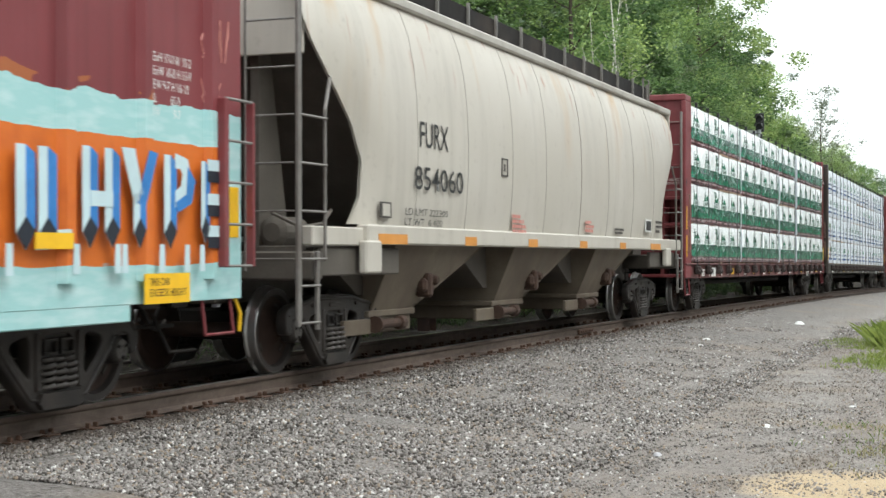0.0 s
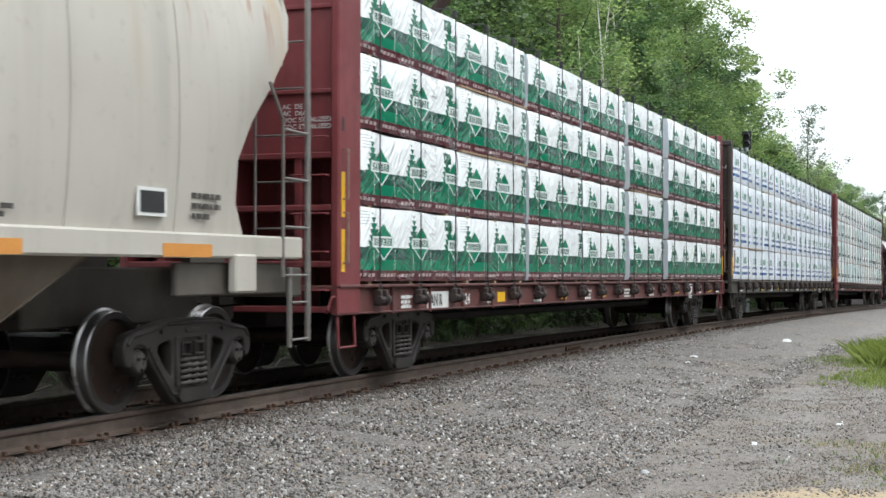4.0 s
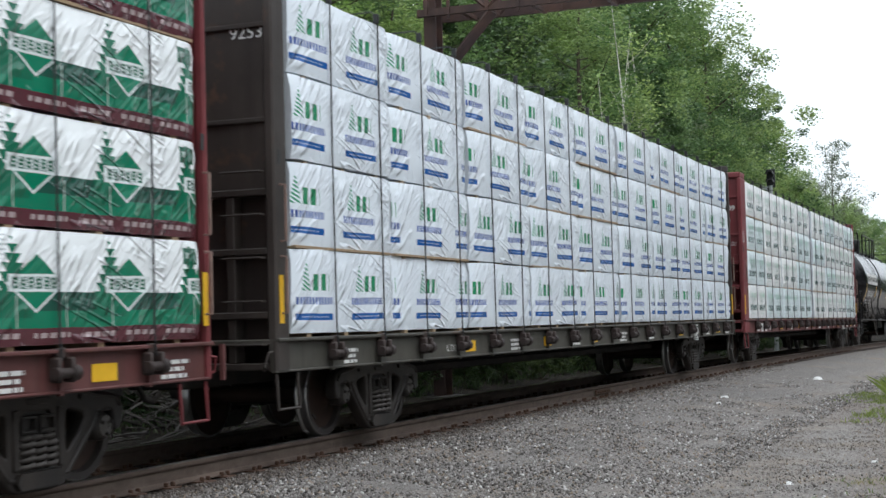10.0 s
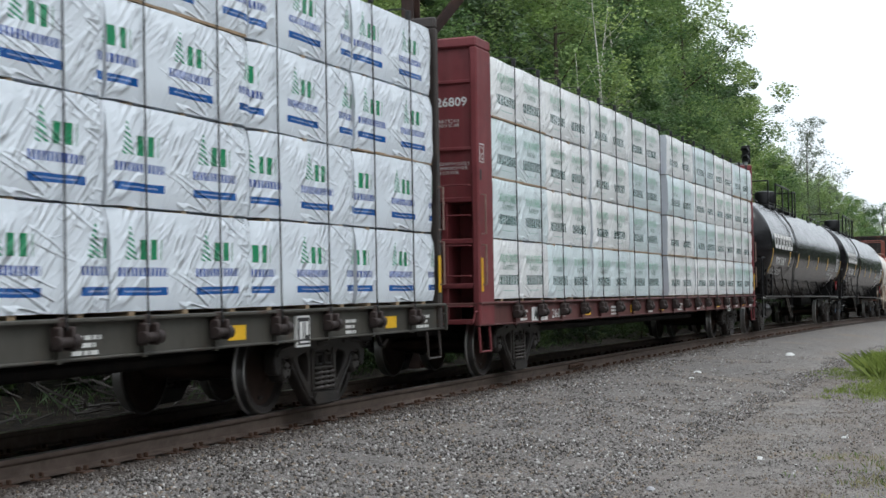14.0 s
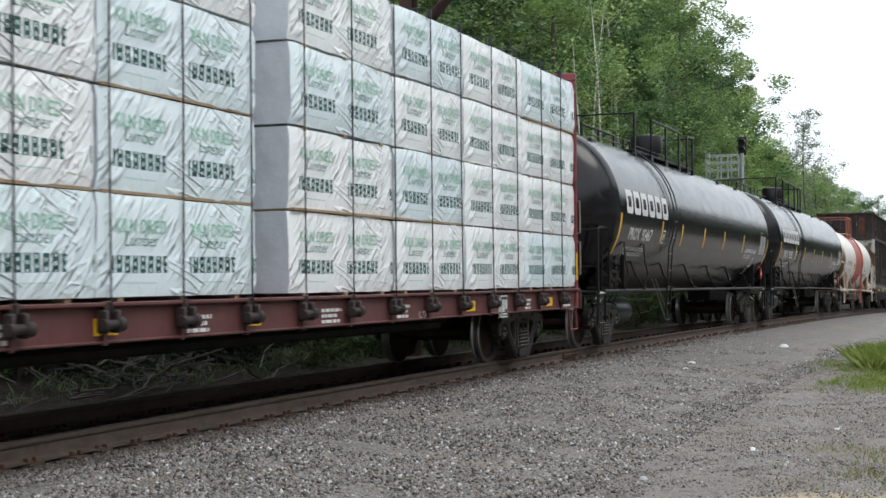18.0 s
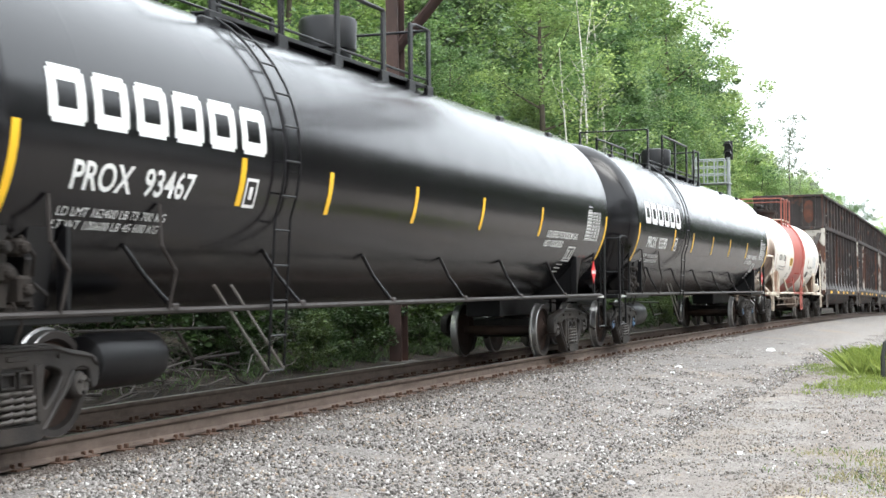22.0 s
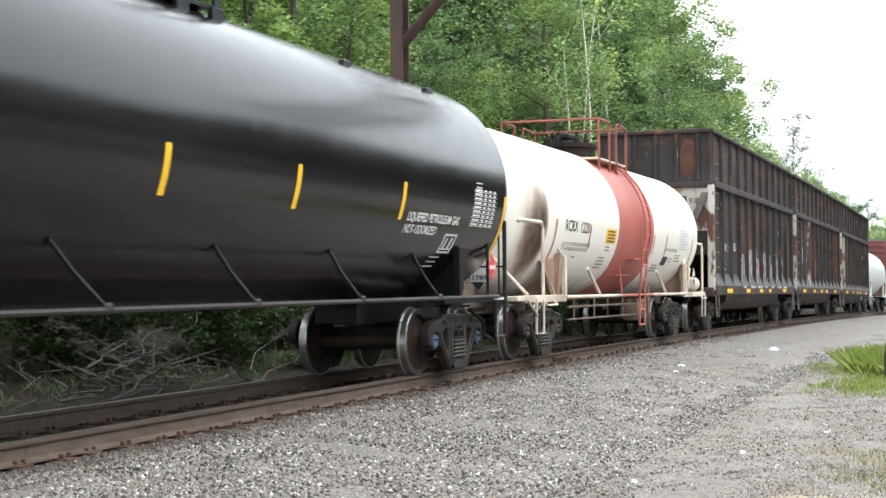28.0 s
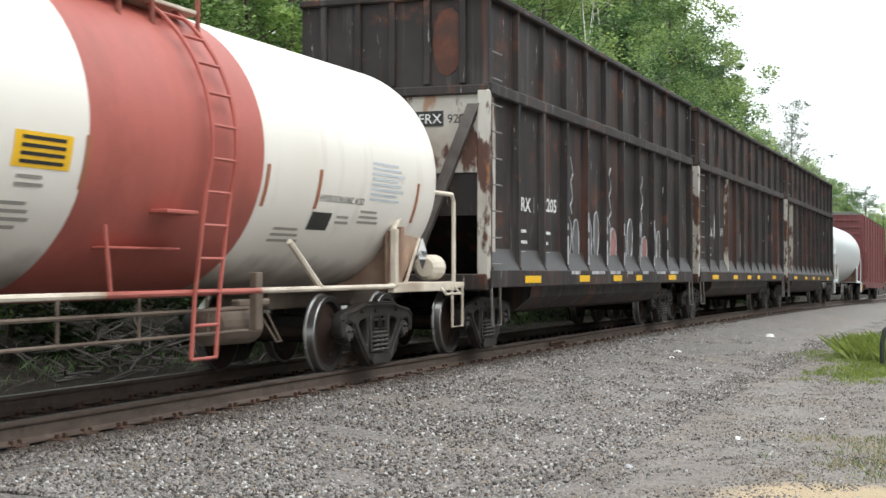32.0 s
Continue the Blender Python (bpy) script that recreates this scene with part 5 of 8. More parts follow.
def black_tank(label, uc, marks, dx):
    R, ZC, SEAM, HEAD, HALF = 1.60, 2.58, 8.86, 0.74, 8.13
    car = empty("tank_car", label, "rail car", "cars of the freight train")
    car_at(car, uc, HALF)
    running_gear(car, HALF, 9.4, dx > 0, (-7.85, 8.44))
    tx = min(dx, 0.0)
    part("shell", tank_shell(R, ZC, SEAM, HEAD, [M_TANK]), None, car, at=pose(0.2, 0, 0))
    # stub sills, end platforms, saddles
    for k in (-1, 1):
        part("stub_sill", Shape().box(k * 6.6, k * 9.6, -0.32, 0.32, 0.72, 1.25, 0.02), M_BLACKRAIL, car)
        part("end_platform", Shape().box(k * 9.2, k * 9.7, -1.40, 1.40, 0.98, 1.06, 0.01), M_BLACKRAIL, car)
        for y in (-1.325, 1.325):
            part("side_sill", Shape().box(k * 7.0, k * 9.2, y - 0.075, y + 0.075, 0.98, 1.06, 0.01), M_BLACKRAIL, car)
        part("saddle", Shape().prism([(-1.25, 1.06), (1.25, 1.06), (1.36, 1.75), (0, 1.1), (-1.36, 1.75)], k * 7.75, k * 8.1, "x"), M_BLACKRAIL, car)
        part("saddle_plate", Shape().box(k * 7.6, k * 7.66, -1.40, -1.30, 1.06, 1.75, 0.01), M_BLACKRAIL, car)
        for y in (-1.40, 1.40):
            part("end_handrail", Shape().tube([(k * 9.55, y, 0.5), (k * 9.55, y, 2.08), (k * 9.53, y, 2.17), (k * 9.46, y, 2.21), (k * 9.06, y, 2.21), (k * 8.92, y, 2.18), (k * 8.82, y, 2.09), (k * 8.78, y, 1.95), (k * 8.78, y, 1.06)], 0.024, 8), M_BLACKRAIL, car)
            part("corner_post", Shape().box(k * 9.575, k * 9.625, y - 0.02, y + 0.02, 0.45, 2.18, 0.008), M_BLACKRAIL, car)
            part("inner_handrail", Shape().tube([(k * 9.3, y, 1.06), (k * 9.3, y, 2.0), (k * 9.45, y, 2.1)], 0.016, 6), M_BLACKRAIL, car)
            part("sill_step", Shape().tube([(k * 9.55, y, 0.48), (k * 9.1, y, 0.48), (k * 9.1, y, 1.0)], 0.018, 6), M_BLACKRAIL, car)
        part("cross_rail", Shape().tube([(k * 9.6, -1.4, 2.16), (k * 9.6, 1.4, 2.16)], 0.02, 6), M_BLACKRAIL, car)
        part("cross_rail", Shape().tube([(k * 9.6, -1.4, 1.5), (k * 9.6, 1.4, 1.5)], 0.016, 6), M_BLACKRAIL, car)
    # brake gear on the leading end platform
    g = Shape()
    g.lathe([(-0.28, 0.17), (-0.24, 0.2), (0.22, 0.2), (0.28, 0.16)], 18, "x", (-8.25, -1.1, 1.28))
    g.box(-8.75, -7.95, -1.32, -0.95, 1.06, 1.14, 0.02).box(-8.5, -8.35, -1.36, -1.2, 1.1, 1.75, 0.02).box(-8.1, -8.0, -1.34, -1.2, 1.1, 1.5, 0.02)
    g.tube([(-8.6, -1.2, 1.5), (-8.3, -1.3, 1.68), (-8.0, -1.22, 1.55), (-7.9, -1.1, 1.2)], 0.03, 7)
    part("brake_valve", g, M_UNDER, car)
    for x, z, w, h in ((-8.62, 1.14, 0.16, 0.22), (-8.40, 1.30, 0.13, 0.15), (-8.18, 1.14, 0.15, 0.22), (-8.45, 1.52, 0.12, 0.10), (-8.22, 1.50, 0.09, 0.14)):
        part("valve", Shape().box(x - w / 2, x + w / 2, -1.40, -1.18, z, z + h, 0.025).lathe([(-1.45, 0.035), (-1.43, 0.05), (-1.39, 0.05)], 10, "y", (x, 0, z + h * 0.5)), M_UNDER, car, "black brake valve")
    for xa, za, xb, zb in ((-8.7, 1.30, -8.45, 1.62), (-8.2, 1.66, -8.02, 1.36), (-8.05, 1.30, -7.86, 1.12), (-8.6, 1.12, -8.66, 0.86), (-8.3, 1.16, -8.24, 0.84)):
        part("valve_pipe", Shape().tube([(xa, -1.36, za), ((xa + xb) / 2 + 0.03, -1.40, (za + zb) / 2), (xb, -1.34, zb)], 0.016, 6), M_UNDER, car)
    for k in (-1, 1):
        data_bars(car, k * 9.3 - 0.25, -1.402, 1.045, (0.5,), M_LETTER, 0.035, 0.02, 3)
        part("bell_crank", Shape().tube([(k * 8.9, -1.1, 0.85), (k * 9.15, -1.2, 0.70), (k * 9.3, -1.15, 0.50), (k * 9.55, -1.2, 0.42)], 0.026, 6).box(k * 8.7, k * 9.3, -1.2, -1.1, 0.84, 0.90, 0.02), M_UNDER, car)
    part("brake_cylinder", Shape().lathe([(-0.62, 0.0), (-0.60, 0.14), (-0.54, 0.225), (-0.40, 0.25), (0.42, 0.25), (0.54, 0.225), (0.60, 0.14), (0.62, 0.0)], 24, "x", (-6.05, -0.80, 0.62)), M_BLACKRAIL, car, "glossy black air reservoir", smooth=40)
    part("brake_pipe", Shape().tube([(-7.0, -1.0, 0.9), (-4.5, -1.05, 0.86), (-4.3, -1.1, 0.6), (-5.2, -1.1, 0.58), (-5.4, -1.05, 0.85)], 0.016, 6), M_UNDER, car)
    # side pipes along the belly with struts to the shell
    for y in (-1, 1):
        part("side_rail", Shape().tube([(-9.2, y * 1.42, 1.06), (9.2, y * 1.42, 1.06)], 0.028, 8), M_RIM, car, "grey pipe along the side")
    for x in (-6.07, -3.5, -0.98, 1.63, 4.22, 6.75):
        for y in (-1, 1):
            t = Shape().tube([(x, y * 1.42, 1.06), (x - 0.34, y * 1.31, 1.38), (x - 0.62, y * 1.29, 1.62)], 0.020, 6)
            part("strut", t, M_BLACKRAIL, car)
            part("strut_foot", Shape().box(x - 0.07, x + 0.05, y * 1.39, y * 1.45, 1.05, 1.12, 0.015), M_RIM, car)
    # ladder up the side, over to the platform
    xl = -4.16 + 1.6 * tx
    arc = [cyl_point(R + 0.07, ZC, a, xl) for a in range(-62, 66, 8)]
    arc2 = [(xl + 0.34, y, z) for _, y, z in arc]
    ladder(car, [(xl, -1.46, 0.42)] + arc[5:], [(xl + 0.34, -1.46, 0.42)] + arc2[5:], [i / 11 for i in range(12)], 0.014, M_BLACKRAIL)
    for q in (0.0, 0.34):
        part("ladder_brace", Shape().tube([(xl - 0.98 + q, -1.40, 1.28), (xl - 0.55 + q, -1.43, 0.90), (xl + q, -1.46, 0.43)], 0.014, 6), M_GALV, car)
    for q in (-8.05, -6.45):
        part("grab_iron", Shape().tube([(q, -1.50, 1.98), (q, -1.52, 1.62), (q + 0.24, -1.52, 1.40), (q + 0.24, -1.44, 1.06)], 0.018, 6), M_RIM, car)
    # top platform, valve housing, rails
    x0, x1, zp, zr = -2.71, 1.92, 4.06, 4.87
    zt = ZC + R
    for y in (-0.78, 0.78):
        s = Shape()
        s.box(x0 - 1.6, x1, y - 0.20 * (1 if y > 0 else 0.1), y + 0.20 * (0.1 if y > 0 else 1), zp, zp + 0.025, 0.006)
        s.box(x0 - 1.6, x1, y - 0.03, y, zp - 0.02, zp + 0.03, 0.006).box(x0 - 1.6, x1, y - 0.03, y, zp + 0.09, zp + 0.12, 0.006)
        part("platform", s, M_BLACKRAIL, car)
        for x in (x0 - 1.56, x0, -1.2, 0.26, 1.23, x1):
            yy = y * 1.04
            part("rail_post", Shape().box(x - 0.055, x + 0.055, yy - 0.02, yy + 0.02, zp - 0.12, zr, 0.006), M_BLACKRAIL, car)
            part("post_foot", Shape().box(x - 0.12, x + 0.12, yy - 0.03, yy + 0.03, zp - 0.16, zp + 0.02, 0.01), M_BLACKRAIL, car)
        yy = y * 1.04
        part("platform_rail", Shape().tube([(x0, yy, zp), (x0, yy, zr), (0.26, yy, zr)], 0.03, 8), M_BLACKRAIL, car)
        part("platform_rail", Shape().tube([(1.23, yy, zr - 0.04), (1.4, yy, zr), (1.92, yy, zr)], 0.024, 8), M_BLACKRAIL, car)
        if y > 0:
            part("platform_rail", Shape().tube([(x0, yy, zp + 0.5), (x1, yy, zp + 0.5)], 0.018, 6), M_BLACKRAIL, car)
    for x in (x0 - 1.56, x1):
        part("platform_rail", Shape().tube([(x, -0.81, zr - 0.3), (x, -0.81, zr), (x, 0.81, zr), (x, 0.81, zr - 0.3)], 0.02, 8), M_BLACKRAIL, car)
    part("grab_rail", Shape().tube([(x0 - 3.6, -0.3, zt - 0.02), (x0 - 3.5, -0.3, zt + 0.09), (x0 - 0.6, -0.3, zt + 0.09), (x0 - 0.5, -0.3, zt - 0.02)], 0.016, 6), M_BLACKRAIL, car)
    part("valve_housing", Shape().lathe([(zt - 0.1, 0.30), (zt + 0.20, 0.32), (zt + 0.22, 0.38), (zt + 0.60, 0.39), (zt + 0.64, 0.36), (zt + 0.67, 0.2), (zt + 0.67, 0.0)], 30, "z", (0.3, 0, 0)), M_BLACKRAIL, car, smooth=40)
    for x in (-8.0, -4.5, 5.0, 7.8):
        part("lifting_lug", Shape().box(x - 0.12, x + 0.12, -0.9, -0.82, ZC + 1.30, ZC + 1.40, 0.02), M_BLACKRAIL, car)
    # yellow stripes and lettering
    for x, z0, z1 in ((-8.57, 1.70, 2.5), (-5.07, 2.03, 2.48), (-2.97 + min(dx * 0.5, dx), 2.03, 2.48), (-0.44 + dx, 2.03, 2.48), (2.13 + dx, 2.03, 2.48), (5.02 + dx, 2.03, 2.48), (9.03, 1.66, 2.5)):
        part("reflector", patch(R, ZC, x - 0.05, x + 0.05, z0, z1), M_YELLOW, car, "yellow reflective stripe")
    block_letters(car, -8.06 + tx, 2.52, 0.45, 0.500, 6, R, ZC, M_LETTER)
    cyl_text(marks, 0.33, M_LETTER, car, -7.69 + tx, 2.03, R, ZC, 1.87, 0.006)
    cyl_text("LD LMT 162400 LB 73 700 KG\nLT WT 100600 LB 45 600 KG", 0.115, M_LETTER, car, -7.73 + tx, 1.80, R, ZC, 1.6)
    cyl_text("LIQUEFIED PETROLEUM GAS\nNOT-ODORIZED", 0.16, M_LETTER, car, 5.38, 2.02, R, ZC, 1.85, 0.003)
    # ruled table of small figures
    for i in range(9):
        z = 2.04 + i * 0.058
        row = Shape()
        for q in (patch(R, ZC, 7.66, 8.64, z, z + 0.008, 0, 0.004, 2, 1), patch(R, ZC, 7.70, 8.0, z + 0.018, z + 0.040, 0, 0.004, 1, 1), patch(R, ZC, 8.08, 8.2, z + 0.018, z + 0.040, 0, 0.004, 1, 1), patch(R, ZC, 8.28, 8.4, z + 0.018, z + 0.040, 0, 0.004, 1, 1), patch(R, ZC, 8.48, 8.58, z + 0.018, z + 0.040, 0, 0.004, 1, 1)):
            row.add(q.v, q.f)
        part("table_line", row, M_LETTER, car)
    s = Shape()
    for a, b, c, d in ((6.9, 7.36, 1.66, 1.685), (6.9, 7.36, 1.885, 1.91), (6.9, 6.94, 1.66, 1.91), (7.32, 7.36, 1.66, 1.91), (7.0, 7.06, 1.72, 1.86), (7.18, 7.24, 1.72, 1.86), (6.94, 7.32, 1.705, 1.72)):
        q = patch(R, ZC, a, b, c, d, 0, 0.004, 1, 2)
        s.add(q.v, q.f)
    part("stencil_frame", s, M_LETTER, car)
    s = Shape()
    for a, b, c, d in ((-4.98, -4.74, 2.02, 2.05), (-4.98, -4.74, 2.27, 2.30), (-4.98, -4.95, 2.02, 2.30), (-4.77, -4.74, 2.02, 2.30), (-4.90, -4.83, 2.1, 2.22)):
        q = patch(R, ZC, a, b, c, d, 0, 0.004, 1, 2)
        s.add(q.v, q.f)
    part("stencil_frame", s, M_LETTER, car)
    for i, (x, z, w) in enumerate(((6.75, 1.60, 0.6), (7.75, 2.62, 0.4))):
        q = Shape()
        for j in range(3):
            t = patch(R, ZC, x, x + w * 0.6, z - j * 0.06, z - j * 0.06 + 0.014, 0, 0.004, 1, 1)
            q.add(t.v, t.f)
        part("data_lettering", q, M_LETTER, car)
    # flammable-gas diamond at the rear end
    for k in (1,):
        s = Shape()
        cx, cz, w = k * 8.85 + 2 * tx, 1.48, 0.16
        s.use(0).prism([(cx - w, cz), (cx, cz - w * 1.25), (cx + w, cz), (cx, cz + w * 1.25)], -1.45, -1.44, "y")
        s.use(1).prism([(cx - 0.115, cz - 0.03), (cx + 0.115, cz - 0.03), (cx + 0.115, cz + 0.03), (cx - 0.115, cz + 0.03)], -1.455, -1.449, "y")
        pl = part("placard", s, [M_REDSIGN, M_LETTER], car, "red diamond hazard placard")
        lettering("1075", 0.075, M_INK, pl, cx - 0.085, -1.458, cz - 0.027)
        lettering("2", 0.08, M_LETTER, pl, cx - 0.02, -1.453, cz - 0.17)
    # a second one faces forward on the leading platform
    s = Shape()
    s.use(0).prism([(-0.17, 1.42), (0, 1.25), (0.17, 1.42), (0, 1.59)], -0.006, 0.0, "y").use(1).prism([(-0.115, 1.375), (0.115, 1.375), (0.115, 1.465), (-0.115, 1.465)], -0.012, -0.005, "y")
    pl = part("placard", s, [M_REDSIGN, M_LETTER], car, "red diamond hazard placard")
    pl.matrix_basis = pose(-9.66, -0.38, 0, 0, 0, -90)
    lettering("1075", 0.095, M_INK, pl, -0.098, -0.014, 1.385, span=0.19)
    lettering("2", 0.07, M_LETTER, pl, -0.02, -0.008, 1.29)
    # owner's number again on the leading head
    lettering(marks.split()[1], 0.22, M_LETTER, car, 0, 0, 0).matrix_basis = pose(-9.36, 0.2, 2.9, 0, 0, -90)
    return car


black_tank("glossy black tank car with white lettering and yellow stripes", 113.74, "PROX  93467", -0.12)
black_tank("glossy black tank car with white lettering, blue bearing caps", 134.1, "PROX  93595", 0.12)


def acid_tank(label, uc, detail=True, shell=None, trim=None, band=None):
    R, ZC, SEAM, HEAD, HALF = 1.48, 2.40, 6.3, 0.72, 5.45
    shell, trim, band = shell or M_CREAM, trim or M_CREAM_TRIM, band or M_SALMON
    car = empty("tank_car", label, "rail car", "cars of the freight train")
    car_at(car, uc, HALF)
    running_gear(car, HALF, 7.45, False, (-5.22, 5.45))
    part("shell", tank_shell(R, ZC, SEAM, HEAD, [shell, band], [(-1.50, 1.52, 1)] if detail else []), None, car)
    for k in (-1, 1):
        s = Shape()
        s.box(k * 3.9, k * 7.5, -0.32, 0.32, 0.75, 1.25, 0.02)
        part("stub_sill", s, M_CREAM_GEAR, car)
        part("end_platform", Shape().box(k * 7.2, k * 7.7, -1.40, 1.40, 0.97, 1.05, 0.01), trim, car)
        for y in (-1, 1):
            part("end_sill_side", Shape().box(k * 5.05, k * 7.3, y * 1.34, y * 1.42, 0.94, 1.06, 0.01), trim, car)
        c = Shape()
        c.prism([(-1.36, 1.0), (1.36, 1.0), (1.42, 1.75), (1.2, 1.75), (0.6, 1.3), (-0.6, 1.3), (-1.2, 1.75), (-1.42, 1.75)], k * 5.3, k * 5.42, "x")
        part("saddle", c, M_GUSSET, car)
        part("gusset", Shape().prism([(k * 5.12, 1.70), (k * 6.2, 1.62), (k * 5.55, 1.02), (k * 5.12, 1.02)], -1.31, -1.28, "y"), M_GUSSET, car, "rust-stained gusset plate with painted recess shade")
        part("gusset_edge", Shape().tube([(k * 6.2, -1.31, 1.62), (k * 5.55, -1.37, 1.03)], 0.022, 5).tube([(k * 5.12, -1.38, 1.70), (k * 5.5, -1.33, 1.90), (k * 5.75, -1.36, 1.98)], 0.035, 6), trim, car)
        part("saddle_post", Shape().box(k * 5.08, k * 5.18, -1.44, -1.36, 1.02, 1.72, 0.01), trim, car)
        hx = 6.43 if k < 0 else 7.2
        ox = 7.72 if k < 0 else 5.97
        sx, gx = (6.80, 6.0) if k < 0 else (7.55, 6.6)
        for y in (-1.42, 1.42):
            part("end_handrail", Shape().tube([(k * hx, y, 0.98), (k * hx, y, 2.14), (k * (hx + (0.08 if ox > hx else -0.08)), y, 2.23), (k * (ox + (-0.08 if ox > hx else 0.08)), y, 2.23), (k * ox, y, 2.2)], 0.03, 8), trim, car)
            part("sill_step", Shape().tube([(k * sx, y, 1.0), (k * sx, y, 0.45), (k * (sx - 0.4), y, 0.45), (k * (sx - 0.4), y, 1.0)], 0.02, 6), trim, car)
            part("grab_iron", Shape().tube([(k * gx, y * 1.03, 0.98), (k * gx, y * 1.08, 0.9), (k * (gx + 0.55), y * 1.08, 0.9), (k * (gx + 0.55), y * 1.03, 0.98)], 0.018, 6), trim, car)
            if k < 0:
                part("step_brace", Shape().tube([(-7.3, y, 1.0), (-6.8, y * 1.01, 0.74)], 0.024, 6), trim, car)
    if not detail:
        return car
    for y in (-1, 1):
        part("side_rail", Shape().tube([(-5.05, y * 1.42, 1.02), (-1.2, y * 1.42, 1.02)], 0.03, 8), trim, car)
        part("side_rail", Shape().tube([(1.55, y * 1.42, 1.02), (5.05, y * 1.42, 1.02)], 0.03, 8), trim, car)
        part("side_rail", Shape().tube([(-1.2, y * 1.42, 1.02), (1.55, y * 1.42, 1.02)], 0.03, 8), band, car, "red painted length of side rail")
        for x in (-2.75, 2.98):
            part("strut", Shape().tube([(x, y * 1.42, 1.02), (x - 0.62, y * 1.34, 1.52)], 0.035, 6), trim, car)
        part("strut", Shape().tube([(-1.1, y * 1.42, 1.02), (-1.1, y * 1.36, 1.6)], 0.02, 6), band, car)
    part("end_brace", Shape().tube([(-7.2, -1.40, 1.06), (-7.2, -0.36, 2.14)], 0.028, 8), trim, car)
    part("brake_rod", Shape().tube([(-4.4, -1.25, 0.62), (1.6, -1.25, 0.62)], 0.018, 6), M_CREAM_GEAR, car)
    part("brake_rod", Shape().tube([(-4.4, -1.25, 0.84), (1.6, -1.25, 0.84)], 0.022, 6), M_CREAM_GEAR, car)
    for x in (-4.0, -2.6, -1.6, -0.4, 0.8):
        part("rod_hanger", Shape().tube([(x, -1.25, 0.60), (x, -1.25, 1.0)], 0.016, 6), M_CREAM_GEAR, car)
    part("air_reservoir", Shape().lathe([(-0.45, 0.08), (-0.42, 0.19), (0.4, 0.2), (0.43, 0.1)], 18, "x", (1.75, -0.95, 0.66)), M_CREAM_GEAR, car)
    part("valve_gear", Shape().box(1.7, 1.85, -1.3, -1.22, 0.62, 1.2, 0.01).box(1.9, 2.6, -1.0, -0.9, 0.84, 0.92, 0.02).tube([(2.0, -1.2, 0.75), (2.15, -1.3, 0.48), (2.35, -1.25, 0.48), (2.3, -1.1, 0.8)], 0.012, 6), M_CREAM_GEAR, car)
    xl = 0.30
    arc = [cyl_point(R + 0.10, ZC, a, xl) for a in range(-16, 67, 7)]
    ladder(car, [(xl - 0.2, -1.48, 0.42), (xl - 0.1, -1.46, 1.0)] + arc, [(xl + 0.25, -1.48, 0.42), (xl + 0.35, -1.46, 1.0)] + [(xl + 0.45, y, z) for _, y, z in arc], [i / 12 for i in range(13)], 0.022, M_SALMON, "faded red side ladder")
    part("ladder_bracket", Shape().box(-0.92, 0.3, -1.25, -0.95, 1.40, 1.43, 0.01).box(-0.35, 0.2, -1.5, -1.25, 1.72, 1.76, 0.01), M_SALMON, car)
    zt = ZC + R
    for y in (-1, 1):
        part("platform", Shape().box(-1.25, 1.1, y * 0.62, y * 1.0, zt - 0.19, zt - 0.15, 0.008), M_CREAM_TRIM, car)
        for x in (-1.2, -0.35, 0.21, 1.04):
            part("rail_post", Shape().tube([(x, y * 1.0, zt - 0.42), (x, y * 1.0, zt + 0.61)], 0.028, 6), M_RAILRUST, car)
        part("platform_rail", Shape().tube([(-1.2, y * 1.0, zt + 0.61), (-0.35, y * 1.0, zt + 0.61)], 0.028, 8), M_RAILRUST, car)
        part("platform_rail", Shape().tube([(0.21, y * 1.0, zt + 0.61), (0.3, y * 1.0, zt + 0.64), (1.04, y * 1.0, zt + 0.61)], 0.026, 8), M_RAILRUST, car)
    for x in (-1.2, 1.04):
        part("platform_rail", Shape().tube([(x, -1.0, zt + 0.61), (x, 1.0, zt + 0.61)], 0.026, 6), M_RAILRUST, car)
    d = Shape()
    d.lathe([(zt - 0.05, 0.6), (zt + 0.12, 0.6), (zt + 0.14, 0.66), (zt + 0.22, 0.66), (zt + 0.22, 0.4), (zt + 0.3, 0.36), (zt + 0.32, 0.0)], 28, "z", (0, 0, 0))
    dome = part("valve_dome", d, M_UNDER, car)
    for a in range(6):
        part("valve", Shape().lathe([(zt + 0.2, 0.06), (zt + 0.34, 0.06), (zt + 0.36, 0.035), (zt + 0.46, 0.03)], 8, "z", (0.4 * math.cos(a), 0.4 * math.sin(a), 0)), M_UNDER, dome)
    part("valve_cover", Shape().box(-0.4, 0.4, -0.15, 0.15, zt + 0.30, zt + 0.46, 0.05), M_UNDER, dome)
    # lettering
    for x, z0, z1 in ((-5.78, 1.5, 2.31), (-3.6, 1.87, 2.3), (-1.5, 1.87, 2.3), (1.63, 1.86, 2.28), (2.86, 1.88, 2.3), (5.74, 1.81, 2.3)):
        part("reflector", patch(R, ZC, x - 0.04, x + 0.04, z0, z1), M_STRIP, car, "brown-red reflective strip")
    cyl_text("RCRX  1228", 0.27, M_INK, car, -5.25, 2.14, R, ZC, 1.53, 0.004)
    cyl_text("LD LMT 204700 LB 92 800 KG\nLT WT 58300 LB 26 400 KG", 0.09, M_INK, car, -5.25, 1.89, R, ZC, 1.8)
    cyl_text("HYDROCHLORIC ACID", 0.11, M_INK, car, 2.94, 1.96, R, ZC, 1.18)
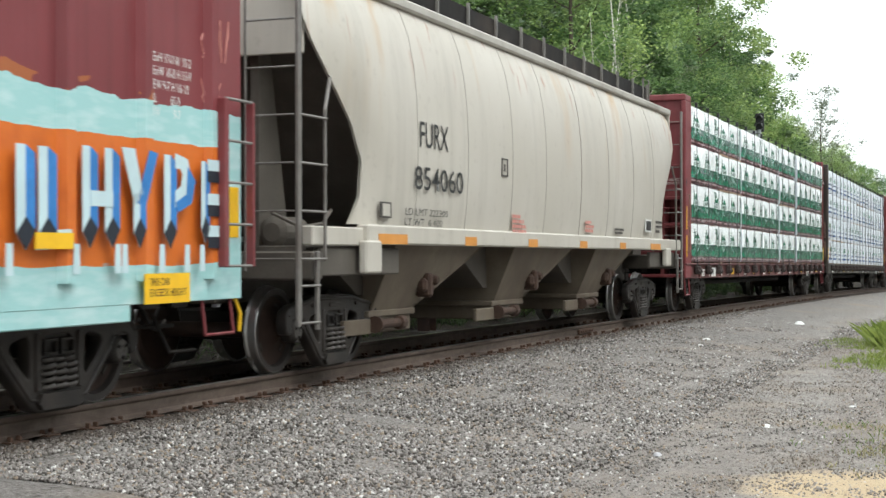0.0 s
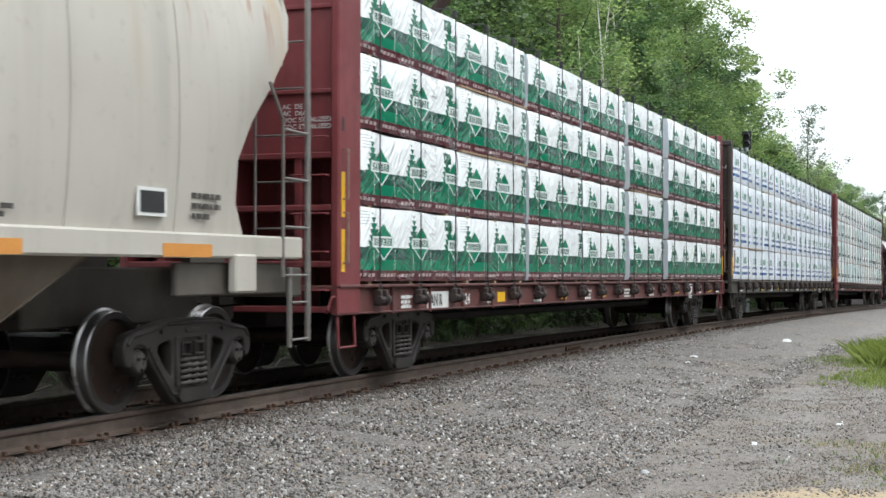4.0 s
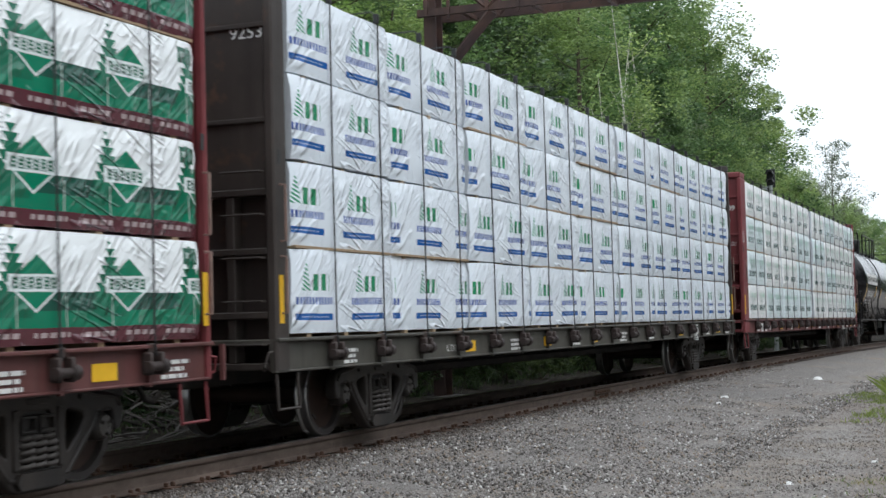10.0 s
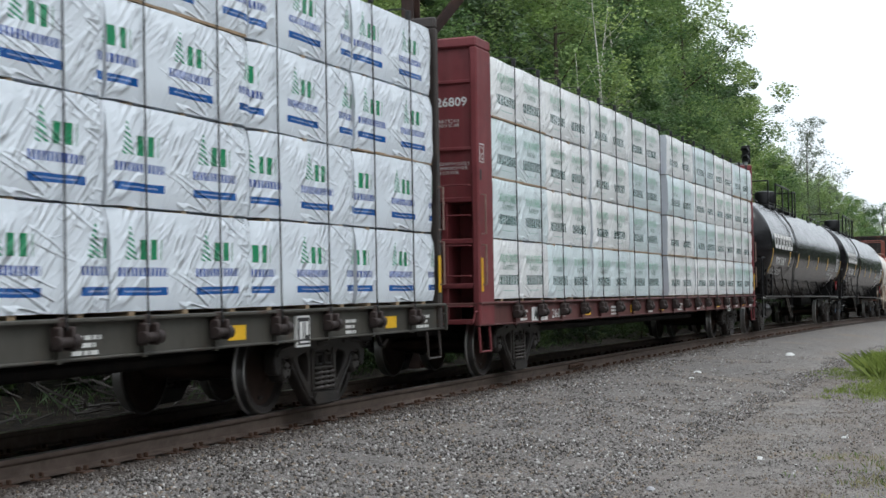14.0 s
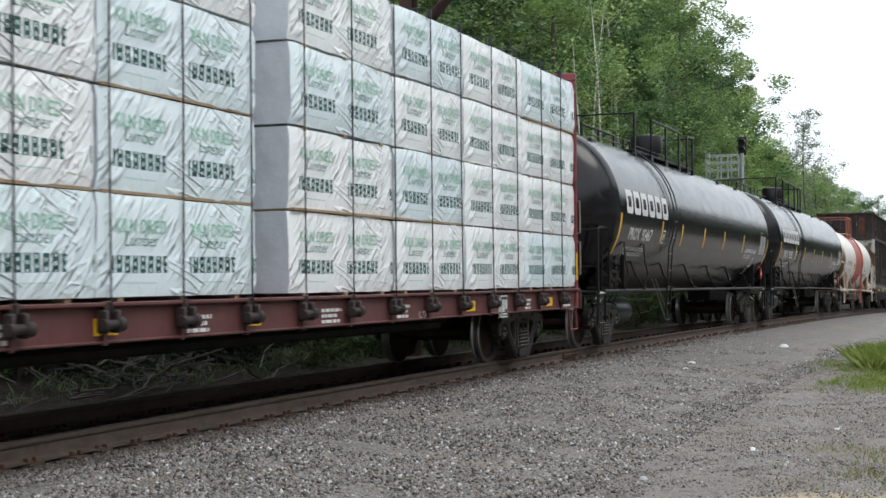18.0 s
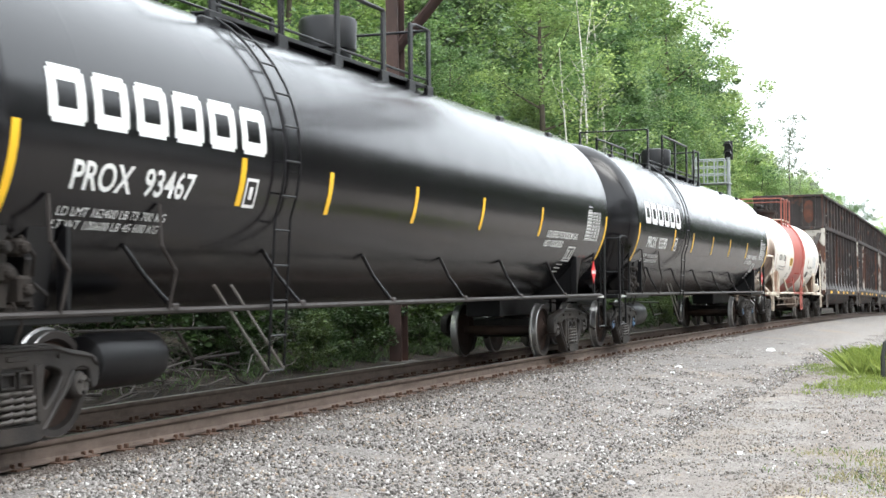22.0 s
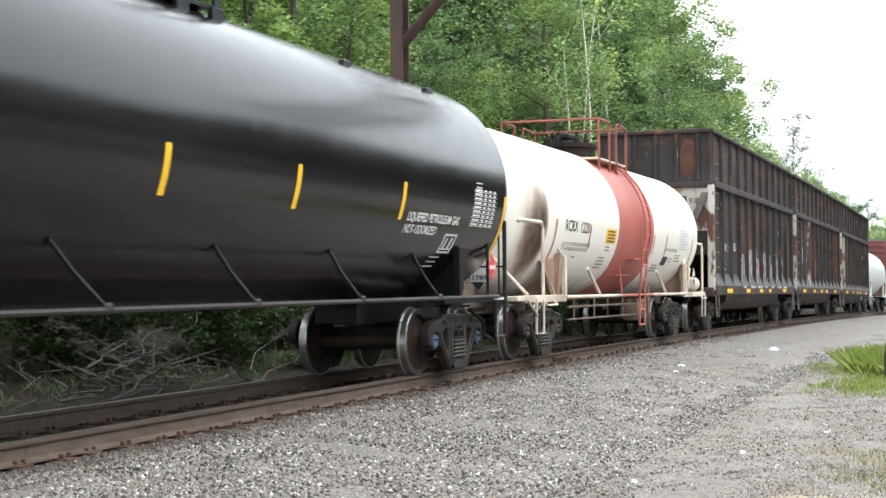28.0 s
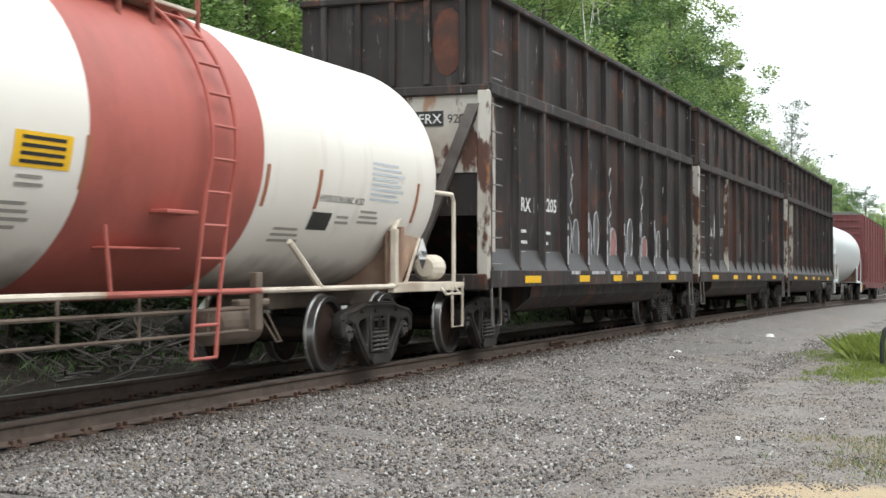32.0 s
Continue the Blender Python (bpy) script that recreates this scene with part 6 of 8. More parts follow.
    part("notice", patch(R, ZC, -2.45, -1.71, 2.0, 2.27, 0, 0.004, 2, 4), M_YELLOW, car, "yellow emergency notice with dark bars")
    for i in range(4):
        part("notice_bar", patch(R, ZC, -2.36, -1.80, 2.03 + i * 0.06, 2.058 + i * 0.06, 0, 0.008, 1, 1), M_INK, car)
    for i, (x, z, w, n) in enumerate(((-2.35, 1.92, 0.4, 2), (-2.6, 1.72, 0.6, 4), (3.5, 1.8, 0.4, 2), (4.1, 1.88, 0.6, 3), (4.26, 2.45, 1.0, 8), (2.1, 1.64, 0.7, 3), (-4.4, 1.70, 0.3, 1))):
        s = Shape()
        for j in range(n):
            q = patch(R, ZC, x, x + w * (0.8 + 0.2 * ((j * 7) % 3) / 2), z - j * 0.06, z - j * 0.06 + 0.028, 0, 0.004, 1, 1)
            s.add(q.v, q.f)
        part("data_lettering", s, M_SEAM if n < 8 else M_PALEDATA, car)
    s = patch(R, ZC, 2.85, 3.36, 1.66, 1.85, 0, 0.004, 1, 3)
    part("stencil_panel", s, M_INK, car)
    # corroded outlet cap and a grey diamond at the rear corner
    part("end_lamp_bracket", Shape().lathe([(-0.2, 0.12), (-0.15, 0.17), (0.15, 0.17), (0.2, 0.1)], 14, "x", (6.75, -1.25, 1.25)), trim, car)
    for at in (pose(5.9, -1.465, 1.42), pose(-7.72, -0.77, 1.34, 0, 0, -90)):
        pl = part("placard", Shape().use(0).prism([(-0.17, 0), (0, -0.2), (0.17, 0), (0, 0.2)], -0.005, 0.005, "y").use(1).prism([(-0.11, -0.07), (0, -0.2), (0.11, -0.07)], -0.009, -0.005, "y").prism([(-0.15, -0.03), (-0.135, -0.03), (-0.135, 0.03), (-0.15, 0.03)], -0.009, -0.005, "y"), [M_LETTER, M_INK], car, "white and black diamond placard")
        pl.matrix_basis = at
        lettering("1789", 0.10, M_INK, pl, -0.115, -0.011, -0.035, span=0.23, bold=0.002)
    return car


acid_tank("cream white tank car with faded red band and burnt front", 152.02)


# ---- covered hopper ----
def covered_hopper():
    car = empty("covered_hopper_car", "pale grey curved-side covered hopper car with brown stains", "rail car", "cars of the freight train")
    HALF, UC = 7.13, 22.0
    car_at(car, UC, HALF)
    running_gear(car, HALF, 8.35)
    side = [(1.50, 1.60), (1.535, 1.9), (1.56, 2.3), (1.565, 2.7), (1.55, 3.1), (1.51, 3.5), (1.44, 3.85), (1.34, 4.12), (1.28, 4.22)]
    # the side sheets: their ends are cut to a curve and drawn in
    def edge(z):
        pts = [(1.6, 7.48), (1.85, 7.28), (2.2, 7.24), (2.5, 7.34), (2.95, 7.82), (3.4, 8.36), (3.8, 8.55), (4.3, 8.62)]
        for (a, p), (b, q) in zip(pts, pts[1:]):
            if z <= b:
                return p + (q - p) * (z - a) / (b - a)
        return pts[-1][1]
    for k in (-1, 1):
        s = Shape()
        n = 40
        vs = []
        for i in range(n + 1):
            for y, z in side:
                w = edge(z)
                x = -w + 2 * w * i / n
                r = max(0.0, 1 - (w - abs(x)) / 0.9)
                vs.append((x, k * (y - 0.10 * r * r), z))
        m = len(side)
        s.add(vs, [(i * m + j, (i + 1) * m + j, (i + 1) * m + j + 1, i * m + j + 1) for i in range(n) for j in range(m - 1)])
        inner = [(x, y - k * 0.03, z) for x, y, z in vs]
        s.add(inner, [(i * m + j, (i + 1) * m + j, (i + 1) * m + j + 1, i * m + j + 1) for i in range(n) for j in range(m - 1)])
        sh = part("side_sheet", s, M_HOPPER, car, smooth=60)
        # weld seams between the panels
        for i, x in enumerate((-5.9, -4.2, -2.42, -0.86, 1.03, 2.72, 4.46, 6.05)):
            t = Shape().tube([(x, k * (y + 0.002), z) for y, z in side], 0.0045, 5)
            part("weld_seam", t, M_HOPPER_LOW if i == 4 else M_SEAM, sh)
        e = Shape()
        e.box(-7.3, 8.45 if k > 0 else 8.45, k * 1.40, k * 1.56, 1.38, 1.60, 0.02)
        e.box(-8.55, -7.2, k * 1.38, k * 1.50, 1.36, 1.56, 0.015)
        e.box(-7.44, -7.02, k * 1.50, k * 1.60, 1.06, 1.42, 0.02).box(7.0, 7.4, k * 1.50, k * 1.60, 1.06, 1.42, 0.02)
        part("side_sill", e, M_HOPPER, car)
        part("roof_edge", Shape().box(-8.45, 8.45, k * 1.22, k * 1.36, 4.20, 4.33, 0.025), M_HOPPER_ROOF, car)
    r = Shape()
    r.prism([(-1.30, 4.28), (1.30, 4.28), (1.0, 4.42), (0.5, 4.50), (-0.5, 4.50), (-1.0, 4.42)], -8.45, 8.45, "x")
    part("roof", r, M_HOPPER_ROOF, car)
    for k in (-1, 1):
        s = Shape()
        part("end_top_sheet", Shape().box(k * 8.40, k * 8.44, -1.34, 1.34, 3.34, 4.27, 0.01), M_HOPPER, car)
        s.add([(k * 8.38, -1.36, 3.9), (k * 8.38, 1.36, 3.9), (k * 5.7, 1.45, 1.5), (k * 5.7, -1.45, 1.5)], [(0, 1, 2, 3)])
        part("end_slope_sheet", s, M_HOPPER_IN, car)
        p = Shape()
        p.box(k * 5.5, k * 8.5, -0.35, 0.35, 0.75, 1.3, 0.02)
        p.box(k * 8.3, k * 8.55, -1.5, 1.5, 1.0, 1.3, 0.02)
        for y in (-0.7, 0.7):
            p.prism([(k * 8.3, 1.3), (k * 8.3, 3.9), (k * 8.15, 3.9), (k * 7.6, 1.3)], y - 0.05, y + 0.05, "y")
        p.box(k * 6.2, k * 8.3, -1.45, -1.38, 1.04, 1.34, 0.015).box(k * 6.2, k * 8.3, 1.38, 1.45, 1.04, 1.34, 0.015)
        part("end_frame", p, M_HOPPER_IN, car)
        # corner ladder of flat stiles and round rungs
        xs = -8.95 if k < 0 else 8.58
        q = k * (abs(xs) - 8.62)
        lad = part("corner_ladder", Shape().box(xs - 0.04, xs + 0.04, -1.57, -1.53, 0.55, 4.3, 0.008), M_GALV, car)
        part("stile", Shape().tube([(k * 8.05 + q, -1.56, 1.2), (k * 8.05 + q, -1.56, 2.75), (k * 7.85 + q, -1.52, 3.1)], 0.02, 6), M_GALV, lad)
        part("stile", Shape().box(k * 8.18 + q, k * 8.24 + q, -1.57, -1.53, 0.5, 1.3, 0.008), M_GALV, lad)
        part("stile", Shape().tube([(xs, -0.95, 1.1), (xs, -0.95, 4.3)], 0.016, 6), M_GALV, lad)
        for i in range(4):
            z = 1.22 + i * 0.478
            part("rung", Shape().tube([(xs, -1.56, z), (k * 8.05 + q, -1.58, z)], 0.014, 6), M_GALV, lad)
        for z in (0.58, 0.95):
            part("rung", Shape().tube([(xs, -1.56, z), (k * 8.2 + q, -1.58, z)], 0.014, 6), M_GALV, lad)
        for i in range(7):
            z = 1.22 + i * 0.478
            part("rung", Shape().tube([(xs, -1.5, z), (xs, -0.95, z)], 0.012, 6), M_GALV, lad)
    g = Shape()
    g.lathe([(-0.3, 0.1), (-0.26, 0.17), (0.26, 0.17), (0.3, 0.1)], 16, "x", (-8.0, -0.9, 1.5))
    g.box(-8.3, -7.5, -1.3, -0.6, 1.28, 1.36, 0.01)
    g.tube([(-8.5, -1.0, 1.7), (-8.2, -1.2, 1.55), (-7.8, -1.25, 1.6), (-7.5, -1.2, 1.75)], 0.02, 6)
    part("brake_gear", g, M_HOPPER_IN, car)
    # chutes
    for i, x in enumerate((-6.25, -1.95, 2.35)):
        w = 3.05 if i < 2 else 2.6
        s = Shape()
        vs = [(x, -1.43, 1.42), (x + w, -1.43, 1.42), (x + w, 1.43, 1.42), (x, 1.43, 1.42),
              (x + 0.08, -1.06, 0.60), (x + 1.30, -1.06, 0.60), (x + 1.30, 1.06, 0.60), (x + 0.08, 1.06, 0.60)]
        s.add(vs, [(0, 1, 5, 4), (1, 2, 6, 5), (2, 3, 7, 6), (3, 0, 4, 7), (4, 5, 6, 7), (0, 3, 2, 1)])
        ch = part("chute", s, M_HOPPER_LOW, car, "tan grimy discharge chute")
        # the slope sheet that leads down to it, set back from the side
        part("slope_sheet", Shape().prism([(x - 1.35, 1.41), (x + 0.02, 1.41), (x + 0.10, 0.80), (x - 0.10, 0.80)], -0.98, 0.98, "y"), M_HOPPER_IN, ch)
        part("edge_angle", Shape().tube([(x, -1.435, 1.42), (x + 0.08, -1.065, 0.60)], 0.014, 5).tube([(x + w, -1.435, 1.42), (x + 1.30, -1.065, 0.60)], 0.012, 5), M_HOPPER_LOW, ch)
        s = Shape()
        s.box(x - 0.05, x + 1.36, -1.10, 1.10, 0.53, 0.61, 0.012)
        s.box(x + 0.05, x + 1.30, -1.06, 1.06, 0.34, 0.54, 0.015)
        s.box(x - 0.75, x - 0.02, -1.12, -1.06, 0.34, 0.52, 0.012)
        part("outlet_gate", s, M_HOPPER_LOW, ch)
        part("gate_pinion", Shape().lathe([(-0.12, 0.10), (-0.06, 0.10), (-0.05, 0.055), (0.55, 0.055), (0.56, 0.085), (0.68, 0.085)], 12, "x", (x + 0.10, -1.17, 0.45)), M_RUSTPIN, ch, "rusty gate shaft")
        v = Shape().box(x + 1.22, x + 1.56, -1.30, -1.16, 0.80, 0.98, 0.04).box(x + 1.30, x + 1.44, -1.33, -1.12, 0.74, 1.04, 0.03)
        v.lathe([(-1.36, 0.05), (-1.30, 0.07), (-1.22, 0.07)], 10, "y", (x + 1.50, 0, 0.95))
        part("vibrator_bracket", v, M_RUSTPIN, ch)
    part("centre_sill", Shape().box(-6.0, 6.0, -0.3, 0.3, 0.85, 1.3, 0.02), M_UNDER, car)
    # roof running board with posts
    w = Shape()
    for y in (-0.62, 0.62):
        for i in range(6):
            w.box(-8.4, 8.4, y - 0.2 + i * 0.075, y - 0.165 + i * 0.075, 4.66, 4.70)
        for i in range(40):
            w.box(-8.4 + i * 0.43, -8.37 + i * 0.43, y - 0.2, y + 0.2, 4.655, 4.69)
    w.box(-8.4, 8.4, -0.86, -0.83, 4.56, 4.80)
    part("running_board", w, M_UNDER, car, "dark grating walkway")
    for i in range(15):
        x = -8.3 + i * 16.6 / 14
        part("walkway_post", Shape().box(x - 0.02, x + 0.02, -0.90, -0.86, 4.40, 4.86), M_GALV, car, "pale post of the walkway")
    part("roof_grab", Shape().tube([(7.9, -0.9, 4.3), (7.9, -0.9, 4.95), (8.4, -0.9, 4.95), (8.4, -0.9, 4.3)], 0.018, 6), M_GALV, car)
    part("hatch_row", Shape().box(-7.6, 7.6, -0.32, 0.32, 4.48, 4.62, 0.03), M_HOPPER_ROOF, car)
    # markings
    y = -1.57
    for x, w in ((-6.63, 0.41), (-4.1, 0.21), (-1.5, 0.21), (1.15, 0.21), (3.68, 0.2), (6.2, 0.41)):
        part("reflector", Shape().box(x - w, x + w, -1.566, -1.558, 1.385, 1.50), M_ORANGE, car, "dull orange reflector")
    lettering("FURX", 0.44, M_INK, car, -5.88, -1.575, 2.55, bold=0.001, span=0.92)
    lettering("854060", 0.40, M_INK, car, -6.03, -1.575, 2.04, bold=0.001, span=1.6)
    lettering("LD LMT 222300\nLT WT  6 400", 0.12, M_INK, car, -6.28, -1.555, 1.73, span=1.35).rotation_euler = (radians(4), 0, 0)
    s = Shape()
    for a, b, c, d in ((-2.91, -2.88, 2.35, 2.60), (-2.68, -2.65, 2.35, 2.60), (-2.91, -2.65, 2.35, 2.37), (-2.91, -2.65, 2.58, 2.60), (-2.81, -2.76, 2.42, 2.52)):
        s.box(a, b, -1.574, -1.566, c, d)
    part("stencil_frame", s, M_CAP, car)
    data_bars(car, -2.4, -1.548, 1.84, (0.35, 0.5, 0.6, 0.6), M_REDDATA, 0.05, 0.02, 3)
    data_bars(car, 1.3, -1.548, 1.84, (0.35, 0.5, 0.45), M_REDDATA, 0.05, 0.02, 4)
    data_bars(car, 3.2, -1.545, 1.75, (0.6, 0.5), M_CAP, 0.04, 0.02, 5)
    data_bars(car, 6.3, -1.54, 1.95, (0.5, 0.5, 0.3), M_CAP, 0.05, 0.04, 7)
    s = Shape()
    s.use(0).box(5.4, 5.85, -1.56, -1.545, 1.72, 1.96)
    s.use(1).box(5.44, 5.81, -1.565, -1.555, 1.75, 1.93)
    part("stencil_panel", s, [M_LETTER, M_INK], car)
    s = Shape()
    s.use(0).box(-6.95, -6.65, -1.55, -1.535, 1.68, 1.86).use(1).box(-6.9, -6.7, -1.556, -1.545, 1.70, 1.84)
    part("stencil_panel", s, [M_CAP, M_HOPPER], car)
    return car


covered_hopper()


# ---- boxcar with spray paint ----
def boxcar(uc, label, sprayed):
    car = empty("boxcar", label, "rail car", "cars of the freight train")
    L, HALF = 9.15, 6.9
    car_at(car, uc, HALF)
    running_gear(car, HALF, 9.1)
    paint = M_MAROON if sprayed else M_FARRED
    b = Shape()
    b.box(-L, L, -1.45, 1.45, 1.0, 4.72, 0.02)
    body = part("body", b, paint, car)
    part("roof", Shape().prism([(-1.5, 4.70), (1.5, 4.70), (0.8, 4.86), (-0.8, 4.86)], -L - 0.03, L + 0.03, "x"), M_GALV, car)
    if sprayed:
        p = Paint("sprayed_side_paint", 0.5)
        x, z = p.x, p.z
        rag = (p.noise(2.0, 5) - 0.5) * 0.25
        zz = z + rag
        p.layer((0.18, 0.035, 0.040))
        p.layer((0.24, 0.06, 0.065), p.noise(0.8, 4).soft(0.4, 0.75) * 0.6)
        p.layer((0.10, 0.02, 0.022), p.noise(1.0, 5, (6, 6, 0.25)).soft(0.5, 0.75) * 0.5)
        p.layer((0.45, 0.15, 0.03), zz.between(2.53, 2.64) * (p.noise(1.2, 3) > 0.45) * (x < 7.6) * 0.6)
        p.layer((0.34, 0.58, 0.58), (zz < 2.54))
        p.layer((0.48, 0.66, 0.66), (zz < 2.54) * p.noise(3, 5, (1, 1, 4)).soft(0.45, 0.7))
        p.layer((0.62, 0.15, 0.02), (z + rag * 0.4).between(1.18, 2.21) * (x + rag < 8.72))
        p.layer((0.50, 0.11, 0.015), (z + rag * 0.4).between(1.18, 2.21) * (x + rag < 8.72) * p.noise(4, 5).soft(0.5, 0.8))
        p.layer((0.30, 0.50, 0.52), p.noise(5, 6).soft(0.6, 0.75) * (z < 1.2) * 0.7)
        p.bump(p.noise(50, 4), 0.12)
        skin = p.done()
    else:
        skin = paint
    for k in (-1, 1):
        part("side_sheet", Shape().box(-L + 0.02, L - 0.02, k * 1.45, k * 1.475, 0.86, 4.68, 0.005), skin, car)
        for i in range(17):
            x = -8.65 + i * 1.075
            if not sprayed and i % 2:
                continue
            part("side_rib", Shape().prism([(x - 0.10, k * 1.475), (x - 0.055, k * 1.545), (x + 0.055, k * 1.545), (x + 0.10, k * 1.475)], 1.05, 4.62, "z"), skin, car)
        part("side_sill", Shape().box(-7.3, 7.3, k * 1.40, k * 1.47, 0.72, 0.90, 0.01), skin, car)
    for k in (-1, 1):
        s = Shape()
        for i in range(9):
            z = 1.3 + i * 0.38
            s.box(k * L, k * (L + 0.06), -1.3, 1.3, z, z + 0.12, 0.02)
        part("end_corrugation", s, paint, car)
        l = Shape()
        xa, xb = k * 8.62, k * 9.12
        l.box(xa - 0.04, xa + 0.04, -1.62, -1.52, 1.15, 2.66, 0.01).box(xb - 0.02, xb + 0.02, -1.62, -1.54, 1.15, 2.66, 0.008)
        part("ladder_stile", l, paint, car)
        for i in range(5):
            z = 1.16 + i * 0.375
            part("ladder_rung", Shape().tube([(xa, -1.60, z), (xb, -1.60, z)], 0.014, 6), M_GALV, car)
        part("sill_step", Shape().tube([(k * 9.0, -1.42, 0.88), (k * 9.0, -1.46, 0.55), (k * 8.5, -1.46, 0.55), (k * 8.5, -1.42, 0.88)], 0.018, 6), paint, car)
        part("uncoupling_lever", Shape().tube([(k * 9.1, -1.42, 0.86), (k * 9.2, -1.42, 0.72), (k * 9.22, -1.40, 0.55)], 0.02, 6), M_YELLOW, car, "yellow uncoupling lever")
    part("underframe", Shape().box(-9.1, 9.1, -0.35, 0.35, 0.6, 1.0, 0.02).box(-6, 6, -1.2, 1.2, 0.80, 0.98), M_UNDER, car)
    part("brake_rigging", Shape().tube([(5, -0.9, 0.7), (8.7, -1.0, 0.62)], 0.02, 6).tube([(8.2, -1.1, 0.75), (8.4, -1.15, 0.4), (8.75, -1.2, 0.4)], 0.018, 6), M_UNDER, car)
    if not sprayed:
        return car
    # sprayed block letters: pale faces with blue shaded halves
    pale = material("pale_blue_spray", (0.52, 0.66, 0.70), 0.5, var=0.1, scale=3)
    blue = material("blue_spray", (0.04, 0.20, 0.52), 0.5, var=0.25, scale=3)
    dark = material("dark_spray", (0.015, 0.02, 0.03), 0.5, var=0.2)
    yf, n = -1.551, 0
    def bar(pts, m, off=0.0):
        part("spray_stroke", Shape().prism(pts, yf - 0.004 - off, yf - off, "y"), m, car, "spray-painted stroke")
    def stem(x, w, z0, z1, slant=0.0):
        bar([(x + slant, z0 + 0.12), (x + w / 2 + slant / 2, z0), (x + w / 2, z1), (x, z1)], pale)
        bar([(x + w / 2 + slant / 2, z0), (x + w, z0 + 0.14), (x + w, z1 - 0.06), (x + w / 2, z1)], blue, 0.002)
        bar([(x + slant, z0 + 0.12), (x + w / 2 + slant / 2, z0), (x + w, z0 + 0.14), (x + w / 2, z0 + 0.24)], dark, 0.004)
    for x in (4.7, 5.1, 5.72, 5.98):
        stem(x, 0.22, 1.30, 2.06)
    bar([(5.98, 1.44), (6.38, 1.46), (6.42, 1.32), (5.95, 1.30)], pale)
    stem(6.52, 0.2, 1.32, 2.10)
    stem(6.82, 0.2, 1.32, 2.10)
    bar([(6.62, 1.64), (6.92, 1.64), (6.92, 1.76), (6.62, 1.76)], pale, 0.006)
    bar([(7.05, 2.12), (7.24, 2.12), (7.36, 1.76), (7.24, 1.66)], pale)
    bar([(7.46, 2.12), (7.58, 2.10), (7.40, 1.66), (7.26, 1.68)], blue)
    stem(7.22, 0.18, 1.32, 1.76)
    stem(7.68, 0.19, 1.32, 2.10)
    bar([(7.84, 2.12), (8.04, 2.08), (8.10, 1.94), (8.04, 1.76), (7.84, 1.66), (7.84, 1.80), (7.93, 1.84), (7.96, 1.94), (7.92, 1.99), (7.84, 1.99)], pale, 0.006)
    bar([(8.04, 2.02), (8.17, 1.90), (8.10, 1.70), (7.88, 1.62), (7.84, 1.70), (8.02, 1.78)], blue, 0.008)
    stem(8.28, 0.14, 1.36, 2.08)
    for z in (2.0, 1.70, 1.42):
        bar([(8.38, z), (8.62, z), (8.62, z + 0.10), (8.38, z + 0.10)], pale, 0.004)
        bar([(8.38, z - 0.1), (8.64, z - 0.1), (8.62, z), (8.38, z)], dark, 0.006)
    for x in (5.6, 6.4, 6.95, 7.05, 7.6, 8.0, 8.25):
        bar([(x, 1.12), (x + 0.09, 1.12), (x + 0.08, 1.35), (x + 0.01, 1.35)], pale)
    lettering("ExH 17-0 W 10-2\nExW 10-8 H 15-9\nEW 9-7 H 16-10\nIL         60-9\nIW         9-7", 0.115, M_LETTER, car, 7.63, -1.478, 2.88, span=0.6)
    s = Shape()
    s.use(0).box(7.38, 8.08, -1.556, -1.546, 0.86, 1.11)
    part("notice", s, M_YELLOW, car, "yellow notice about excess height")
    lettering("THIS CAR\nEXCEEDS HEIGHT", 0.09, M_INK, car, 7.45, -1.559, 1.01, span=0.56)
    part("reflector", Shape().box(8.91, 9.07, -1.482, -1.474, 1.42, 1.88), M_YELLOW, car, "yellow reflector")
    part("reflector", Shape().box(5.93, 6.39, -1.566, -1.556, 1.31, 1.43), M_YELLOW, car, "yellow reflector")
    part("door_catch", Shape().box(4.9, 5.3, -1.5, -1.474, 0.92, 1.02, 0.01), M_GALV, car)
    tag = Shape()
    rg = random.Random(4)
    for i in range(7):
        x, z = 8.45 + (i % 4) * 0.12, 3.2 - (i // 4) * 0.45
        tag.tube([(x + rg.uniform(-0.05, 0.1), -1.477, z + rg.uniform(-0.25, 0.25)) for _ in range(5)], 0.006, 4)
    part("chalk_tag", tag, M_REDDATA, car)
    return car


boxcar(2.9, "maroon boxcar with orange and pale blue spray-painted letters", True)


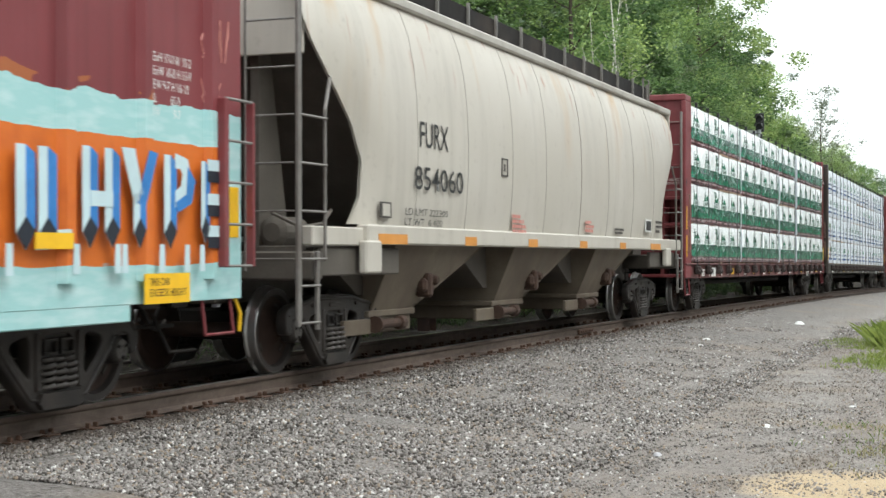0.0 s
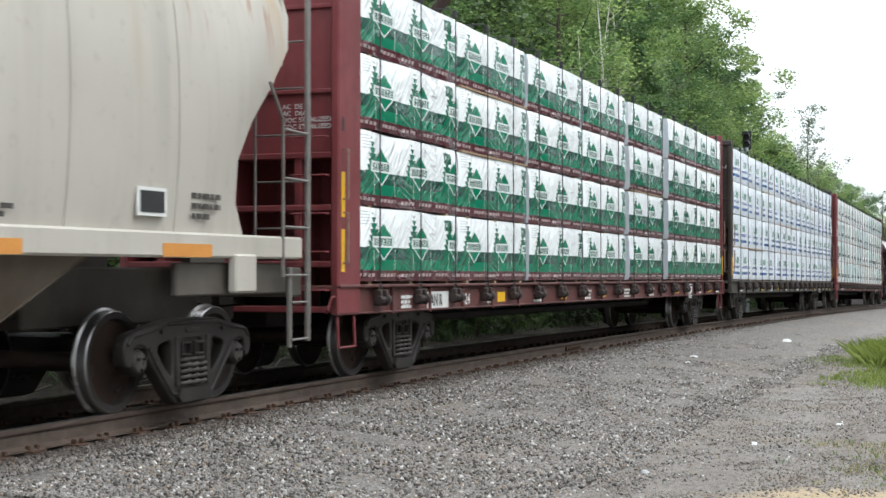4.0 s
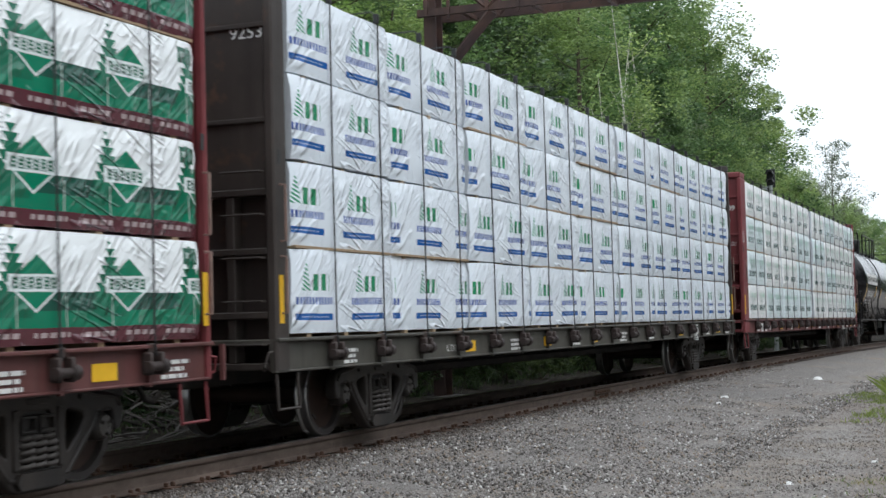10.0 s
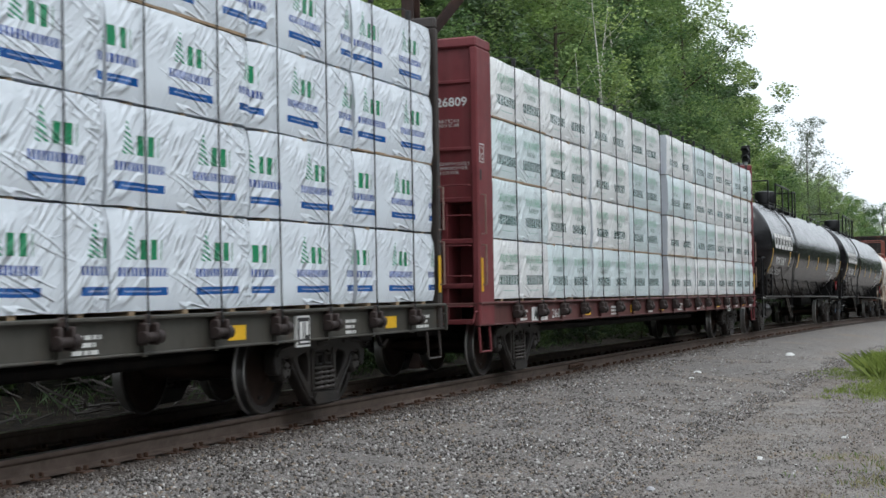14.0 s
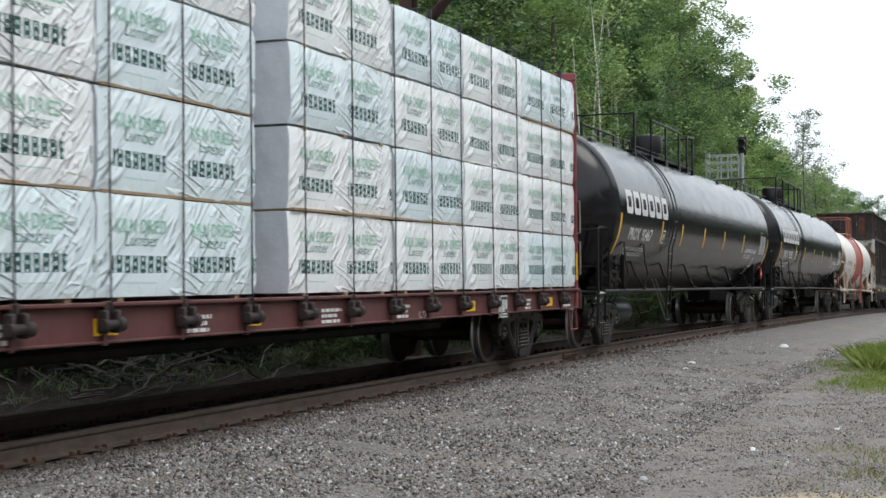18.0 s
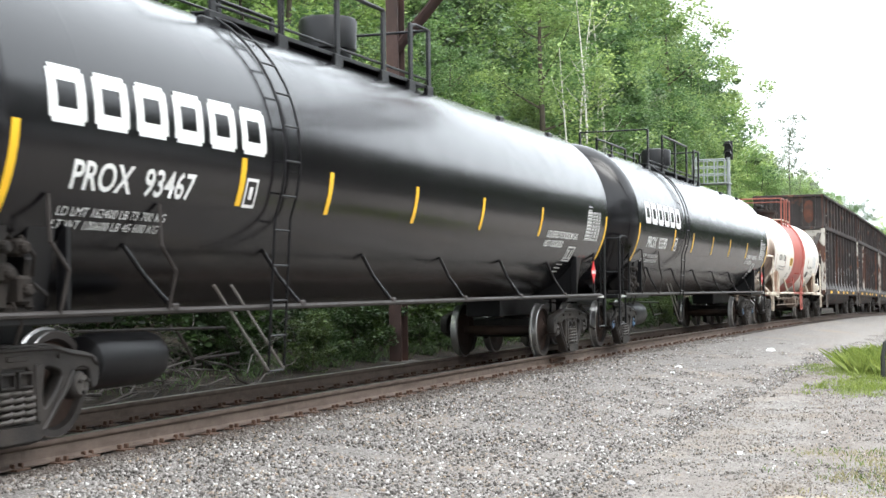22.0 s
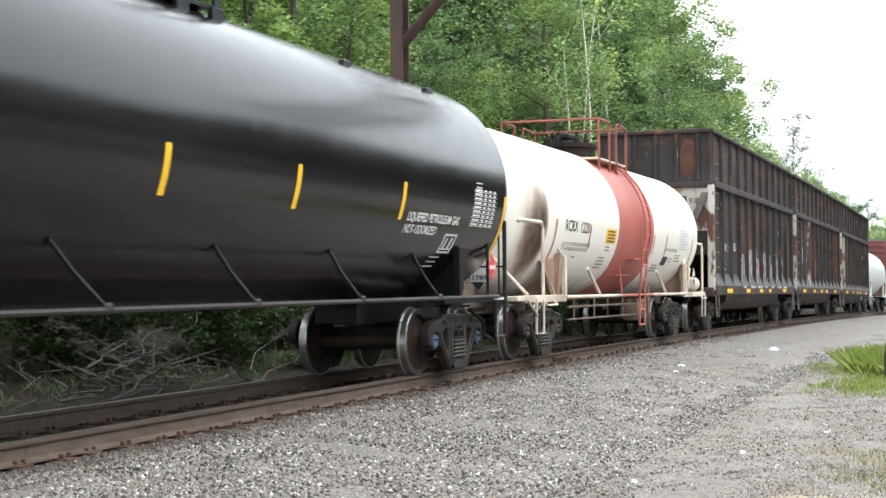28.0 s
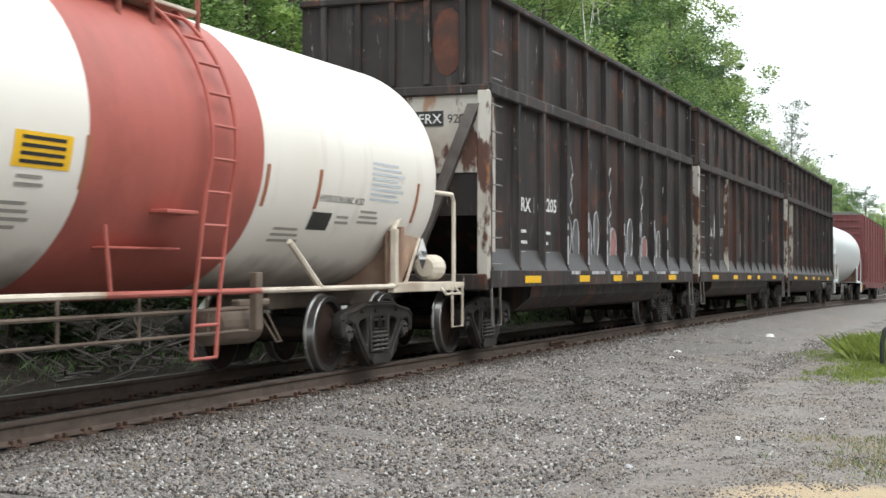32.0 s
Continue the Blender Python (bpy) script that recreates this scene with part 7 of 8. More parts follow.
# ---- chip cars ----
def chip_car(uc, number, seed):
    car = empty("wood_chip_car", "rusty black high-sided chip car with ribbed sides", "rail car", "cars of the freight train")
    L, HALF, W = 7.5, 6.3, 1.50
    car_at(car, uc, HALF)
    running_gear(car, HALF, 7.45)
    rg = random.Random(seed)
    ZL, ZT, ZB = 3.80, 5.14, 1.08
    for k in (-1, 1):
        s = Shape()
        s.box(-L, L, k * (W - 0.14), k * (W - 0.10), ZB, ZL).box(-L, L, k * (W - 0.14), k * (W - 0.10), ZL, ZT)
        sd = part("side_sheet", s, M_CHIP, car)
        part("top_rail", Shape().box(-L - 0.03, L + 0.03, k * (W - 0.16), k * (W + 0.02), ZT, ZT + 0.10, 0.02), M_CHIP, car)
        part("waist_rail", Shape().box(-L - 0.03, L + 0.03, k * (W - 0.11), k * (W + 0.03), ZL - 0.06, ZL + 0.12, 0.02), M_CHIP, car)
        part("side_sill", Shape().box(-L - 0.02, L + 0.02, k * (W - 0.13), k * (W + 0.04), ZB - 0.12, ZB + 0.14, 0.015), M_CHIP, car)
        n = 12
        for i in range(n):
            x = -L + 0.05 + i * (2 * L - 0.1) / (n - 1)
            part("rib", Shape().prism([(x - 0.065, k * (W - 0.10)), (x - 0.045, k * (W + 0.01)), (x + 0.045, k * (W + 0.01)), (x + 0.065, k * (W - 0.10))], ZB + 0.1, ZL - 0.06, "z"), {(2, 3): M_CHIP_WHITE, (2, 10): M_CHIP_ORANGE, (3, 1): M_CHIP_WHITE}.get((seed, i), M_CHIP), sd)
            part("rib", Shape().prism([(x - 0.05, k * (W - 0.10)), (x - 0.035, k * (W - 0.01)), (x + 0.035, k * (W - 0.01)), (x + 0.05, k * (W - 0.10))], ZL + 0.1, ZT, "z"), M_CHIP, sd)
            if i < n - 1:
                # sloped foot plate at the bottom of each bay
                s = Shape().prism([(k * (W - 0.10), ZB + 0.45), (k * (W + 0.03), ZB + 0.13), (k * (W - 0.10), ZB + 0.12)], x + 0.06, x + (2 * L - 0.1) / (n - 1) - 0.06, "x")
                part("foot_plate", s, M_CHIP_FOOT, sd)
        for x, w in ((-5.5, 0.42), (-2.42, 0.33), (0.0, 0.33), (1.8, 0.25), (5.1, 0.4)):
            if k < 0:
                part("reflector", Shape().box(x - w, x + w, -W - 0.048, -W - 0.041, ZB - 0.06, ZB + 0.05), M_YELLOW, car, "dirty yellow reflector")
    for k in (-1, 1):
        s = Shape()
        s.box(k * (L - 0.04), k * L, -W + 0.12, W - 0.12, 2.0, ZL).box(k * (L - 0.04), k * L, -W + 0.12, W - 0.12, ZL, ZT)
        e = part("end_sheet", s, M_CHIP, car)
        for y in (-1.1, -0.55, 0.0, 0.55, 1.1):
            part("end_rib", Shape().box(k * L, k * (L + 0.07), y - 0.05, y + 0.05, ZL + 0.1, ZT, 0.01), M_CHIP, e)
        part("end_top_rail", Shape().box(k * (L - 0.05), k * (L + 0.09), -W, W, ZT, ZT + 0.11, 0.02), M_CHIP, e)
        part("end_waist_rail", Shape().box(k * (L - 0.03), k * (L + 0.09), -W, W, ZL - 0.06, ZL + 0.08, 0.02), M_CHIP, e)
        part("end_panel", Shape().box(k * L, k * (L + 0.02), -W + 0.16, W - 0.16, 2.62, ZL - 0.06), M_CHIP_WHITE, e, "peeling pale paint over rust")
        part("rust_patch", Shape().prism([(-1.04, ZL + 0.42), (-0.98, ZL + 0.30), (-0.86, ZL + 0.22), (-0.74, ZL + 0.27), (-0.66, ZL + 0.44), (-0.62, ZL + 0.72), (-0.66, ZL + 1.0), (-0.76, ZT - 0.16), (-0.92, ZT - 0.12), (-1.02, ZT - 0.22), (-1.05, ZL + 0.8)], k * L, k * (L + 0.010), "x"), M_CHIP_ORANGE, e, "patch of bare orange rust")
        part("corner_post", Shape().box(k * (L - 0.03), k * (L + 0.10), -W - 0.02, -W + 0.16, ZB, ZL, 0.02), M_CHIP_WHITE if k < 0 else M_CHIP, e, "corner post with peeling white paint" if k < 0 else "")
        part("corner_post", Shape().box(k * (L - 0.03), k * (L + 0.10), W - 0.16, W + 0.02, ZB, ZL, 0.02), M_CHIP, e)
        if k < 0:
            part("corner_panel", Shape().box(-L + 0.10, -L + 0.50, -W + 0.08, -W + 0.105, ZB + 0.1, ZL - 0.06), M_CHIP_WHITE, e, "peeling white corner panel")
        # slope and braces
        part("end_slope_sheet", Shape().prism([(k * L, 2.62), (k * (L - 0.05), 2.62), (k * (L - 2.2), 1.05), (k * (L - 2.15), 1.05)], -W + 0.14, W - 0.14, "y"), M_CHIP, car)
        part("end_brace", Shape().prism([(-1.38, 3.6), (-1.2, 3.6), (-0.2, 1.2), (-0.38, 1.2)], k * L + k * 0.02, k * L + k * 0.12, "x"), M_CHIP_BRACE, car)
        part("end_brace", Shape().prism([(1.38, 3.6), (1.2, 3.6), (0.2, 1.2), (0.38, 1.2)], k * L + k * 0.02, k * L + k * 0.12, "x"), M_CHIP, car)
        part("end_sill", Shape().box(k * (L - 0.1), k * (L + 0.15), -W, W, 0.92, 1.16, 0.02), M_CHIP, car)
        for i in range(9):
            z = 1.3 + i * 0.38
            part("rung", Shape().tube([(k * (L + 0.06), -W - 0.06, z), (k * (L - 0.36), -W - 0.06, z)], 0.013, 6), M_GALV if k < 0 else M_CHIP, car)
        part("sill_step", Shape().tube([(k * (L - 0.02), -W - 0.02, ZB), (k * (L - 0.02), -W - 0.04, 0.42), (k * (L - 0.40), -W - 0.04, 0.42), (k * (L - 0.40), -W - 0.02, ZB)], 0.02, 6), M_GALV, car)
    part("floor", Shape().box(-L, L, -W + 0.12, W - 0.12, ZB - 0.05, ZB + 0.02), M_UNDER, car)
    # round belly tubs between the trucks
    s = Shape()
    s.prism([(-1.35, 1.02), (-1.30, 0.78), (-1.05, 0.58), (-0.6, 0.50), (0.6, 0.50), (1.05, 0.58), (1.30, 0.78), (1.35, 1.02)], -4.9, 4.9, "x")
    part("belly_tub", s, M_CHIP, car)
    # pale sprayed strokes on the panels
    bay = (2 * L - 0.1) / 11
    yp = -(W - 0.10)
    for i in range(5 if seed > 1 else 0):
        x, z, h = rg.uniform(-6, 6), rg.uniform(1.3, 2.2), rg.uniform(0.3, 0.8)
        part("spray_stroke", Shape().prism([(x, z), (x + 0.10, z + 0.02), (x + 0.13, z + h * 0.6), (x + 0.09, z + h), (x + 0.02, z + h * 0.9)], yp - 0.003, yp - 0.0005, "y"), M_GRAF, car, "faded spray paint")
    if seed == 1:
        # puffy silver letters with white rims, and thin white loops over them, bay by bay
        for n in range(3, 9):
            x0 = -L + 0.05 + n * bay + 0.10
            for j in range(2):
                cx, cz = x0 + 0.28 + j * 0.52 + rg.uniform(-0.05, 0.05), rg.uniform(1.62, 1.85)
                rx, rz = rg.uniform(0.20, 0.29), rg.uniform(0.36, 0.62)
                ring = [(cx + rx * math.cos(a) * rg.uniform(0.75, 1.0), cz + rz * math.sin(a) * rg.uniform(0.75, 1.05)) for a in [2 * math.pi * q / 11 for q in range(11)]]
                ring = rounded(ring, 1)
                part("spray_fill", Shape().prism(ring, yp - 0.003 - 0.0015 * j, yp - 0.0005, "y"), (M_SILVER, M_SILVER, M_INK, M_GRAF2)[(n * 2 + j) % 4 if rg.random() < 0.5 else 0], car, "faded silver spray paint")
                part("spray_rim", Shape().tube([(x, yp - 0.004, z) for x, z in ring + ring[:1]], 0.013, 4), M_GRAF, car, "faded white spray line")
            if n % 2:
                zs = [2.2 + 0.14 * q for q in range(8)]
                part("spray_loop", Shape().tube([(x0 + 0.5 + 0.10 * math.sin(q * 2.1 + n) + rg.uniform(-0.03, 0.03), yp - 0.004, z) for q, z in enumerate(zs)], 0.013, 4), M_GRAF, car, "faded white spray line")
    if seed == 1:
        # the same spray runs over the ribs and the sill
        for i in range(3, 10):
            x = -L + 0.05 + i * bay
            for z0, z1 in ((1.32, 1.32 + rg.uniform(0.2, 0.5)), (1.9, 1.9 + rg.uniform(0.1, 0.4))):
                part("spray_stroke", Shape().box(x - 0.04, x + 0.04, -W - 0.014, -W - 0.0105, z0, z1), M_GRAF, car, "faded spray paint")
            part("spray_stroke", Shape().box(x + 0.12, x + rg.uniform(0.5, 1.1), -W - 0.044, -W - 0.0405, ZB + 0.07, ZB + 0.13), M_GRAF, car, "faded spray paint")
    lettering("RX", 0.30, M_LETTER, car, -5.72, -W + 0.094, 2.14, bold=0.006, span=0.5)
    lettering(number, 0.30, M_LETTER, car, -4.5, -W + 0.094, 2.18, bold=0.006, span=0.75)
    data_bars(car, -5.7, -W + 0.094, 1.85, (0.25, 0.3, 0.22), M_LETTER, 0.05, 0.12, seed)
    data_bars(car, -4.5, -W + 0.094, 1.85, (0.4, 0.25, 0.35), M_LETTER, 0.05, 0.12, seed + 5)
    part("number_board", Shape().box(-L - 0.032, -L - 0.02, -0.80, -0.32, 3.30, 3.52), M_INK, car)
    lettering("IFRX", 0.2, M_LETTER, car, 0, 0, 0, span=0.40).matrix_basis = pose(-L - 0.036, -0.36, 3.34, 0, 0, -90)
    lettering("92205", 0.18, M_INK, car, 0, 0, 0).matrix_basis = pose(-L - 0.026, -0.86, 3.34, 0, 0, -90)
    return car


chip_car(168.0, "2205", 1)
chip_car(184.0, "2311", 2)
chip_car(200.0, "2147", 3)
acid_tank("small white tank car seen far down the line", 215.8, False, M_FARTANK, M_FARTANK)
boxcar(233.0, "dull red boxcar at the far end of the train", False)

# ---- woods ----
def leaf_paint(name, col, lite, trans=0.35):
    m = bpy.data.materials.new(name)
    m.use_nodes = True
    nt = m.node_tree
    n, l = nt.nodes, nt.links
    b = n["Principled BSDF"]
    b.inputs["Roughness"].default_value = 0.42
    b.inputs["Specular IOR Level"].default_value = 0.5
    geo, oi = n.new("ShaderNodeNewGeometry"), n.new("ShaderNodeObjectInfo")
    mx = n.new("ShaderNodeMix")
    mx.data_type = "RGBA"
    mx.inputs["A"].default_value, mx.inputs["B"].default_value = (*col, 1), (*lite, 1)
    l.new(geo.outputs["Random Per Island"], mx.inputs["Factor"])
    hs = n.new("ShaderNodeHueSaturation")
    mr = n.new("ShaderNodeMapRange")
    mr.inputs["To Min"].default_value, mr.inputs["To Max"].default_value = 0.55, 1.45
    l.new(oi.outputs["Random"], mr.inputs["Value"])
    l.new(mr.outputs["Result"], hs.inputs["Value"])
    mr2 = n.new("ShaderNodeMapRange")
    mr2.inputs["To Min"].default_value, mr2.inputs["To Max"].default_value = 0.525, 0.47
    l.new(oi.outputs["Random"], mr2.inputs["Value"])
    l.new(mr2.outputs["Result"], hs.inputs["Hue"])
    l.new(mx.outputs["Result"], hs.inputs["Color"])
    l.new(hs.outputs["Color"], b.inputs["Base Color"])
    tr = n.new("ShaderNodeBsdfTranslucent")
    l.new(hs.outputs["Color"], tr.inputs["Color"])
    ms = n.new("ShaderNodeMixShader")
    ms.inputs["Fac"].default_value = trans
    l.new(b.outputs["BSDF"], ms.inputs[1])
    l.new(tr.outputs["BSDF"], ms.inputs[2])
    l.new(ms.outputs["Shader"], n["Material Output"].inputs["Surface"])
    return m


M_LEAF = leaf_paint("broad_leaf", (0.120, 0.210, 0.060), (0.310, 0.440, 0.155), 0.46)
M_LEAF4 = leaf_paint("yellow_green_leaf", (0.165, 0.275, 0.065), (0.340, 0.480, 0.150), 0.48)
M_LEAF2 = leaf_paint("dark_leaf", (0.085, 0.155, 0.050), (0.240, 0.350, 0.125), 0.44)
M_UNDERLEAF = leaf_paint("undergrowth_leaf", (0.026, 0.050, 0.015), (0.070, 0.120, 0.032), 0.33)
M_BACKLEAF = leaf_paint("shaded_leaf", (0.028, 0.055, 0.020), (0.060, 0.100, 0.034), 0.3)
M_LEAF3 = leaf_paint("thin_leaf", (0.15, 0.185, 0.12), (0.27, 0.31, 0.21))
M_FIRLEAF = leaf_paint("needle_spray", (0.060, 0.105, 0.042), (0.115, 0.180, 0.070), 0.25)
M_GRASS = leaf_paint("grass_blade", (0.11, 0.17, 0.030), (0.25, 0.32, 0.075))
M_STRAW = leaf_paint("dry_grass", (0.30, 0.26, 0.12), (0.42, 0.36, 0.20))
M_BARK = material("grey_brown_bark", (0.085, 0.068, 0.052), 0.9, var=0.4, scale=6, bump=0.8, bump_scale=30)
p = Paint("birch_bark", 0.7)
p.layer((0.58, 0.55, 0.50))
p.layer((0.07, 0.06, 0.055), p.noise(6, 5, (1, 1, 3)).soft(0.6, 0.68))
p.bump(p.noise(30, 5), 0.4)
M_BIRCH = p.done()
M_DEAD = material("dead_grey_branch", (0.098, 0.086, 0.078), 0.85, var=0.3, scale=8)


def leaves(rs, centres, radii, per, size, mat, droop=0.2):
    """Small folded leaves in clumps round the centres."""
    n = len(centres) * per
    c = np.repeat(np.asarray(centres, float), per, 0)
    r = np.repeat(np.asarray(radii, float), per)
    d = rs.normal(size=(n, 3))
    d /= np.linalg.norm(d, axis=1)[:, None]
    pos = c + d * (r * rs.rand(n) ** 0.45)[:, None] * np.array([1, 1, 0.75])
    s = size * rs.uniform(0.6, 1.35, n)
    # leaves lie mostly open to the sky
    a, b = rs.uniform(0, 2 * np.pi, n), rs.normal(0.0, 0.85, n)
    ca, sa, cb, sb, o = np.cos(a), np.sin(a), np.cos(b), np.sin(b), np.zeros(n)
    t = np.stack([np.stack([ca, -sa * cb, sa * sb], -1), np.stack([sa, ca * cb, -ca * sb], -1), np.stack([o, sb, cb], -1)], 1)
    base = np.array([(-0.5, 0, 0), (0, -0.32, 0.10), (0.5, 0, 0), (0, 0.32, 0.10)])
    v = np.einsum("nij,kj->nki", t, base) * s[:, None, None]
    v += pos[:, None, :]
    f = (np.array([[0, 1, 2, 3]])[None] + 4 * np.arange(n)[:, None, None]).reshape(-1, 4)
    return numpy_mesh("crown", v.reshape(-1, 3), f, mat)


def limbs(s, rs, base, top, r, n, spread, tips):
    """A tapered, slightly crooked trunk with limbs; the limbs' ends are added to tips."""
    base, top = Vector(base), Vector(top)
    h = (top - base).length
    bend = Vector((rs.uniform(-1, 1), rs.uniform(-1, 1), 0)) * h * 0.04
    def at(w):
        return base.lerp(top, w) + bend * math.sin(w * math.pi) + Vector((math.sin(w * 9), math.cos(w * 7), 0)) * h * 0.006
    s.tube([at(i / 9) for i in range(10)], [r * (1 - 0.85 * i / 9) for i in range(10)], 8)
    for i in range(n):
        w = rs.uniform(0.25, 0.95)
        p0 = at(w)
        a, L = rs.uniform(0, 2 * math.pi), spread * (1.15 - w * 0.75) * rs.uniform(0.6, 1.1)
        d = Vector((math.cos(a), math.sin(a), rs.uniform(0.25, 0.9)))
        p1, p2 = p0 + d * L * 0.5, p0 + d * L + Vector((0, 0, L * 0.15))
        s.tube([p0, p1, p2], [r * 0.35 * (1 - w * 0.6), r * 0.2 * (1 - w * 0.5), 0.01], 5)
        tips += [p1, p2]
    tips.append(at(1.0))


def make_tree(seed, h, r, crown_mat, bark, low=0.2, clumps=70, per=70, size=0.22, spread=3.2, name="tree", label="leafy broad-leaved tree with an uneven crown"):
    rs = np.random.RandomState(seed)
    t = empty(name, label, "tree", "trees of the wood")
    s, tips = Shape(), []
    limbs(s, rs, (0, 0, -0.4), (rs.uniform(-0.4, 0.4), rs.uniform(-0.4, 0.4), h * 0.95), r, 16, spread, tips)
    part("trunk", s, bark, t, smooth=60)
    cs, rr = [], []
    for i in range(clumps):
        w = rs.uniform(low, 1.0)
        wide = spread * (0.55 + 0.65 * math.sin(min(1, (w - low) / (1 - low) * 1.15) * math.pi)) * rs.uniform(0.35, 1.1)
        a = rs.uniform(0, 2 * math.pi)
        cs.append((math.cos(a) * wide, math.sin(a) * wide, h * w))
        rr.append(rs.uniform(0.40, 1.0) * spread * 0.28)
    for q in tips:
        cs.append(tuple(q))
        rr.append(spread * 0.22)
    ob = part("crown", leaves(rs, cs, rr, per, size, crown_mat), None, t)
    return t


def put(t, x, y, z, s=1.0, turn=0.0, sz=None):
    return copy_thing(t, Matrix.LocRotScale((x, y, z), Euler((0, 0, turn)), (s, s, sz or s)))


def land(x, y):
    return rail_z(x) + ground_z(y - NEAR) if x < 260 else ground_z(y - NEAR) - 4.6


BROAD = [make_tree(21, 15, 0.20, M_LEAF, M_BARK, 0.12, 48, 150, 0.15, 3.6),
         make_tree(22, 17, 0.24, M_LEAF2, M_BARK, 0.22, 50, 150, 0.155, 3.9, label="dark leafy tree with a tall crown"),
         make_tree(23, 13, 0.16, M_LEAF4, M_BARK, 0.08, 52, 140, 0.14, 3.0, label="bright green tree leafing down to the ground")]
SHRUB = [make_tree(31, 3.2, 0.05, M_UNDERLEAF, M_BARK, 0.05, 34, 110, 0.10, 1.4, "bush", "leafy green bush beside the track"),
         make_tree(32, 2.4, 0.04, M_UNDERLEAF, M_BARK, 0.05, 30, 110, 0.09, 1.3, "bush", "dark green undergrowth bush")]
BIRCH = make_tree(41, 15, 0.12, M_LEAF2, M_BIRCH, 0.35, 60, 70, 0.20, 2.6, "birch_tree", "slender birch with pale trunk among darker trees")
FIR = make_tree(51, 14, 0.15, M_FIRLEAF, M_BARK, 0.10, 80, 80, 0.22, 2.2, "fir_tree", "dark evergreen tree among broad-leaved ones")
THIN = make_tree(61, 15, 0.14, M_LEAF3, M_BARK, 0.25, 80, 60, 0.14, 2.9, "sparse_tree", "tall sparse tree with thin grey-green leaves")
rg = random.Random(77)
stock = []
# sizes before the cut that fits them to the skyline in the camera's view
for i in range(46):
    x = 6 + i * 2.35 + rg.uniform(-0.8, 0.8)
    y = rg.uniform(14.4, 17.5)
    stock.append((rg.choice(BROAD), x, y, rg.uniform(0.55, 0.85) if x < 84 else rg.uniform(0.6, 0.8)))
for i in range(50):
    x = 8 + i * 2.5 + rg.uniform(-1, 1)
    stock.append((rg.choice(BROAD + [FIR]), x, rg.uniform(19, 23), rg.uniform(1.25, 1.55)))
for i in range(34):
    x = 10 + i * 3.6 + rg.uniform(-1, 1)
    stock.append((rg.choice(BROAD), x, rg.uniform(26, 33), rg.uniform(1.35, 1.7)))
for i in range(22):
    x = 96 + i * 4.0 + rg.uniform(-1.5, 1.5)
    stock.append((rg.choice(BROAD), x, rg.uniform(15.5, 21), rg.uniform(0.7, 1.1)))
for i in range(36):
    x = 160 + i * 6.5 + rg.uniform(-2, 2)
    stock.append((rg.choice(BROAD), x, rg.uniform(15.5, 30), rg.uniform(0.85, 1.2)))
for i in range(26):
    # the far side of the bend closes the view down the line
    stock.append((rg.choice(BROAD + [FIR]), 330 + rg.uniform(-18, 50), -30 + i * 3.2 + rg.uniform(-2, 2), rg.uniform(1.0, 1.35)))
TALL = dict(zip(BROAD + [FIR], (15, 17, 13, 14)))
WIDE = dict(zip(BROAD + [FIR], (3.6, 3.9, 3.0, 2.2)))
# the camera's skyline over the eye, by bearing, in degrees: tree heights are cut to fit it
VIEW_RISE = [(-20, 3.0), (3.0, 3.2), (3.8, 3.4), (5.0, 3.8), (5.6, 4.1), (6.6, 4.5), (7.2, 5.2), (7.7, 6.3), (8.1, 6.8), (8.5, 7.6), (8.7, 9.0), (9.4, 10.4), (10.5, 16), (90, 30)]


def view_crest(x, y, w):
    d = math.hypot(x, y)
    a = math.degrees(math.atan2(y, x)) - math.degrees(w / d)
    for (p0, q0), (p1, q1) in zip(VIEW_RISE, VIEW_RISE[1:]):
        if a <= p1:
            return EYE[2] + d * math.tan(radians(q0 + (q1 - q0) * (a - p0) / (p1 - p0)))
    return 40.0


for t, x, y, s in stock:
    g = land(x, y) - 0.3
    s = min(s, (view_crest(x, y, WIDE[t] * s * 0.35) - g) / (TALL[t] + 0.6) * rg.uniform(0.92, 1.06))
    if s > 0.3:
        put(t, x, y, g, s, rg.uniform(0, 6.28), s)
# the wood on the near side, out of view; its darkened leaves deepen reflections and side shade
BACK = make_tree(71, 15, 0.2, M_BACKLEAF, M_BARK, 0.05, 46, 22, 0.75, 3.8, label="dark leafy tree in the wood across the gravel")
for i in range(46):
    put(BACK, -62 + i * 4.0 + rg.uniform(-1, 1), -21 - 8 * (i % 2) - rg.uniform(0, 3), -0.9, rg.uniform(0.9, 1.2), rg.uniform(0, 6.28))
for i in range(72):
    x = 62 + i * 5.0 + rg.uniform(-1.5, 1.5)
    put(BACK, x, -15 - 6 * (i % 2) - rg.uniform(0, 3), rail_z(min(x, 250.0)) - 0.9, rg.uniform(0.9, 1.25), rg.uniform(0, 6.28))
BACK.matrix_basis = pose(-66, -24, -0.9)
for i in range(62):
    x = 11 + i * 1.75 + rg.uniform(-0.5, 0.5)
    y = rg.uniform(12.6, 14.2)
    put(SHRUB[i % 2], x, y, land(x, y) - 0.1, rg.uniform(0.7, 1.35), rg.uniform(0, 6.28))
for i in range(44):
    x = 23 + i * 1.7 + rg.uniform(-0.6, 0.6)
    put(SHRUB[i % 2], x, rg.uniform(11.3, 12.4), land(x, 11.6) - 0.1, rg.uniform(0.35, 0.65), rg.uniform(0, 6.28))
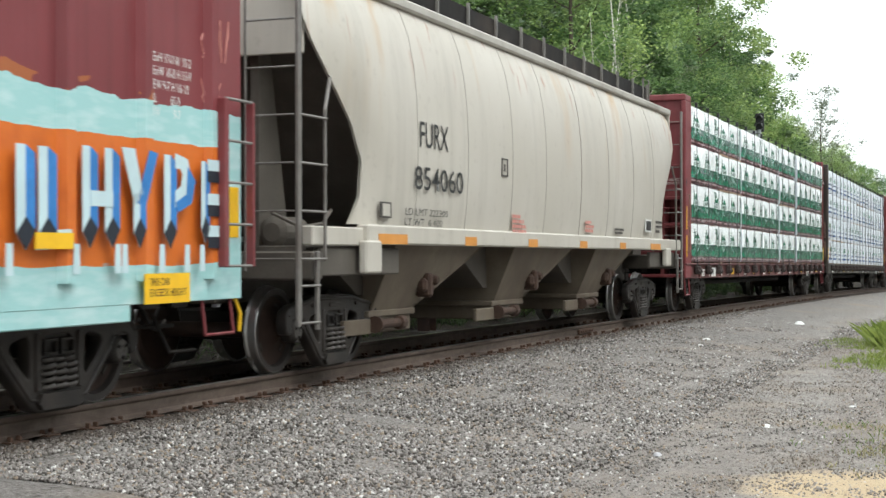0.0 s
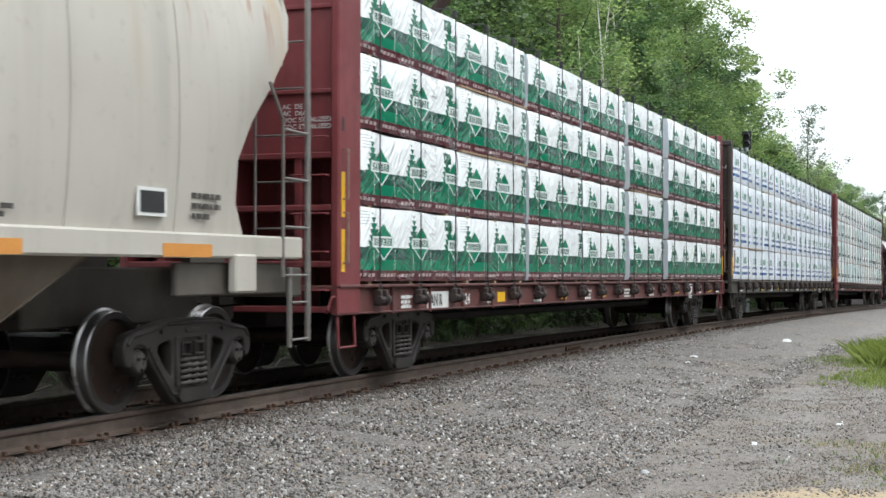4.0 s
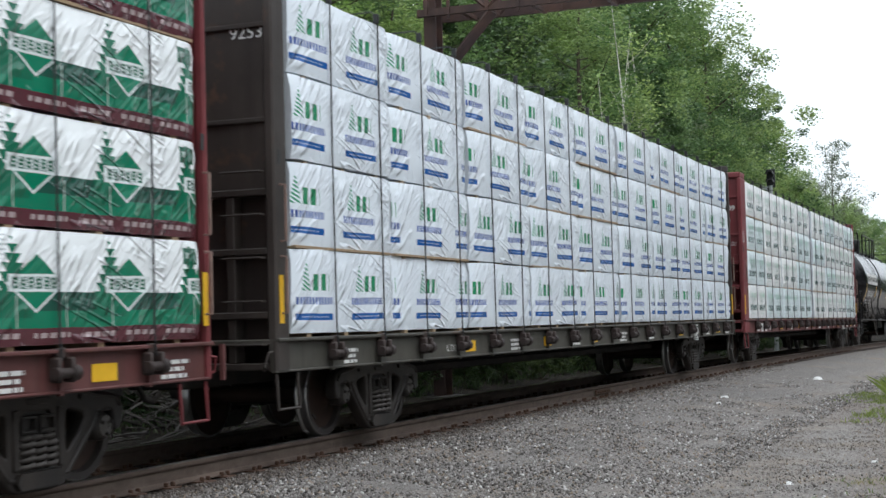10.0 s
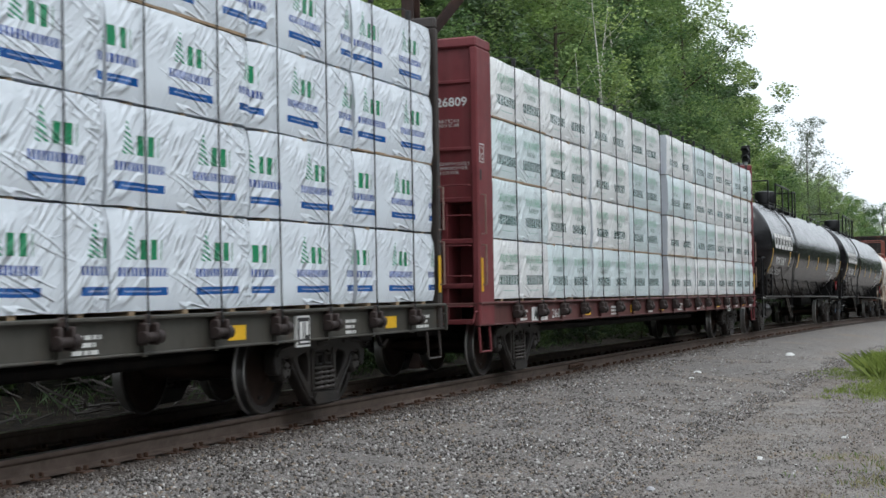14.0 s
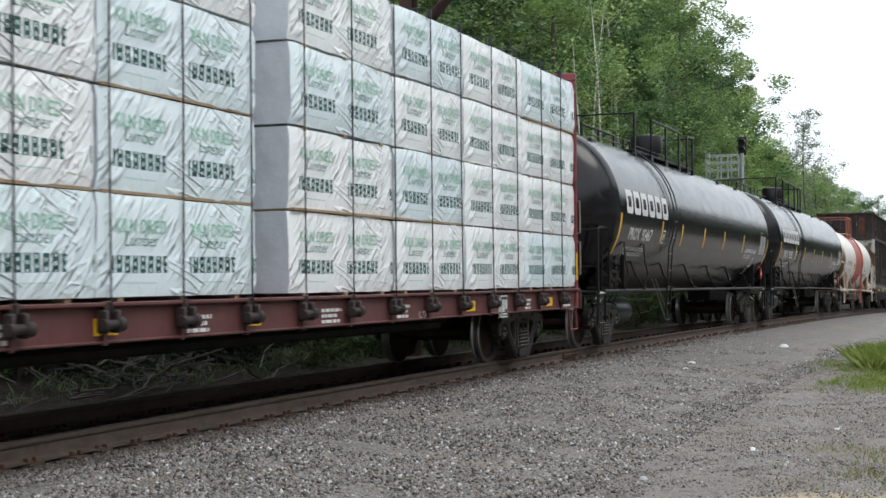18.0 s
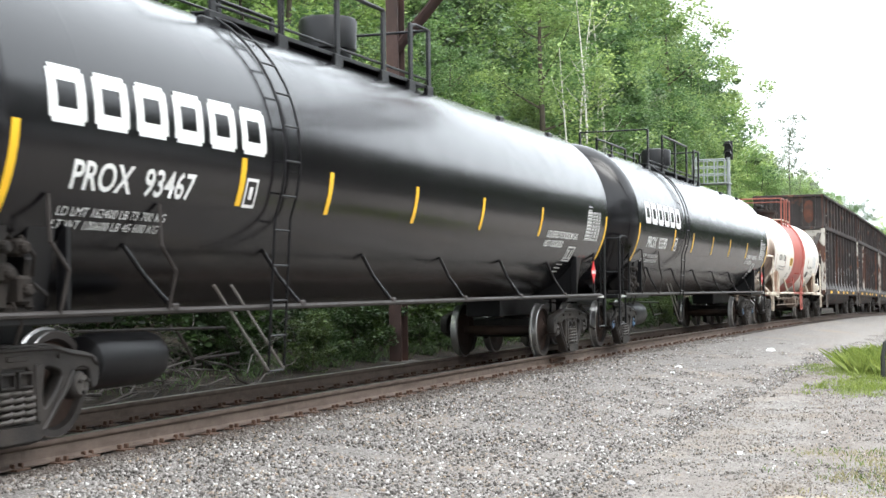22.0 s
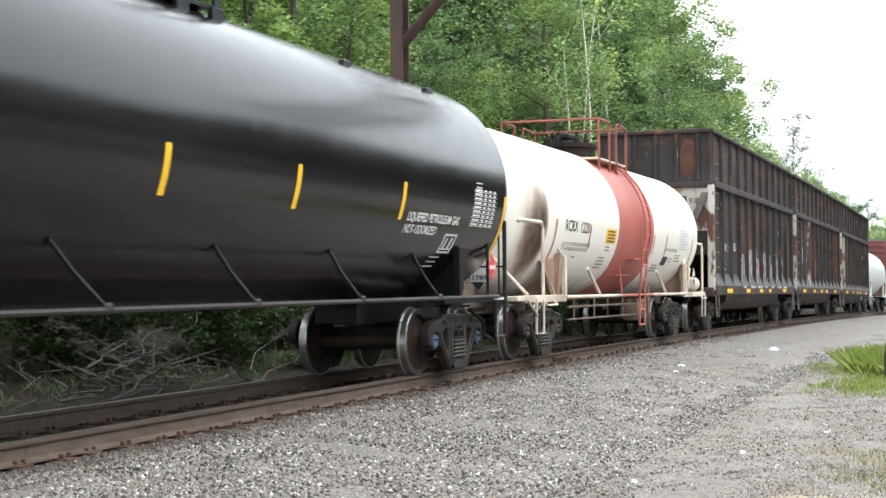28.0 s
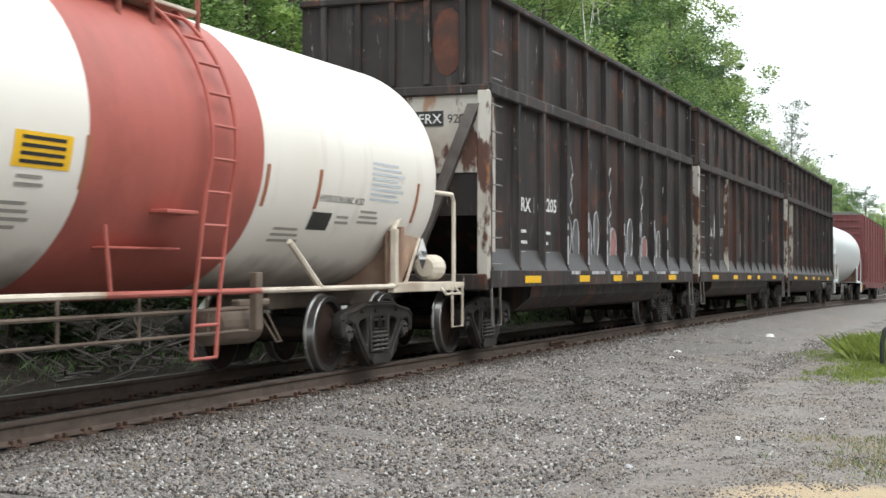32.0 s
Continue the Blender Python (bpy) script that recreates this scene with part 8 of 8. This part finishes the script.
for x, y, s, a in ((57.5, 14.6, 0.95, 0.3), (59.6, 14.9, 0.92, 2.0), (60.2, 14.4, 0.8, 4.1), (101.5, 17.0, 0.95, 1.0), (93, 19.5, 1.15, 3.0)):
    put(BIRCH, x, y, land(x, y) - 0.2, s, a)
for x, y, s, a in ((142, 16.2, 1.22, 0.5), (146, 17.0, 1.05, 2.6), (138.5, 17.4, 0.95, 4.0)):
    put(THIN, x, y, land(x, y) - 0.2, s, a)
# pale birch stems in front of the leaves
for x, y, lean, h in ((47.3, 12.6, 0.9, 12.5), (47.6, 12.5, 3.2, 11.5), (46.9, 12.7, -0.6, 9.5)):
    st = empty("birch_tree", "bare pale birch stem leaning at the edge of the wood", "tree", "trees of the wood")
    s, tips = Shape(), []
    limbs(s, np.random.RandomState(int(h * 10)), (0, 0, 0), (lean * 0.8, -0.1, h), 0.068, 12, 1.9, tips)
    part("trunk", s, M_BIRCH, st, smooth=60)
    part("crown", leaves(np.random.RandomState(5), [tuple(q) for q in tips], [0.7] * len(tips), 60, 0.13, M_LEAF), None, st)
    st.matrix_basis = pose(x, y, land(x, y) - 0.1)
for t in BROAD + SHRUB + [BIRCH, FIR, THIN]:
    # the stock trees stand in the wood too
    x = 20 + 9 * (BROAD + SHRUB + [BIRCH, FIR, THIN]).index(t)
    y = 17.5 if t not in SHRUB else 12.9
    t.matrix_basis = Matrix.LocRotScale((x, y, land(x, y) - 0.2), Euler((0, 0, 1.0)), (0.85, 0.85, 0.85))

# dead branches heaped beside the track, and dry stalks
for i in range(84):
    s = Shape()
    x, y = 18.6 + rg.gauss(0, 1.5), rg.uniform(10.7, 12.3)
    a, L = rg.uniform(0, 6.28), rg.uniform(0.6, 1.9)
    z = rg.uniform(0.0, 0.75) * max(0.1, 1 - abs(x - 18.6) / 3.2)
    d = Vector((math.cos(a), math.sin(a) * 0.6, rg.uniform(-0.15, 0.55)))
    side = Vector((-d.y, d.x, rg.uniform(-0.3, 0.5)))
    q = [d * (L * k / 4) + side * (0.08 * L * math.sin(k * 1.7 + i)) for k in range(5)]
    r = rg.uniform(0.010, 0.028)
    s.tube(q, [r * (1 - 0.19 * k) for k in range(5)], 5)
    for k in (1, 2, 3):
        s.tube([q[k], q[k] + (d * 0.3 + side * rg.uniform(-0.6, 0.6)) * L * 0.4], [r * 0.5, r * 0.2], 4)
    tagged(part("dead_branch", s, M_DEAD, at=pose(x, y, land(x, y) + z)), "bare grey dead branch lying in a heap beside the track", "branch", "heap of dead branches")


def blades(count, pick, h0, h1, mat, seed):
    rs = np.random.RandomState(seed)
    pts = np.array([pick(rs) for _ in range(count)])
    h = rs.uniform(h0, h1, count)
    a = rs.uniform(0, 2 * np.pi, count)
    w = np.stack([np.cos(a), np.sin(a), np.zeros(count)], -1) * 0.005
    lean = np.stack([rs.normal(0, 0.3, count), rs.normal(0, 0.3, count), np.ones(count)], -1)
    v = np.stack([pts - w, pts + w, pts + lean * h[:, None] * 0.6 + w * 0.8, pts + lean * h[:, None] * np.array([1.5, 1.5, 1.0])], 1)
    f = (np.array([[0, 1, 2, 3]])[None] + 4 * np.arange(count)[:, None, None]).reshape(-1, 4)
    return numpy_mesh("grass", v.reshape(-1, 3), f, mat)


def patch_pick(cx, cy, rx, ry):
    """Blades stand thick in the middle of a patch and thin out, in tufts, towards its edge."""
    def pick(rs):
        while True:
            x, y = rs.uniform(-1, 1), rs.uniform(-1, 1)
            d = x * x + y * y
            tuft = noise.noise(Vector((x * rx * 1.6 + cx, y * ry * 1.6, cy))) + 0.6 * noise.noise(Vector((x * rx * 5 + cx, y * ry * 5, cy + 3)))
            if rs.rand() < (1 - d) * 0.75 + tuft * 0.9 - 0.1:
                break
        px, py = cx + x * rx, cy + y * ry
        return px, py, rail_z(px) + ground_z(py - NEAR)
    return pick


tagged(new("grass", blades(7000, patch_pick(26.6, 1.65, 4.6, 1.0), 0.02, 0.10, M_GRASS, 1)), "bright green patch of grass on the gravel", "grass", kind="stuff")
tagged(new("grass", blades(1200, patch_pick(29.5, 2.8, 2.6, 0.8), 0.02, 0.06, M_GRASS, 6)), "thin tongue of grass running into the gravel", "grass", kind="stuff")
tagged(new("grass", blades(5000, patch_pick(29.6, 1.75, 2.8, 0.65), 0.10, 0.46, M_GRASS, 2)), "tall green weeds round the bent pipe", "grass", kind="stuff")
tagged(new("grass", blades(600, patch_pick(13.7, 0.75, 2.1, 1.1), 0.02, 0.06, M_GRASS, 3)), "thin grass at the edge of bare sand", "grass", kind="stuff")
tagged(new("dry_grass", blades(1200, patch_pick(13.5, 0.6, 2.1, 1.1), 0.02, 0.06, M_STRAW, 4)), "short dry grass among green blades", "grass", kind="stuff")
tagged(new("grass", blades(2500, patch_pick(30.0, 12.2, 20.0, 0.9), 0.05, 0.25, M_FIRLEAF, 5)), "dark green weeds along the far side of the track", "grass", kind="stuff")
pipe = Shape().tube([(26.4, 1.50, -0.60), (26.4, 1.50, -0.10), (26.42, 1.46, 0.12), (26.5, 1.33, 0.24), (26.55, 1.13, 0.23), (26.6, 1.0, 0.06), (26.6, 0.95, -0.6)], 0.042, 10)
tagged(part("bent_pipe", pipe, material("mossy_black_pipe", (0.03, 0.033, 0.028), 0.7, var=0.4, scale=12)), "black bent pipe standing in tall weeds", "pipe")

# ---- the old steel bridge over the line ----
M_IRON = material("dark_brown_painted_iron", (0.058, 0.034, 0.030), 0.65, var=0.35, scale=3, dirt=(0.12, 0.06, 0.04), dirt_amt=0.4, streak=0.3)
br = empty("signal_bridge", "dark brown riveted steel signal bridge spanning the track", "signal bridge")
XB, YL, YR, ZB, ZT = 28.2, 11.18, 0.55, 7.44, 8.75
for y in (YL, YR):
    s = Shape()
    g0 = land(XB, y) - 0.4
    s.box(XB - 0.20, XB - 0.17, y - 0.13, y + 0.13, g0, ZT, 0).box(XB + 0.17, XB + 0.20, y - 0.13, y + 0.13, g0, ZT, 0).box(XB - 0.17, XB + 0.17, y - 0.012, y + 0.012, g0, ZT)
    part("post", s, M_IRON, br)
    b = Shape().box(XB - 0.4, XB + 0.4, y - 0.35, y + 0.35, g0, g0 + 0.45, 0.03)
    part("post_footing", b, material("dark_concrete", (0.075, 0.068, 0.060), 0.9, var=0.35, scale=4, bump=0.5), br, "concrete footing")
    k = -1 if y == YL else 1
    d = Shape()
    for dx in (-0.12, 0.12):
        d.tube([(XB + dx, y, 6.08), (XB + dx, y + k * 1.32, ZB + 0.05)], 0.07, 4)
    part("knee_brace", d, M_IRON, br)
for dx in (-0.38, 0.38):
    for z in (ZB, ZT):
        s = Shape()
        s.box(XB + dx - 0.06, XB + dx + 0.06, YR - 0.2, YL + 0.2, z, z + 0.02).box(XB + dx - 0.01, XB + dx + 0.01, YR - 0.2, YL + 0.2, z, z + (0.16 if z == ZB else -0.16))
        part("chord", s, M_IRON, br)
    n = 8
    for i in range(n):
        y0, y1 = YR + (YL - YR) * i / n, YR + (YL - YR) * (i + 1) / n
        part("lattice_bar", Shape().tube([(XB + dx, y0, ZB + 0.05), (XB + dx, y1, ZT - 0.05)] if i % 2 else [(XB + dx, y0, ZT - 0.05), (XB + dx, y1, ZB + 0.05)], 0.045, 4), M_IRON, br)
        part("lattice_post", Shape().box(XB + dx - 0.04, XB + dx + 0.04, y1 - 0.04, y1 + 0.04, ZB, ZT), M_IRON, br)
for i in range(7):
    y = YR + 0.8 + i * 1.5
    part("cross_tie", Shape().box(XB - 0.40, XB + 0.40, y - 0.04, y + 0.04, ZB - 0.03, ZB + 0.05), M_IRON, br)
    part("hanger_bolt", Shape().box(XB - 0.42, XB - 0.38, y + 0.3, y + 0.36, ZB - 0.08, ZB + 0.3), M_IRON, br)
sg = Shape()
sg.lathe([(-0.08, 0.30), (-0.04, 0.36), (0.04, 0.36), (0.08, 0.28)], 26, "x", (XB - 0.5, 7.35, ZB + 0.32))
sg.lathe([(0.06, 0.16), (0.45, 0.16), (0.48, 0.1)], 16, "x", (XB - 0.5, 7.35, ZB + 0.32))
part("signal_disc", sg, M_CHIP_ORANGE, br, "round rusty back of a signal head")
part("cable_loop", Shape().tube([(XB - 0.4, 6.9, ZB + 0.04), (XB - 0.42, 6.7, ZB - 0.08), (XB - 0.42, 6.45, ZB - 0.10), (XB - 0.4, 6.2, ZB + 0.05)], 0.02, 6), M_HOSE, br)

# ---- the far signal with its ladder cage ----
M_ALU = material("weathered_aluminium", (0.38, 0.40, 0.40), 0.5, 0.4, 0.15, 6)
sig = empty("signal_mast", "signal mast with black heads and an aluminium ladder cage", "signal")
XS, YS = 71.0, 11.0
gz = land(XS, YS) - 0.3
part("mast", Shape().lathe([(gz, 0.11), (7.1, 0.09)], 14, "z", (XS, YS, 0)), M_ALU, sig, smooth=40)
for z in (7.25, 7.62):
    s = Shape().lathe([(-0.06, 0.17), (0.12, 0.17), (0.14, 0.12)], 18, "x", (XS, YS, z))
    s.prism([(-0.18, 0.02), (-0.13, 0.16), (0.13, 0.16), (0.18, 0.02), (0.14, 0.02), (0.1, 0.12), (-0.1, 0.12), (-0.14, 0.02)], XS - 0.42, XS - 0.05, "x")
    s.v = [(a, b + (YS if abs(b) < 1 else 0), c + (z if abs(c) < 1 else 0)) for a, b, c in s.v]
    part("signal_head", s, M_INK, sig, "black hooded signal head")
part("back_board", Shape().box(XS + 0.1, XS + 0.2, YS - 0.2, YS + 0.2, 7.0, 7.9, 0.03), M_INK, sig)
s = Shape().box(XS - 0.5, XS + 0.5, YS - 0.1, YS + 1.7, 5.82, 5.88, 0.01)
part("platform", s, M_ALU, sig)
for y in (YS + 0.1, YS + 0.6, YS + 1.1, YS + 1.65):
    for x in (XS - 0.5, XS + 0.5):
        part("cage_post", Shape().tube([(x, y, 5.85), (x, y, 7.0 if y < YS + 1.2 else 7.25)], 0.035, 6), M_ALU, sig)
for z in (6.3, 6.65, 7.0):
    part("cage_rail", Shape().tube([(XS - 0.5, YS + 0.05, z), (XS - 0.5, YS + 1.65, z), (XS + 0.5, YS + 1.65, z), (XS + 0.5, YS + 0.05, z)], 0.03, 6), M_ALU, sig)
ladder(sig, [(XS - 0.2, YS + 1.7, gz), (XS - 0.2, YS + 1.7, 7.1)], [(XS + 0.2, YS + 1.7, gz), (XS + 0.2, YS + 1.7, 7.1)], [i / 20 for i in range(21)], 0.03, M_ALU)



# ---- what moves: the cars along the line, and their wheels ----
def motions():
    for ob, uc, half in CARS:
        rows = []
        for i in range(33):
            d = uc - run(i)
            a, b = track(d - half), track(d + half)
            c, w = (a + b) / 2, b - a
            rows.append((float(i), Matrix.LocRotScale(c, Euler((0, -math.atan2(w.z, math.hypot(w.x, w.y)), math.atan2(w.y, w.x))), None)))
        walk(ob, rows)
    for ax, x in AXLES:
        walk(ax, [(i * 4 / 30, pose(x, 0, WHEEL_R, 0, -math.degrees(run(i * 4 / 30) / WHEEL_R), 0)) for i in range(241)])


motions()
